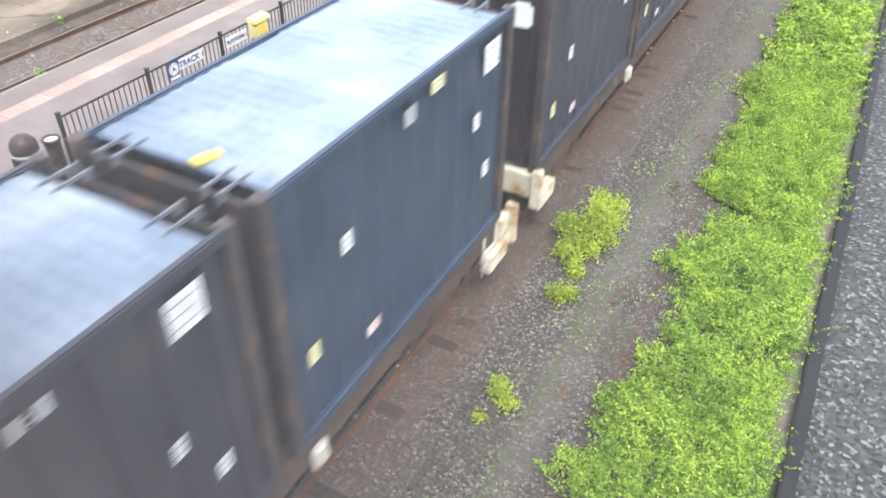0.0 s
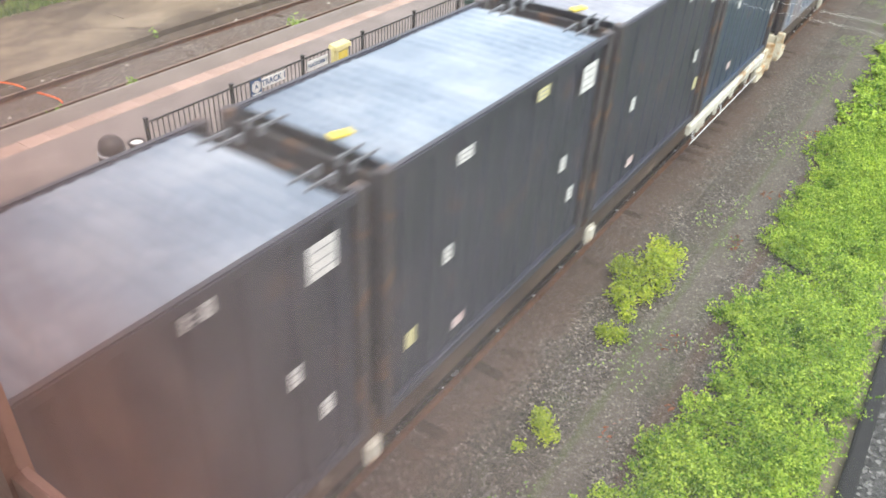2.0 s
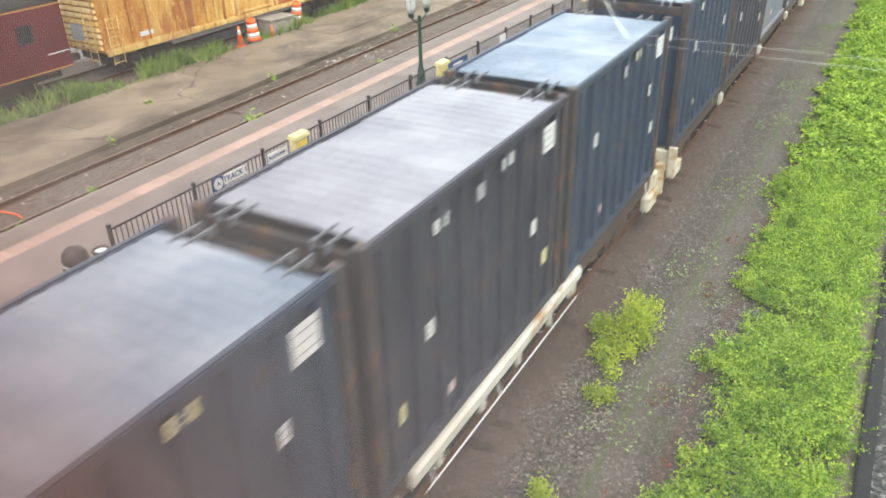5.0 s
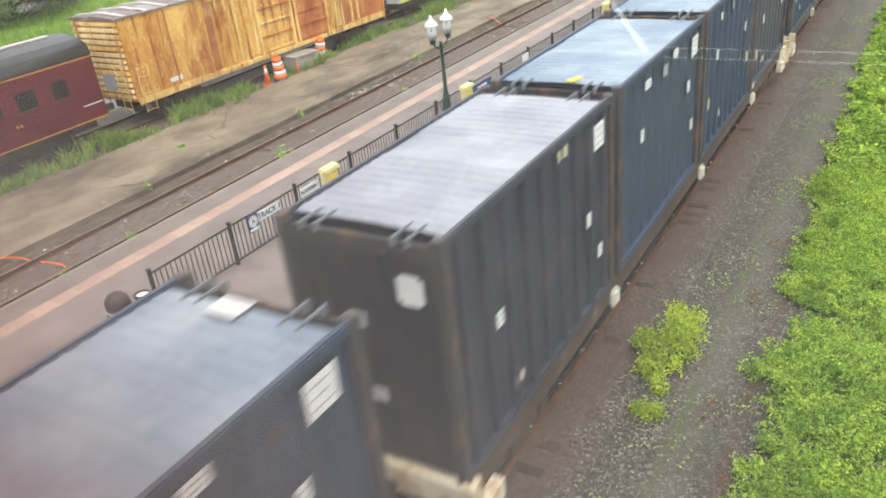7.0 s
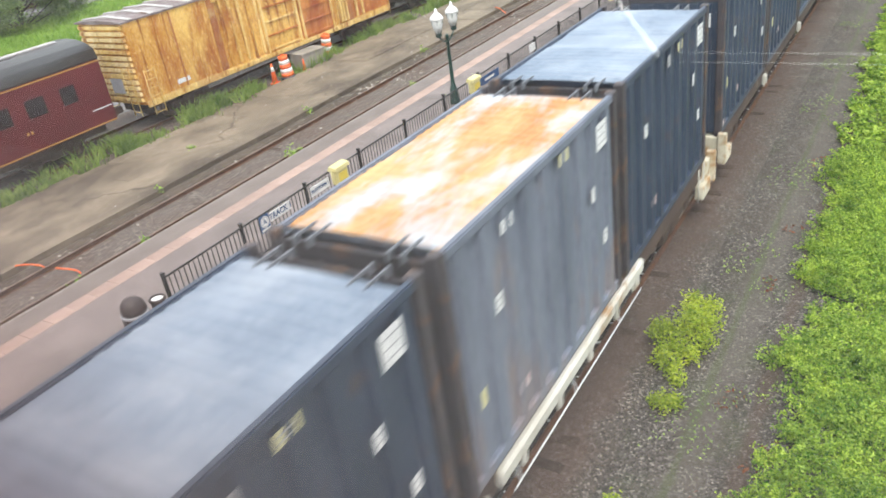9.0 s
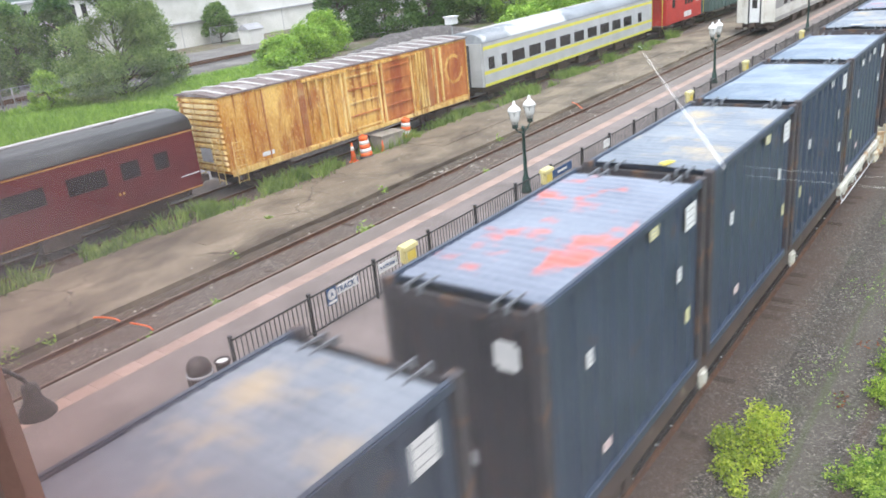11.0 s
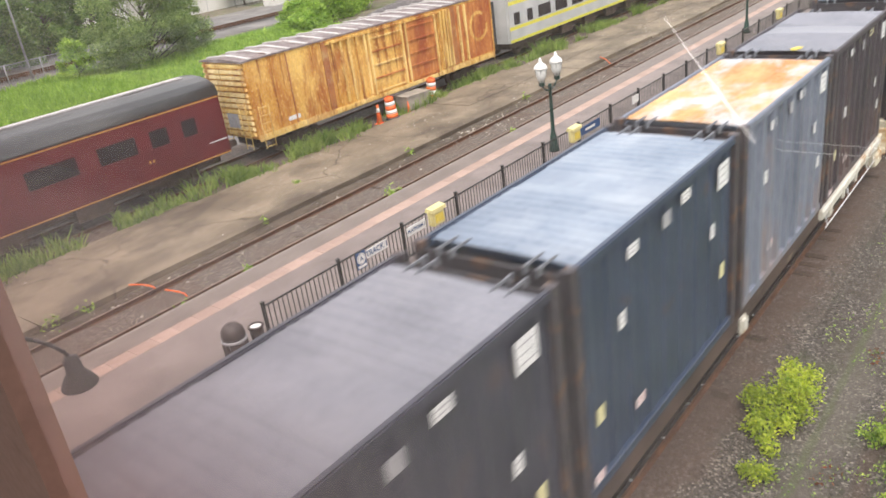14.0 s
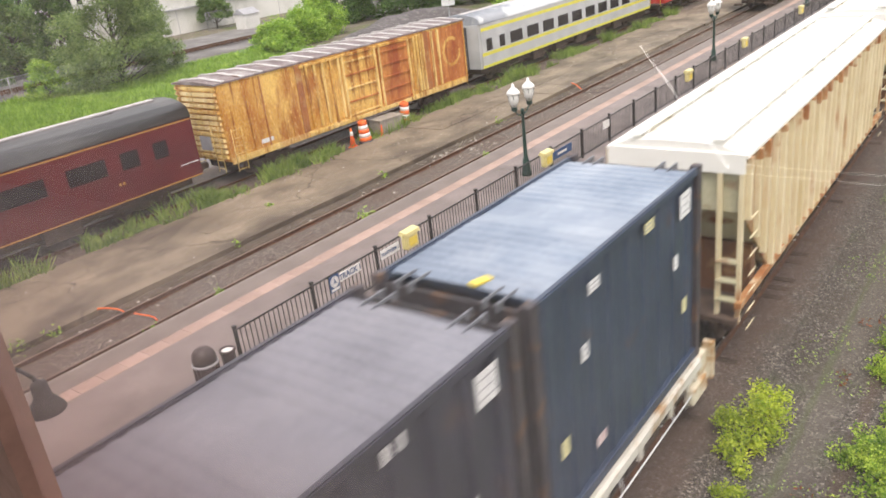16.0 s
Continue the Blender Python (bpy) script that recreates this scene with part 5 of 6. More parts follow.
def litter_bin():
    root = tagged(new("litter_bin"), "dark brown dome-topped litter bin on the platform", "bin")
    root.matrix_basis = pose(-13.62, 8.22, 0)
    bm = bmesh.new()
    lathe(bm, [(0.24, 0.2), (0.26, 0.24), (0.27, 0.78), (0.25, 0.8)], 18)
    part("barrel", bm, "bin_brown", root)
    for k in range(16):
        a = k * math.tau / 16
        bm = bmesh.new()
        box(bm, -0.025, -0.012, 0.24, 0.025, 0.012, 0.78)
        part("slat", bm, "bin_brown", root).matrix_basis = pose(0.275 * math.cos(a), 0.275 * math.sin(a), 0, 0, 0, math.degrees(a) + 90)
    bm = bmesh.new()
    lathe(bm, [(0.29, 0.78), (0.29, 0.83), (0.27, 0.84)], 20)
    part("rim", bm, "label_grey", root, "grey metal rim")
    bm = bmesh.new()
    lathe(bm, [(0.27, 0.84), (0.27, 0.95), (0.24, 1.06), (0.16, 1.15), (0.05, 1.19)], 20)
    part("dome", bm, "bin_brown", root)


litter_bin()


def ash_urn():
    root = tagged(new("ash_urn"), "small dark urn with an open sandy top", "urn")
    root.matrix_basis = pose(-13.5, 8.75, 0)
    bm = bmesh.new()
    lathe(bm, [(0.13, 0.2), (0.15, 0.24), (0.16, 0.82), (0.19, 0.86), (0.19, 0.9), (0.14, 0.9), (0.13, 0.86)], 18)
    part("body", bm, "bin_brown", root)
    bm = bmesh.new()
    lathe(bm, [(0.13, 0.85), (0.13, 0.872)], 16)
    part("sand", bm, "sign_white", root)


ash_urn()


def gooseneck_lamp():
    root = tagged(new("gooseneck_lamp"), "black gooseneck lamp with a flared metal shade", "lamp")
    root.matrix_basis = pose(-7.55, 2.6, 0)
    bm = bmesh.new()
    lathe(bm, [(0.1, 0.2), (0.09, 0.5), (0.06, 0.6), (0.05, 5.0)], 12, -1.15, -0.35)
    part("post", bm, "iron", root)
    for dx, dy in ((0.03, 0.08),):
        pts = [Vector((-1.15, -0.35, 4.95))]
        for k in range(9):
            a = math.pi * (1 - k / 8)
            f = (math.cos(a) + 1) / 2
            pts.append(Vector((-1.15 + (1.15 + dx) * f, -0.35 + (0.35 + dy) * f, 5.22 + 0.22 * math.sin(a))))
        bm = bmesh.new()
        for p, q in zip(pts, pts[1:]):
            tube(bm, p, q, 0.022, n=8)
        part("arm", bm, "iron", root)
        bm = bmesh.new()
        lathe(bm, [(0.185, 4.91), (0.188, 4.93), (0.15, 5.0), (0.1, 5.07), (0.088, 5.09), (0.082, 5.22), (0.07, 5.25), (0.02, 5.27)], 20, dx, dy)
        part("shade", bm, "iron", root)


gooseneck_lamp()

# ---- things on the apron ----
M["orange"] = surface("orange", (0.75, 0.12, 0.03), (0.86, 0.2, 0.05), 3, 0.55)


def cone(x, y, z, h, lean=0):
    root = tagged(new("traffic_cone"), "orange traffic cone with a white collar" if h > 0.6 else "small plain orange traffic cone", "traffic cone", "traffic cones")
    root.matrix_basis = pose(x, y, z, lean, 0, 20)
    bm = bmesh.new()
    box(bm, -0.2 * h, -0.2 * h, 0, 0.2 * h, 0.2 * h, 0.04)
    part("base", bm, "orange", root)
    bm = bmesh.new()
    lathe(bm, [(0.16 * h, 0.04), (0.04 * h, h)], 14)
    part("body", bm, "orange", root)
    if h > 0.6:
        bm = bmesh.new()
        lathe(bm, [(0.094 * h, 0.6 * h), (0.067 * h, 0.82 * h)], 14)
        part("collar", bm, "sign_white", root)


cone(-25.05, 25.45, 0.0, 0.9)
cone(-24.9, 27.4, 0.0, 0.55)


def barrel(x, y, lean):
    root = tagged(new("traffic_drum"), "orange and white striped traffic drum", "traffic drum", "traffic drums")
    root.matrix_basis = pose(x, y, 0.0, lean, -lean, 0)
    bm = bmesh.new()
    lathe(bm, [(0.34, 0), (0.34, 0.08), (0.3, 0.1)], 18)
    part("base", bm, "ink", root)
    for k in range(5):
        bm = bmesh.new()
        r = 0.29 - 0.018 * k
        lathe(bm, [(r, 0.08 + k * 0.19), (r - 0.004, 0.08 + (k + 1) * 0.19)], 18)
        part("band", bm, "orange" if k % 2 == 0 else "sign_white", root)
    bm = bmesh.new()
    tube(bm, (-0.1, 0, 1.02), (-0.1, 0, 1.1), 0.02, n=6)
    tube(bm, (0.1, 0, 1.02), (0.1, 0, 1.1), 0.02, n=6)
    tube(bm, (-0.1, 0, 1.1), (0.1, 0, 1.1), 0.02, n=6)
    part("handle", bm, "orange", root)


barrel(-24.98, 26.3, 3)
barrel(-25.45, 29.85, -3)
M["crate_grey"] = surface("crate_grey", (0.26, 0.23, 0.2), (0.4, 0.36, 0.31), 2, 0.8, bump=0.2)


def tool_box():
    root = tagged(new("concrete_block"), "weathered grey box resting beside the boxcar", "box")
    root.matrix_basis = pose(-25.35, 28.3, 0.02, 0, 0, -8)
    bm = bmesh.new()
    box(bm, -0.45, -0.75, 0, 0.45, 0.75, 0.62)
    bmesh.ops.bevel(bm, geom=bm.edges[:], offset=0.04, segments=2, affect="EDGES")
    part("body", bm, "crate_grey", root)
    part("lid", boxed(-0.48, -0.78, 0.63, 0.48, 0.78, 0.7), "crate_grey", root)


tool_box()


def hose(points, label):
    root = tagged(new("cable"), label, "cable", "orange cables")
    bm = bmesh.new()
    for p, q in zip(points, points[1:]):
        tube(bm, p, q, 0.026, n=6)
    part("sleeve", bm, "orange", root)


hose([(-20.42, 9.48, 0.1), (-20.22, 9.62, 0.09), (-20.0, 9.72, 0.08), (-19.75, 9.78, 0.06), (-19.56, 9.77, 0.05)], "orange cable lying across the rusty rail")
hose([(-19.18, 9.86, 0.03), (-18.9, 9.93, 0.02), (-18.62, 9.96, 0.03), (-18.35, 9.94, 0.05), (-18.1, 9.86, 0.07)], "orange cable between the rails")
hose([(-20.9, 39.3, 0.1), (-20.2, 38.6, 0.14), (-19.5, 37.8, 0.1)], "faded orange cable near the second lamp")


# ---- plants ----
def leafy(name, low, high, rough=0.55, glow_through=0.35):
    """Leaf colour that varies from leaf to leaf, with some light passing through."""
    m = bpy.data.materials.new(name)
    m.use_nodes = True
    n, l = m.node_tree.nodes, m.node_tree.links
    geo = n.new("ShaderNodeNewGeometry")
    ramp = n.new("ShaderNodeValToRGB")
    ramp.color_ramp.elements[0].color, ramp.color_ramp.elements[1].color = (*low, 1), (*high, 1)
    l.new(geo.outputs["Random Per Island"], ramp.inputs[0])
    co = n.new("ShaderNodeTexCoord")
    tex = n.new("ShaderNodeTexNoise")
    tex.inputs["Scale"].default_value, tex.inputs["Detail"].default_value = 1.6, 4
    l.new(co.outputs["Object"], tex.inputs["Vector"])
    hsv = n.new("ShaderNodeHueSaturation")
    mr = n.new("ShaderNodeMapRange")
    mr.inputs[1].default_value, mr.inputs[2].default_value = 0.3, 0.7
    mr.inputs[3].default_value, mr.inputs[4].default_value = 0.66, 1.3
    l.new(tex.outputs[0], mr.inputs[0])
    shift = n.new("ShaderNodeMapRange")
    shift.inputs[1].default_value, shift.inputs[2].default_value = 0.3, 0.7
    shift.inputs[3].default_value, shift.inputs[4].default_value = 0.515, 0.485
    l.new(tex.outputs[0], shift.inputs[0])
    l.new(shift.outputs[0], hsv.inputs["Hue"])
    l.new(mr.outputs[0], hsv.inputs["Value"])
    l.new(ramp.outputs[0], hsv.inputs["Color"])
    bsdf = n["Principled BSDF"]
    l.new(hsv.outputs[0], bsdf.inputs["Base Color"])
    bsdf.inputs["Roughness"].default_value = rough
    bsdf.inputs["Specular IOR Level"].default_value = 0.25
    tr = n.new("ShaderNodeBsdfTranslucent")
    l.new(hsv.outputs[0], tr.inputs[0])
    mix = n.new("ShaderNodeMixShader")
    mix.inputs[0].default_value = glow_through
    l.new(bsdf.outputs[0], mix.inputs[1])
    l.new(tr.outputs[0], mix.inputs[2])
    l.new(mix.outputs[0], n["Material Output"].inputs[0])
    return m


M["leaf_hedge"] = leafy("leaf_hedge", (0.08, 0.2, 0.014), (0.54, 0.69, 0.1))
M["leaf_sage"] = leafy("leaf_sage", (0.22, 0.33, 0.02), (0.56, 0.64, 0.07))
M["leaf_grass"] = leafy("leaf_grass", (0.15, 0.25, 0.05), (0.36, 0.47, 0.13))
M["leaf_tree"] = leafy("leaf_tree", (0.08, 0.16, 0.035), (0.25, 0.38, 0.11))
M["leaf_willow"] = leafy("leaf_willow", (0.12, 0.2, 0.05), (0.34, 0.45, 0.16))
M["leaf_dark"] = leafy("leaf_dark", (0.04, 0.095, 0.02), (0.14, 0.25, 0.06))
M["leaf_light"] = leafy("leaf_light", (0.17, 0.33, 0.035), (0.44, 0.62, 0.11))
M["leaf_bright"] = leafy("leaf_bright", (0.26, 0.46, 0.04), (0.6, 0.78, 0.15))
M["leaf_red"] = leafy("leaf_red", (0.14, 0.045, 0.025), (0.26, 0.11, 0.05))
M["bark"] = surface("bark", (0.06, 0.05, 0.04), (0.13, 0.11, 0.09), 4, 0.9, bump=0.5)
rng = np.random.default_rng(7)


def leaves(name, pts, size, material, flat=0.5, long=1.6):
    """A mesh of many small folded leaves at the given places."""
    n = len(pts)
    a = rng.normal(size=(n, 3))
    a[:, 2] *= flat
    a /= np.linalg.norm(a, axis=1, keepdims=True)
    b = np.cross(a, rng.normal(size=(n, 3)) * (1, 1, 0.3) + (0, 0, 1.2))
    b /= np.linalg.norm(b, axis=1, keepdims=True) + 1e-9
    s = (size * rng.uniform(0.6, 1.4, n))[:, None]
    pts = np.asarray(pts)
    quad = np.stack([pts - a * s * long * 0.5, pts + b * s * 0.42, pts + a * s * long * 0.5, pts - b * s * 0.42], 1).reshape(-1, 3)
    me = bpy.data.meshes.new(name)
    me.vertices.add(4 * n)
    me.vertices.foreach_set("co", quad.astype(np.float32).ravel())
    me.loops.add(4 * n)
    me.loops.foreach_set("vertex_index", np.arange(4 * n, dtype=np.int32))
    me.polygons.add(n)
    me.polygons.foreach_set("loop_start", np.arange(0, 4 * n, 4, dtype=np.int32))
    me.update(calc_edges=True)
    me.materials.append(M[material])
    return me


def blades(name, pts, height, material, lean=0.35, width=0.03):
    """Grass: thin tapering blades that lean about."""
    n = len(pts)
    pts = np.asarray(pts)
    h = (np.asarray(height) * rng.uniform(0.55, 1.2, n))[:, None]
    ang = rng.uniform(0, math.tau, n)
    side = np.stack([np.cos(ang), np.sin(ang), 0 * ang], 1) * width
    tip = pts + np.stack([rng.normal(0, lean, n), rng.normal(0, lean, n), np.ones(n)], 1) * h
    mid = pts + (tip - pts) * 0.55 + (0, 0, 0.05)
    quad = np.stack([pts - side, pts + side, mid + side * 0.7, tip, mid - side * 0.7], 1).reshape(-1, 3)
    me = bpy.data.meshes.new(name)
    me.vertices.add(5 * n)
    me.vertices.foreach_set("co", quad.astype(np.float32).ravel())
    me.loops.add(5 * n)
    me.loops.foreach_set("vertex_index", np.arange(5 * n, dtype=np.int32))
    me.polygons.add(n)
    me.polygons.foreach_set("loop_start", np.arange(0, 5 * n, 5, dtype=np.int32))
    me.update(calc_edges=True)
    me.materials.append(M[material])
    return me


def wave(x, y, f, s):
    """Cheap smooth noise on arrays."""
    return (np.sin(x * f + s) * np.cos(y * f * 1.13 - s * 2) + np.sin(x * f * 2.3 - y * f * 1.7 + s) * 0.5) / 1.5


def hedge():
    """A low bank of bright leafy plants along the gravel: many domed clumps with gaps between."""
    out = []
    for y0, y1, plants, per in ((4, 22, 30, 210), (22, 48, 18, 90), (48, 110, 10, 36)):
        n = int((y1 - y0) * 2.9 * plants)
        x, y = rng.uniform(-2.1, 0.72, n), rng.uniform(y0, y1, n)
        edge = -1.25 + 0.3 * wave(0 * y, y, 1.3, 1) + 0.2 * wave(0 * y, y, 4.1, 2) + rng.normal(0, 0.08, n)
        edge = edge - 0.2 * (y < 9.0) - 0.35 * np.clip((y - 14) / 5, 0, 1)
        ok = (x > edge) & (wave(x, y, 2.6, 4) + wave(x, y, 5.0, 1) * 0.6 > -1.2)
        x, y, edge = x[ok], y[ok], edge[ok]
        inside = np.clip((x - edge) / 0.5, 0.25, 1) * np.clip((0.9 - x) / 0.35, 0.4, 1)
        r = rng.uniform(0.13, 0.27, len(x)) * (0.7 + 0.3 * inside)
        h = (0.16 + 0.3 * rng.uniform(0, 1, len(x)) + 0.12 * wave(x, y, 2.2, 3)) * inside
        for cx, cy, ch, cr in zip(x, y, h, r):
            stems = 6
            lean = rng.normal(0, 0.5, (stems, 2)) * cr * 2.2
            tall = (ch + 0.16) * rng.uniform(0.5, 1.25, stems) * (0.85 + 0.35 * wave(cx, cy, 3.1, 5))
            k = rng.integers(0, stems, per)
            f = rng.uniform(0.15, 1.0, per) ** 0.7
            fat = 0.035 + 0.05 * (1 - f)
            v = np.stack([lean[k, 0] * f + rng.normal(0, 1, per) * fat, lean[k, 1] * f + rng.normal(0, 1, per) * fat, tall[k] * f + rng.normal(0, 0.015, per)], 1)
            out.append(v + (cx, cy, -0.2))
    pts = np.concatenate(out)
    pts[:, 2] = np.maximum(pts[:, 2], -0.2)
    near = pts[:, 1] < 22
    root = tagged(new("weed_bank", leaves("weed_bank", pts[near], 0.033, "leaf_hedge", 0.8)), "bright yellow-green bank of leafy weeds", "weeds", kind="stuff")
    tagged(new("far_weed_bank", leaves("far_weed_bank", pts[~near], 0.065, "leaf_hedge", 0.45)), "bright green weeds running on along the gravel", "weeds", kind="stuff")
    return root


hedge()


def bush(x, y, blobs, label, count, size=0.038):
    """A small open bush of sprays: stems and leaves in several lumps."""
    root = tagged(new("bush"), label, "bush", "bushes on the gravel")
    root.matrix_basis = pose(x, y, -0.18)
    bm = bmesh.new()
    pts = []
    total = sum(b[3] ** 2 for b in blobs)
    for bx, by, bz, r in blobs:
        n = int(count * r * r / total)
        v = rng.normal(size=(n, 3))
        v /= np.linalg.norm(v, axis=1, keepdims=True)
        v *= (rng.uniform(0.05, 1.15, n))[:, None] * r * (0.7 + 0.5 * np.abs(wave(v[:, 0] * 3, v[:, 1] * 3, 2.0, bx)))[:, None]
        v[:, 2] *= 0.85
        pts.append(v + (bx, by, bz))
        for k in range(7):
            q = v[k * 3] + (bx, by, bz)
            tube(bm, (bx * 0.5, by * 0.7, 0), q, 0.008, 0.003, 5)
    part("stems", bm, "bark", root)
    part("leaves", leaves("leaves", np.concatenate(pts), size, "leaf_sage", 0.6), None, root)


bush(-3.1, 11.9, [(-0.02, 0.3, 0.42, 0.4), (-0.42, 0.2, 0.34, 0.34), (0.25, 0.55, 0.45, 0.36), (-0.05, 0.85, 0.5, 0.32), (0.2, 1.15, 0.4, 0.26), (0.32, 0.15, 0.3, 0.28),
                  (-0.3, -0.45, 0.2, 0.26), (-0.05, -0.6, 0.14, 0.26), (0.08, -0.85, 0.08, 0.2), (-0.55, 0.3, 0.24, 0.24), (0.0, 0.4, 0.6, 0.24), (-0.2, -0.1, 0.22, 0.3), (0.12, -0.15, 0.2, 0.28), (-0.25, 1.5, 0.3, 0.2)], "open yellow-green bush growing in the gravel", 6500, 0.04)
bush(-3.02, 10.35, [(0, 0, 0.12, 0.25), (0.16, 0.1, 0.1, 0.2), (-0.2, 0.05, 0.08, 0.16)], "small round yellow-green bush in the gravel", 1100, 0.034)
bush(-3.0, 7.75, [(0, 0, 0.14, 0.24), (0.2, -0.12, 0.1, 0.2), (-0.1, 0.2, 0.1, 0.18), (-0.08, -0.5, 0.03, 0.15)], "sparse yellow-green seedling in the gravel", 1200, 0.034)


def ground_weeds():
    """Tiny plants scattered over the shoulder, some turned red."""
    n = 9000
    x, y = rng.uniform(-3.2, -1.0, n), rng.uniform(4, 45, n)
    keep = wave(x, y, 1.1, 8) + 0.5 * wave(x, y, 3.3, 2) > 0.45 - 0.2 * (np.abs(x + 2.4) < 0.3) - 0.2 * (x > -1.7)
    p = np.stack([x, y, np.full(n, -0.17) + rng.uniform(0, 0.06, n)], 1)[keep]
    tagged(new("shoulder_weeds", leaves("shoulder_weeds", p, 0.034, "leaf_grass", 0.3)), "thin green weeds scattered over the gravel", "weeds", kind="stuff")
    n = 1500
    x, y = rng.uniform(-2.3, -1.2, n), rng.uniform(6, 22, n)
    keep = wave(x, y, 1.7, 3) > 0.42
    p = np.stack([x, y, np.full(n, -0.17) + rng.uniform(0, 0.05, n)], 1)[keep]
    tagged(new("red_weeds", leaves("red_weeds", p, 0.05, "leaf_red", 0.3)), "dry reddish creeping plants on the gravel", "weeds", kind="stuff")


ground_weeds()


def small_weed(x, y, z, n, r):
    root = tagged(new("weed"), "small bright green weed on the yard ground", "weed", "weeds on the platform track")
    p = rng.normal(0, r * 0.5, (n, 3))
    p[:, 2] = np.abs(p[:, 2])
    root.matrix_basis = pose(x, y, z)
    part("leaves", leaves("leaves", p, 0.07, "leaf_light", 0.5), None, root)


small_weed(-17.98, 18.4, -0.08, 90, 0.3)
small_weed(-17.98, 11.85, -0.08, 50, 0.2)
small_weed(-17.9, 9.6, -0.08, 40, 0.18)
small_weed(-17.95, 26.0, -0.08, 40, 0.2)
for wx, wy, wn_, wr in ((-20.45, 7.2, 60, 0.3), (-20.4, 8.1, 40, 0.22), (-20.5, 14.6, 40, 0.2), (-20.55, 22.3, 50, 0.24), (-20.5, 31.0, 40, 0.22), (-22.4, 17.8, 30, 0.16)):
    small_weed(wx, wy, -0.05 if wx > -21 else 0.06, wn_, wr)


def yard_grass():
    """Tufts between the apron and the siding, thicker at the near end."""
    xs, ys = [], []
    for y in np.arange(2, 66, 0.55):
        dense = 1.0 if y < 24 else 0.75
        for _ in range(rng.poisson(2.4 * dense)):
            xs.append(-25.35 + rng.normal(0, 0.4) - (0.25 if y < 20 else 0))
            ys.append(y + rng.uniform(-0.3, 0.3))
    cx, cy = np.repeat(xs, 36), np.repeat(ys, 36)
    keep = wave(cx * 0, cy, 0.55, 3) + 0.4 * wave(cx * 0, cy, 1.9, 1) > -0.3
    n = len(cx)
    p = np.stack([cx + rng.normal(0, 0.16, n), cy + rng.normal(0, 0.2, n), np.full(n, -0.15)], 1)[keep]
    tall = 0.56 + 0.34 * wave(p[:, 0] * 0, p[:, 1], 0.9, 2)
    tagged(new("siding_grass", blades("siding_grass", p, tall, "leaf_grass", 0.4, 0.024)), "tall green grass tufts along the siding", "grass", kind="stuff")


yard_grass()


def meadow():
    n = 90000
    x, y = rng.uniform(-68, -47, n), rng.uniform(-10, 52, n)
    near = -48.5 - 0.14 * np.clip(y - 30, 0, 40) - 0.6 * wave(x * 0, y, 0.4, 1)
    far = -66 + 0.25 * np.clip(y - 28, 0, 40)
    keep = (x < near) & (x > far)
    p = np.stack([x, y, np.full(n, -0.4)], 1)[keep]
    tall = 0.75 + 0.3 * wave(p[:, 0], p[:, 1], 0.35, 2)
    tagged(new("meadow", blades("meadow", p, tall, "leaf_meadow", 0.35, 0.06)), "tall bright green grass beyond the siding", "grass", kind="stuff")
    strip("meadow_soil", -66.5, -48.5, -20, 55, -0.42, -0.36, "leaf_soil", "grass-covered ground", "ground", 0.05, 3)


M["leaf_meadow"] = leafy("leaf_meadow", (0.2, 0.36, 0.05), (0.42, 0.6, 0.13))
M["leaf_soil"] = surface("leaf_soil", (0.05, 0.11, 0.02), (0.11, 0.2, 0.04), 0.8, 0.9, bump=0.4)
M["road_grey"] = surface("road_grey", (0.15, 0.14, 0.135), (0.24, 0.225, 0.215), 0.4, 0.85, bump=0.3, bump_scale=20, spots=(0.1, 0.095, 0.09), spot_scale=0.3, spot_at=0.56, soft=0.12)
meadow()
strip("service_road", -48.3, -31.5, -40, 150, -0.42, -0.38, "road_grey", "grey gravel service road behind the siding", "road", 0.03, 4)
strip("far_yard", -86, -68, -60, 150, -0.42, -0.36, "road_grey", "grey gravel yard beside the distant track", "ground", 0.03, 4)


def tree(x, y, height, spread, material, count, leaf, label, seed, trunk=0.16, low=0.15):
    """A tapered trunk with limbs, and a ragged crown of leaf clumps."""
    rnd = random.Random(seed)
    root = tagged(new("tree"), label, "tree", "trees beyond the yard")
    root.matrix_basis = pose(x, y, -0.4)
    bm = bmesh.new()
    tube(bm, (0, 0, 0), (rnd.uniform(-0.3, 0.3), rnd.uniform(-0.3, 0.3), height * 0.75), trunk, trunk * 0.3, 8)
    clumps = []
    for k in range(64):
        f = rnd.uniform(low, 1.0)
        w = spread * (math.sin(math.pi * min(1, 0.3 + 0.66 * f)) ** 0.7) * rnd.uniform(0.15, 1.0) ** 0.6
        a = rnd.uniform(0, math.tau)
        c = Vector((w * math.cos(a), w * math.sin(a), height * f))
        clumps.append((c, spread * rnd.uniform(0.18, 0.4)))
        tube(bm, (0, 0, max(0.3, height * (f - 0.2))), c, trunk * 0.3, 0.02, 5)
    part("trunk", bm, "bark", root)
    pts = []
    for c, r in clumps:
        m_ = count // len(clumps)
        v = rng.normal(size=(m_, 3))
        v /= np.linalg.norm(v, axis=1, keepdims=True)
        v *= (rng.uniform(0.05, 1.2, m_) ** 0.6)[:, None] * r
        v[:, 2] *= 0.8
        pts.append(v + np.array(c))
    part("crown", leaves("crown", np.concatenate(pts), leaf, material, 0.6), None, root)


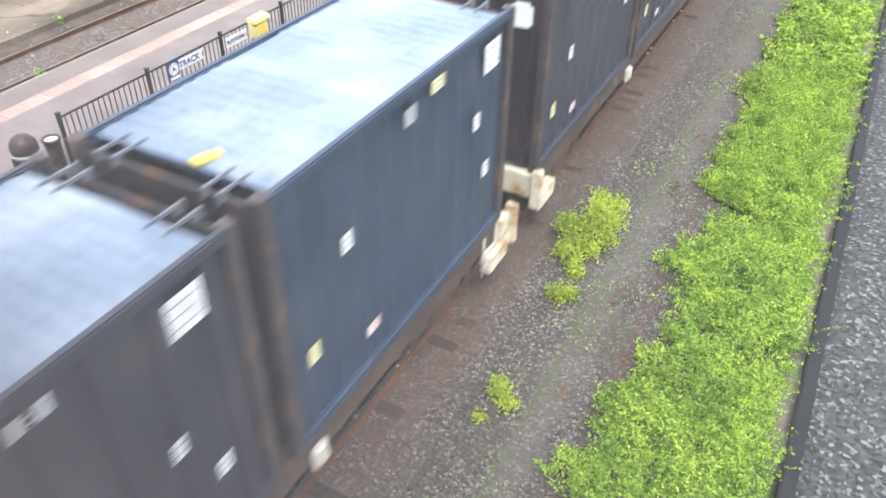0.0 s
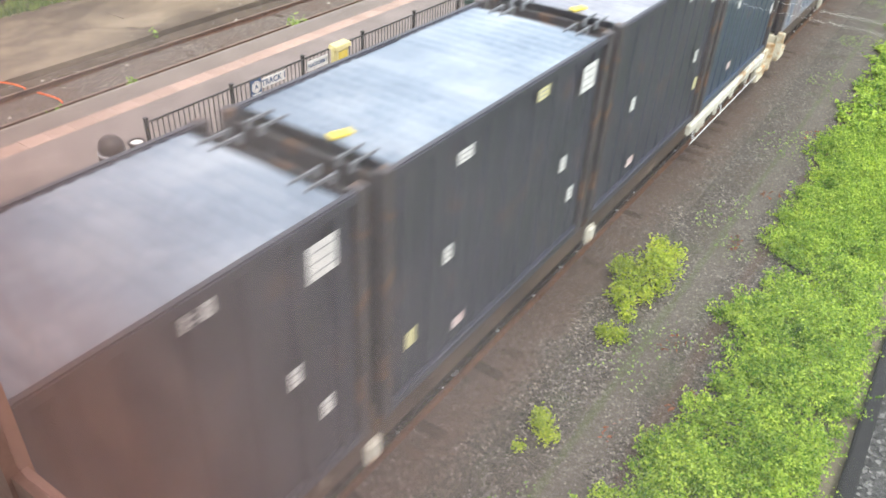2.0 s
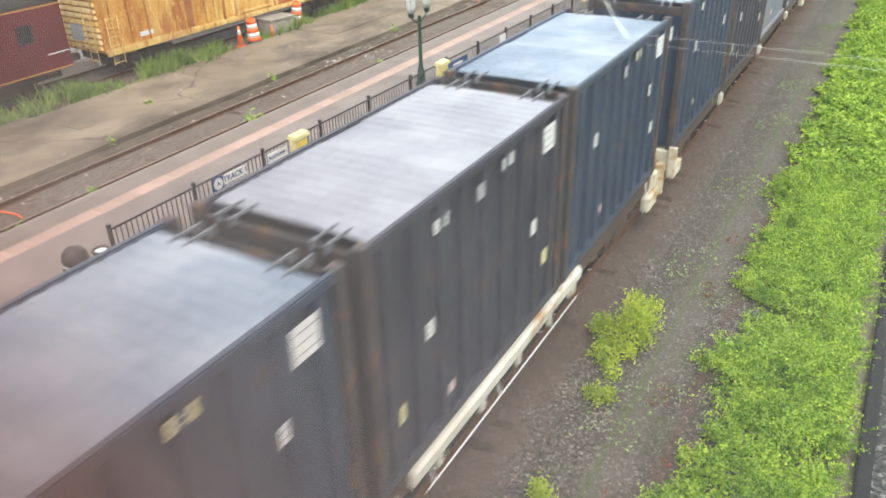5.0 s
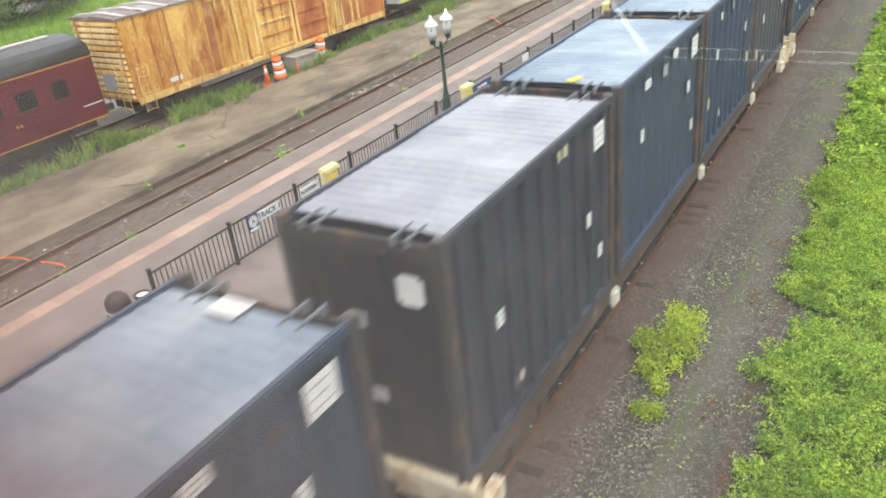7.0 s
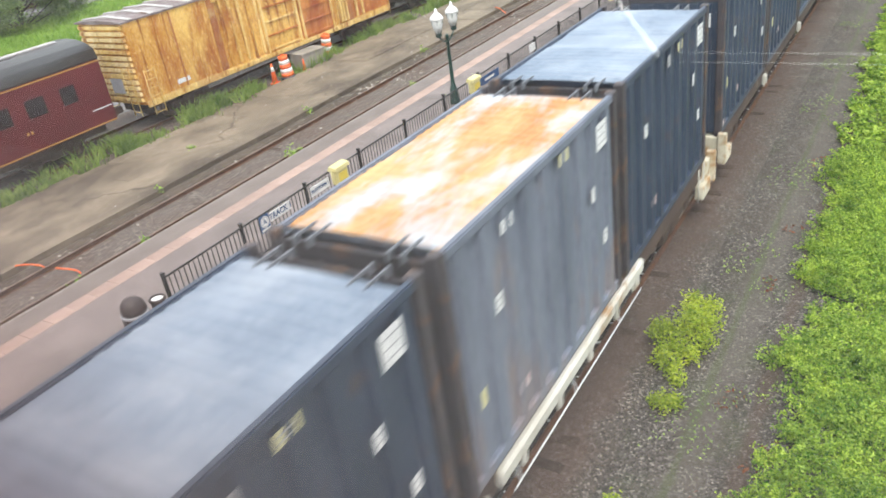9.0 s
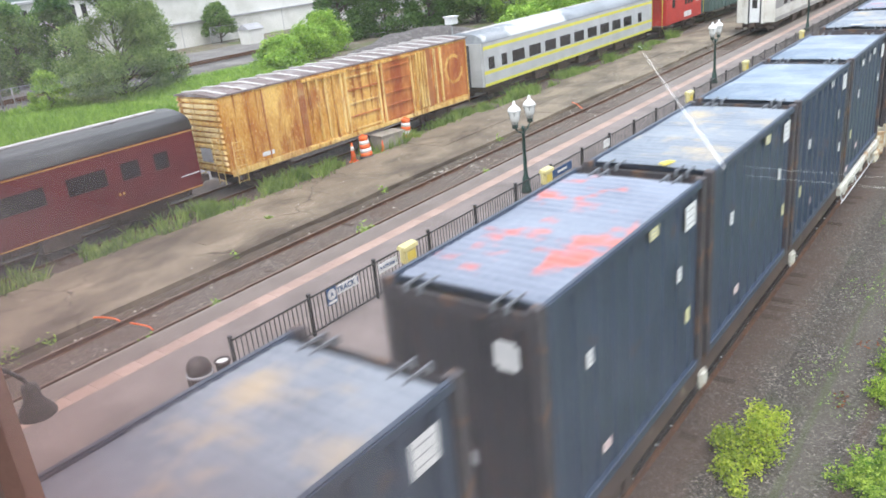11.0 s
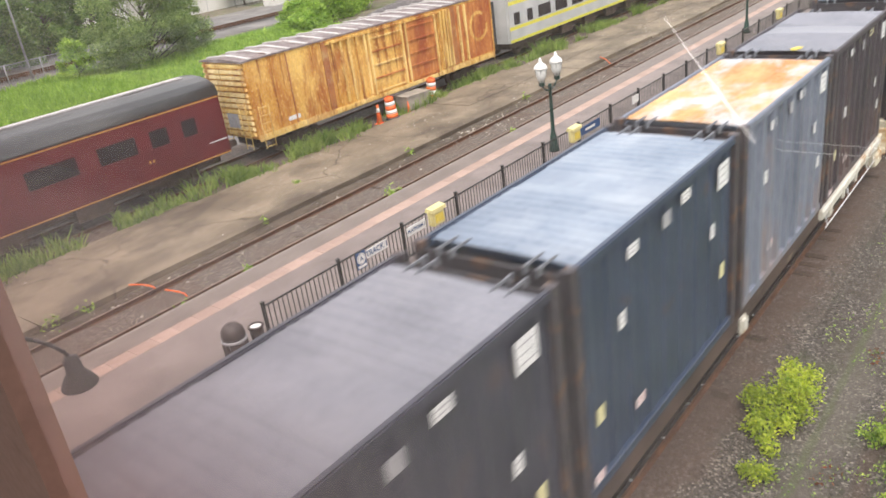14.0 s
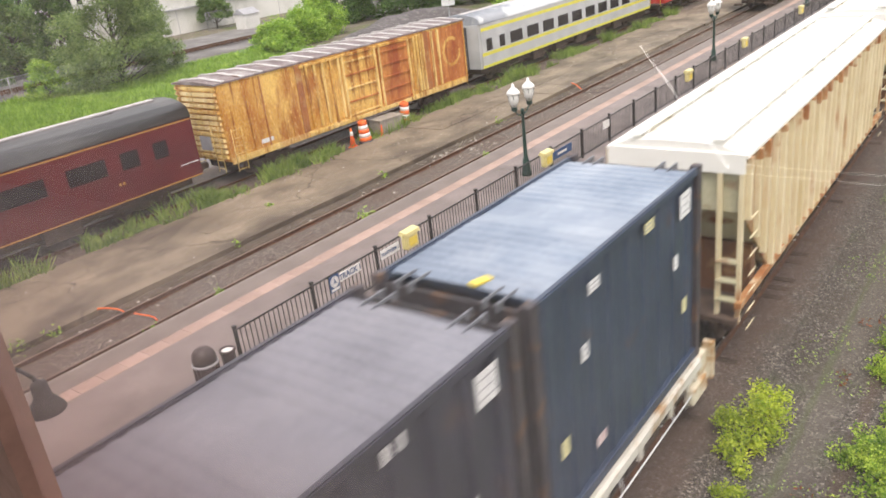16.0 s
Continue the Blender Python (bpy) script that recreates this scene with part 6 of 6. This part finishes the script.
tree(-60.5, 36.0, 11.0, 4.4, "leaf_willow", 90000, 0.11, "broad grey-green willow-like tree at the meadow's edge", 1, 0.2, 0.0)
tree(-62.0, 40.6, 6.8, 2.2, "leaf_willow", 20000, 0.11, "bushy young tree beside the willow", 2, 0.1, 0.0)
tree(-61.5, 30.0, 3.4, 1.5, "leaf_light", 7000, 0.11, "pale green shrub at the meadow's edge", 3, 0.06, 0.0)
for i, (tx, ty, th, ts, tm) in enumerate([(-80, 17, 13, 4.4, "leaf_dark"), (-78, 22.5, 12.5, 4.2, "leaf_dark"), (-79, 28, 13, 4.4, "leaf_dark"), (-82, 33, 11, 3.6, "leaf_tree"), (-77, 11, 13, 4.5, "leaf_dark"),
                                          (-79, 4, 12, 4.5, "leaf_dark"), (-84, 39, 8, 3.0, "leaf_tree"), (-88, 46, 8.5, 3.2, "leaf_dark"), (-90, 25, 13, 5, "leaf_dark"), (-92, 36, 10, 4.5, "leaf_dark")]):
    tree(tx, ty, th, ts, tm, 24000, 0.22, "tall dark green tree behind the wire fence", 10 + i, 0.22, 0.02)
for i, (tx, ty, th) in enumerate([(-39, 64, 3.4), (-38.5, 68, 4.2), (-38, 72, 4.4), (-37.5, 76, 4.8), (-37, 80, 5.2), (-36.5, 84, 5.6), (-36, 88.5, 6.0), (-35.5, 93, 6.4), (-35, 98, 6.6), (-34.5, 103, 7.0)]):
    tree(tx, ty, th, 2.9, "leaf_bright" if i > 2 else "leaf_light", 16000, 0.16, "bright green thicket close behind the silver coach", 90 + i, 0.08, 0.0)
tree(-92, 70.8, 5.2, 2.1, "leaf_tree", 9000, 0.2, "small round green tree before the white warehouse", 30, 0.12, 0.3)
for i, (tx, ty, th, ts, tm) in enumerate([(-60.5, 53, 2.6, 2.6, "leaf_light"), (-61, 57.5, 3.2, 2.8, "leaf_light"), (-63, 62, 3.8, 2.8, "leaf_light"), (-57, 50, 1.6, 1.8, "leaf_light")]):
    tree(tx, ty, th, ts, tm, 13000, 0.15, "low bright green shrub beside the gravel heap", 40 + i, 0.08, 0.0)
for i, (tx, ty, th, ts, tm) in enumerate([(-69, 71, 8.5, 3.6, "leaf_dark"), (-66, 76, 8.8, 3.8, "leaf_dark"), (-63, 81, 8.6, 3.8, "leaf_dark"), (-59, 86, 8.4, 3.8, "leaf_tree"), (-55, 88, 6.4, 3.6, "leaf_light"),
                                          (-50, 90, 7.0, 3.8, "leaf_light"), (-45.5, 92, 7.4, 3.8, "leaf_light"), (-41, 95, 7.8, 3.8, "leaf_light"), (-37, 99, 8.2, 3.8, "leaf_light"), (-33, 104, 8.2, 3.8, "leaf_light"),
                                          (-52, 102, 10, 4.2, "leaf_tree"), (-44, 108, 10, 4.2, "leaf_light"), (-36, 114, 10, 4.2, "leaf_light"), (-68, 92, 10, 4, "leaf_dark"), (-29, 118, 9, 4, "leaf_tree"), (-24, 126, 9, 4, "leaf_tree")]):
    tree(tx, ty, th, ts, tm, 18000, 0.2, "bright green tree behind the standing coaches" if tm == "leaf_light" else "dense dark green tree beyond the siding", 60 + i, 0.18, 0.0)

# ---- beyond the yard ----
M["warehouse_white"] = surface("warehouse_white", (0.66, 0.65, 0.62), (0.78, 0.77, 0.74), 0.3, 0.7, bump=0.05, spots=(0.55, 0.54, 0.5), spot_scale=0.2, spot_at=0.6, soft=0.1)


def warehouse():
    root = tagged(new("warehouse"), "long white windowless warehouse beyond the railway", "building")
    part("wall", boxed(-125, 60.5, -0.4, -94, 150, 2.8), "warehouse_white", root)
    part("upper_wall", boxed(-125, 60.3, 2.8, -94.4, 150, 6.6), "warehouse_white", root)
    part("ledge", boxed(-94.4, 60.3, 2.74, -93.7, 150, 2.92), "label_grey", root)
    part("roof", boxed(-125.3, 60, 6.6, -93.9, 150.3, 6.85), "label_white", root)
    for k in range(3):
        part("roof_unit", boxed(-101 - k * 2, 92 + k * 9, 6.85, -98 - k * 2, 95 + k * 9, 8.2), "label_grey", root)
    for k in range(9):
        part("panel_joint", boxed(-94.03, 66 + k * 9.2, -0.4, -93.98, 66.08 + k * 9.2, 2.74), "label_grey", root)
    for y in (104, 121):
        part("dock_door", boxed(-94.02, y, -0.3, -93.95, y + 3.2, 2.5), "label_grey", root)


warehouse()


def far_building():
    root = tagged(new("far_building"), "pale distant building with dark upright windows", "building")
    part("wall", boxed(-112, 46, -0.4, -97, 56, 7.4), "warehouse_white", root)
    part("roof", boxed(-112.3, 45.7, 7.4, -96.7, 56.3, 7.7), "label_grey", root)
    for k in range(6):
        part("window", boxed(-97.02, 46.8 + k * 1.5, 5.2, -96.95, 47.5 + k * 1.5, 6.8), "glass_dark", root)


far_building()


def shed():
    root = tagged(new("shed"), "small pale garden shed before the warehouse", "shed")
    root.matrix_basis = pose(-84, 69.6, -0.4)
    part("wall", boxed(-1, -1.2, 0, 1, 1.2, 1.9), "warehouse_white", root)
    bm = bmesh.new()
    extrude(bm, [(-1.15, 1.88), (1.15, 1.88), (0, 2.6)], -1.35, 1.35)
    part("roof", bm, "label_grey", root)


shed()
M["wire"] = surface("wire", (0.3, 0.31, 0.31), (0.42, 0.43, 0.43), 3, 0.5, 0.5)


def wire_fence(points, label, height=1.9, gap=0.22):
    root = tagged(new("wire_fence"), label, "fence", "wire fences")
    mesh_bm = bmesh.new()
    for p, q in zip(points, points[1:]):
        p, q = Vector((*p, -0.4)), Vector((*q, -0.4))
        n = max(1, int((q - p).length / 3))
        for k in range(n + 1):
            c = p.lerp(q, k / n)
            bm = bmesh.new()
            tube(bm, c, c + Vector((0, 0, height)), 0.05, n=6)
            part("post", bm, "wire", root)
        for k in range(int((q - p).length / gap)):
            c = p.lerp(q, k * gap / (q - p).length)
            tube(mesh_bm, c, c + Vector((0, 0, height - 0.05)), 0.012, n=4)
        for z in (0.1, height - 0.05):
            tube(mesh_bm, p + Vector((0, 0, z)), q + Vector((0, 0, z)), 0.03, n=5)
    part("wires", mesh_bm, "wire", root)


wire_fence([(-68.3, -5), (-67.6, 15), (-69.5, 40)], "grey wire fence before the dark trees")
wire_fence([(-90.8, 68.3), (-90.4, 73.2)], "short grey wire fence near the shed", 2.4)


def heap():
    """A long heap of dark gravel behind the boxcar."""
    bm = bmesh.new()
    n, k = 34, 12
    rows = []
    for i in range(n + 1):
        u = i / n
        row = []
        for j in range(k + 1):
            v = j / k * 2 - 1
            h = (1 - v * v) * math.sin(math.pi * u) ** 0.6 * (2.3 + 0.6 * noise.noise(Vector((u * 6, v * 2, 1))))
            row.append(bm.verts.new((-49.5 + v * 4.0 + 0.4 * noise.noise(Vector((u * 9, v * 3, 5))), 50 + u * 22, -0.42 + h)))
        rows.append(row)
    for a, b in zip(rows, rows[1:]):
        for j in range(k):
            bm.faces.new((a[j], a[j + 1], b[j + 1], b[j])).smooth = True
    tagged(new("gravel_heap", mesh("gravel_heap", bm, "heap_grey")), "long heap of dark grey gravel behind the boxcar", "gravel heap", kind="stuff")


M["heap_grey"] = gravel("heap_grey", (0.07, 0.06, 0.06), (0.2, 0.18, 0.175), 5)
heap()


def signal_box():
    root = tagged(new("signal_cabinet"), "white cabinet on a short mast near the heap", "cabinet")
    root.matrix_basis = pose(-43, 58.5, -0.4)
    bm = bmesh.new()
    tube(bm, (0, 0, 0), (0, 0, 3.0), 0.06, n=8)
    part("mast", bm, "wire", root)
    bm = bmesh.new()
    box(bm, -0.4, -0.45, 2.9, 0.4, 0.45, 3.5)
    box(bm, -0.5, -0.55, 3.5, 0.5, 0.55, 3.6)
    part("cabinet", bm, "label_white", root)


signal_box()


def utility_pole(x, y, h):
    root = tagged(new("utility_pole"), "slim pale pole beside the dark trees", "pole", "poles beside the far track")
    root.matrix_basis = pose(x, y, -0.4)
    bm = bmesh.new()
    tube(bm, (0, 0, 0), (0, 0, h), 0.1, 0.07, 10)
    part("shaft", bm, "wire", root)
    bm = bmesh.new()
    tube(bm, (-0.9, 0, h - 0.5), (0.9, 0, h - 0.5), 0.05, n=6)
    part("crossarm", bm, "wire", root)


utility_pole(-69.5, 24.5, 13)
utility_pole(-71, 30.5, 13)


def hills():
    """A low wooded rise on the skyline."""
    bm = bmesh.new()
    last = None
    for k in range(90):
        a = math.radians(-20 + k * 2.4)
        r = 420
        h = 20 + 12 * noise.noise(Vector((k * 0.13, 0, 0))) + 3 * noise.noise(Vector((k * 0.9, 2, 0)))
        x, y = -r * math.sin(a) * 1.0, r * math.cos(a)
        now = [bm.verts.new((x, y, -1)), bm.verts.new((x, y, h)), bm.verts.new((x * 1.25, y * 1.25, h * 1.3))]
        if last:
            bm.faces.new((last[0], now[0], now[1], last[1]))
            bm.faces.new((last[1], now[1], now[2], last[2]))
        last = now
    structure("backdrop", bm, "hill", "low wooded hills on the skyline", "hills")


M["hill"] = surface("hill", (0.11, 0.17, 0.15), (0.17, 0.24, 0.21), 0.08, 1.0, spots=(0.13, 0.19, 0.17), spot_scale=0.04)
hills()


# ---- platform strip of pink bricks ----
def brick_strip():
    base = part("strip_bed", boxed(-16.7, -40, -0.4, -16.2, 150, 0.19), "nosing", station)
    block = bmesh.new()
    box(block, -0.247, -0.301, 0.1, 0.247, 0.301, 0.203)
    bmesh.ops.bevel(block, geom=[e for e in block.edges if e.verts[0].co.z > 0.15 and e.verts[1].co.z > 0.15], offset=0.01, segments=1, affect="EDGES")
    data = mesh("paver", block, "pink_brick")
    rest = bmesh.new()
    for k in range(240):
        x, y = -16.45, 2.0 + k * 0.612
        if k < 120:
            part("paver", data, None, base).matrix_basis = pose(x, y, random.uniform(-0.003, 0.003))
        else:
            box(rest, x - 0.247, y - 0.301, 0.1, x + 0.247, y + 0.301, 0.203)
    tagged(part("far_pavers", rest, "pink_brick", base), kind="stuff")


brick_strip()


# ---- loose bits on the yard ----
def loose_stones():
    """Pale stones and rubble strewn along the platform track and the apron."""
    rnd = random.Random(12)
    bm = bmesh.new()
    for _ in range(620):
        x = rnd.choice((rnd.uniform(-20.4, -17.8), rnd.uniform(-24.6, -20.6), rnd.gauss(-20.5, 0.25), rnd.gauss(-20.0, 0.2)))
        y, r = rnd.choice((rnd.uniform(4, 62), rnd.uniform(4, 62), rnd.gauss(26.5, 1.0))), rnd.uniform(0.02, 0.06)
        z = 0.07 if x < -20.6 else -0.1
        c = [bm.verts.new((x + r * rnd.uniform(0.6, 1.3) * math.cos(a), y + r * rnd.uniform(0.6, 1.5) * math.sin(a), z - 0.02)) for a in (0.2, 1.5, 2.7, 4.0, 5.2)]
        top = bm.verts.new((x + rnd.uniform(-0.4, 0.4) * r, y + rnd.uniform(-0.4, 0.4) * r, z + r * rnd.uniform(0.3, 0.9)))
        for a, b in zip(c, c[1:] + c[:1]):
            bm.faces.new((a, b, top))
    tagged(new("loose_stones", mesh("loose_stones", bm, "pale_stone")), "pale stones strewn along the track and apron", "stones", kind="stuff")


M["pale_stone"] = surface("pale_stone", (0.28, 0.25, 0.21), (0.52, 0.48, 0.43), 3, 0.9, bump=0.2)
loose_stones()


# ---- the footbridge and its window ----
WALL_Y = 0.36
M["frame_brown"] = surface("frame_brown", (0.27, 0.16, 0.125), (0.36, 0.215, 0.17), 3, 0.5, bump=0.08, spots=(0.2, 0.12, 0.095), spot_scale=6, spot_at=0.66)
M["bridge_wall"] = surface("bridge_wall", (0.24, 0.14, 0.1), (0.33, 0.2, 0.15), 2, 0.7, bump=0.1)
M["bridge_floor"] = surface("bridge_floor", (0.2, 0.19, 0.18), (0.3, 0.28, 0.27), 1.5, 0.7)
M["gasket"] = surface("gasket", (0.006, 0.006, 0.006), (0.014, 0.013, 0.013), 6, 0.8)


def veiled_glass():
    """A window pane with veiling haze, and a brown floor reflection painted into its lower corner by the post."""
    m = bpy.data.materials.new("veiled_glass")
    m.use_nodes = True
    n, l = m.node_tree.nodes, m.node_tree.links
    n.remove(n["Principled BSDF"])
    clear = n.new("ShaderNodeBsdfTransparent")
    veil = n.new("ShaderNodeBsdfTranslucent")
    co = n.new("ShaderNodeTexCoord")
    sep = n.new("ShaderNodeSeparateXYZ")
    l.new(co.outputs["Object"], sep.inputs[0])
    dist = n.new("ShaderNodeVectorMath")
    dist.operation = "DISTANCE"
    dist.inputs[1].default_value = (-1.0, WALL_Y, 7.65)
    l.new(co.outputs["Object"], dist.inputs[0])
    near = n.new("ShaderNodeMapRange")
    near.interpolation_type = "SMOOTHSTEP"
    near.inputs[1].default_value, near.inputs[2].default_value = 1.5, 0.1
    near.inputs[3].default_value, near.inputs[4].default_value = 0.0, 1.0
    l.new(dist.outputs["Value"], near.inputs[0])
    tex = n.new("ShaderNodeTexNoise")
    tex.inputs["Scale"].default_value, tex.inputs["Detail"].default_value = 7, 5
    l.new(co.outputs["Object"], tex.inputs["Vector"])
    spread = n.new("ShaderNodeMapRange")
    spread.inputs[1].default_value, spread.inputs[2].default_value = 0.3, 0.7
    spread.inputs[3].default_value, spread.inputs[4].default_value = 0.8, 1.2
    l.new(tex.outputs[0], spread.inputs[0])
    amount = n.new("ShaderNodeMapRange")
    amount.inputs[3].default_value, amount.inputs[4].default_value = 0.032, 0.34
    l.new(near.outputs[0], amount.inputs[0])
    both = n.new("ShaderNodeMath")
    both.operation = "MULTIPLY"
    l.new(amount.outputs[0], both.inputs[0])
    l.new(spread.outputs[0], both.inputs[1])
    tint = n.new("ShaderNodeMix")
    tint.data_type = "RGBA"
    # Pale veiling glare overall, brown of the reflected floor towards the corner.
    tint.inputs[6].default_value, tint.inputs[7].default_value = (0.74, 0.72, 0.74, 1), (0.47, 0.23, 0.175, 1)
    l.new(near.outputs[0], tint.inputs[0])
    l.new(tint.outputs[2], veil.inputs[0])
    wide = n.new("ShaderNodeMapRange")
    wide.interpolation_type = "SMOOTHSTEP"
    wide.inputs[1].default_value, wide.inputs[2].default_value = 1.5, 0.2
    l.new(dist.outputs["Value"], wide.inputs[0])
    stain_or_haze = n.new("ShaderNodeMix")
    stain_or_haze.data_type = "RGBA"
    # The see-through part is reddened too, to carry the painted reflection.
    stain_or_haze.inputs[6].default_value, stain_or_haze.inputs[7].default_value = (1, 1, 1, 1), (0.9, 0.69, 0.65, 1)
    l.new(wide.outputs[0], stain_or_haze.inputs[0])
    l.new(stain_or_haze.outputs[2], clear.inputs[0])
    film = n.new("ShaderNodeMixShader")
    l.new(both.outputs[0], film.inputs[0])
    l.new(clear.outputs[0], film.inputs[1])
    l.new(veil.outputs[0], film.inputs[2])
    shine = n.new("ShaderNodeBsdfGlossy")
    shine.inputs["Roughness"].default_value = 0.01
    fres = n.new("ShaderNodeFresnel")
    fres.inputs[0].default_value = 1.45
    mix = n.new("ShaderNodeMixShader")
    l.new(fres.outputs[0], mix.inputs[0])
    l.new(film.outputs[0], mix.inputs[1])
    l.new(shine.outputs[0], mix.inputs[2])
    l.new(mix.outputs[0], n["Material Output"].inputs[0])
    return m


M["veiled_glass"] = veiled_glass()


def footbridge():
    """An enclosed walkway over the tracks; the camera looks out of its window."""
    y0, y1, x0, x1 = WALL_Y, WALL_Y + 0.14, -11.0, 9.0
    bm = bmesh.new()
    box(bm, x0, y0 + 0.01, 6.6, -1.76, y0 + 0.05, 10.2)
    box(bm, 3.2, y0 + 0.01, 6.6, x1, y1, 10.2)
    box(bm, -1.76, y0 + 0.012, 6.6, 3.2, y0 + 0.05, 7.1)
    box(bm, -1.76, y0 + 0.012, 9.8, 3.2, y1, 10.2)
    structure("wall_north", bm, "gasket", "dark footbridge wall round the window", "wall")
    bm = bmesh.new()
    box(bm, x0, -2.6, 6.6, x1, -2.46, 8.0)
    box(bm, x0, -2.6, 9.6, x1, -2.46, 10.2)
    structure("wall_south", bm, "bridge_wall", "brown footbridge wall below a long open window", "wall")
    structure("wall_east", boxed(x1, -2.46, 6.6, x1 + 0.14, y0, 10.2), "bridge_wall", "brown end wall of the walkway", "wall")
    structure("wall_west", boxed(x0 - 0.14, -2.46, 6.6, x0, y0, 10.2), "bridge_wall", "brown end wall of the walkway", "wall")
    structure("floor", boxed(x0, -2.46, 6.9, x1, y0, 7.1), "bridge_floor", "grey walkway floor of the footbridge", "floor")
    structure("ceiling", boxed(x0, -2.46, 10.2, x1, y1, 10.32), "label_white", "plain white walkway ceiling", "ceiling")
    win = tagged(new("window_1"), "window with painted-in haze and brown painted posts", "window", kind="structure")
    part("post", boxed(-1.75, y0 - 0.0, 7.1, -1.32, y0 + 0.06, 9.8), "frame_brown", win, "brown painted window post")
    part("post", boxed(2.9, y0 - 0.03, 7.1, 3.2, y0 + 0.06, 9.8), "frame_brown", win)
    part("sill", boxed(-1.32, y0 + 0.01, 7.14, 2.9, y0 + 0.05, 7.34), "frame_brown", win)
    part("head", boxed(-1.32, y0 + 0.01, 9.6, 2.9, y0 + 0.05, 9.8), "frame_brown", win)
    sheet = bpy.data.meshes.new("pane")
    sheet.from_pydata([(-1.32, y0 + 0.03, 7.34), (2.9, y0 + 0.03, 7.34), (2.9, y0 + 0.03, 9.6), (-1.32, y0 + 0.03, 9.6)], [], [(0, 1, 2, 3)])
    sheet.materials.append(M["veiled_glass"])
    pane = part("pane", sheet, None, win, "window glass with haze and a brown reflection painted in")
    pane.visible_shadow = False


footbridge()


def tube_lamp():
    """Slim glowing bars added on the walkway's far wall, the main one aslant, that show as streaks in the pane."""
    root = tagged(new("tube_lamp"), "unseen slim glowing bars added to put streaks in the pane", "lamp")
    a, b = Vector((-1.37, -2.43, 8.4)), Vector((-0.98, -2.43, 7.88))
    bm = bmesh.new()
    tube(bm, a, b, 0.005, 0.011, 10)
    part("tube", bm, M["streak_glow"], root)
    for p, q in ((a, a - (b - a) * 0.06), (b, b + (b - a) * 0.06)):
        bm = bmesh.new()
        tube(bm, p, q, 0.018, n=10)
        part("end_cap", bm, "label_grey", root)
    # Two added level bars that glow only for the pale lines in the pane.
    for z in (7.9, 7.862):
        bm = bmesh.new()
        tube(bm, (-0.9, -2.42, z), (0.5, -2.42, z), 0.005, n=8)
        part("lower_tube", bm, M["streak_glow_dim"], root)
    bm = bmesh.new()
    tube(bm, a + Vector((0, -0.03, 0)), b + Vector((0, -0.03, 0)), 0.02, n=6)
    part("batten", bm, "label_white", root)


# Glow of the added streak bars, no known fitting.
M["streak_glow"] = glow("streak_glow", (1.0, 0.98, 0.94), 4.5)
M["streak_glow_dim"] = glow("streak_glow_dim", (1.0, 0.98, 0.94), 1.6)
tube_lamp()


def motions():
    for thing, (x, y, z) in moving:
        walk(thing, [(0.0, pose(x, y, z)), (8.0, pose(x, y - SPEED * 8.0, z)), (16.0, pose(x, y - SPEED * 16.0, z))])


motions()
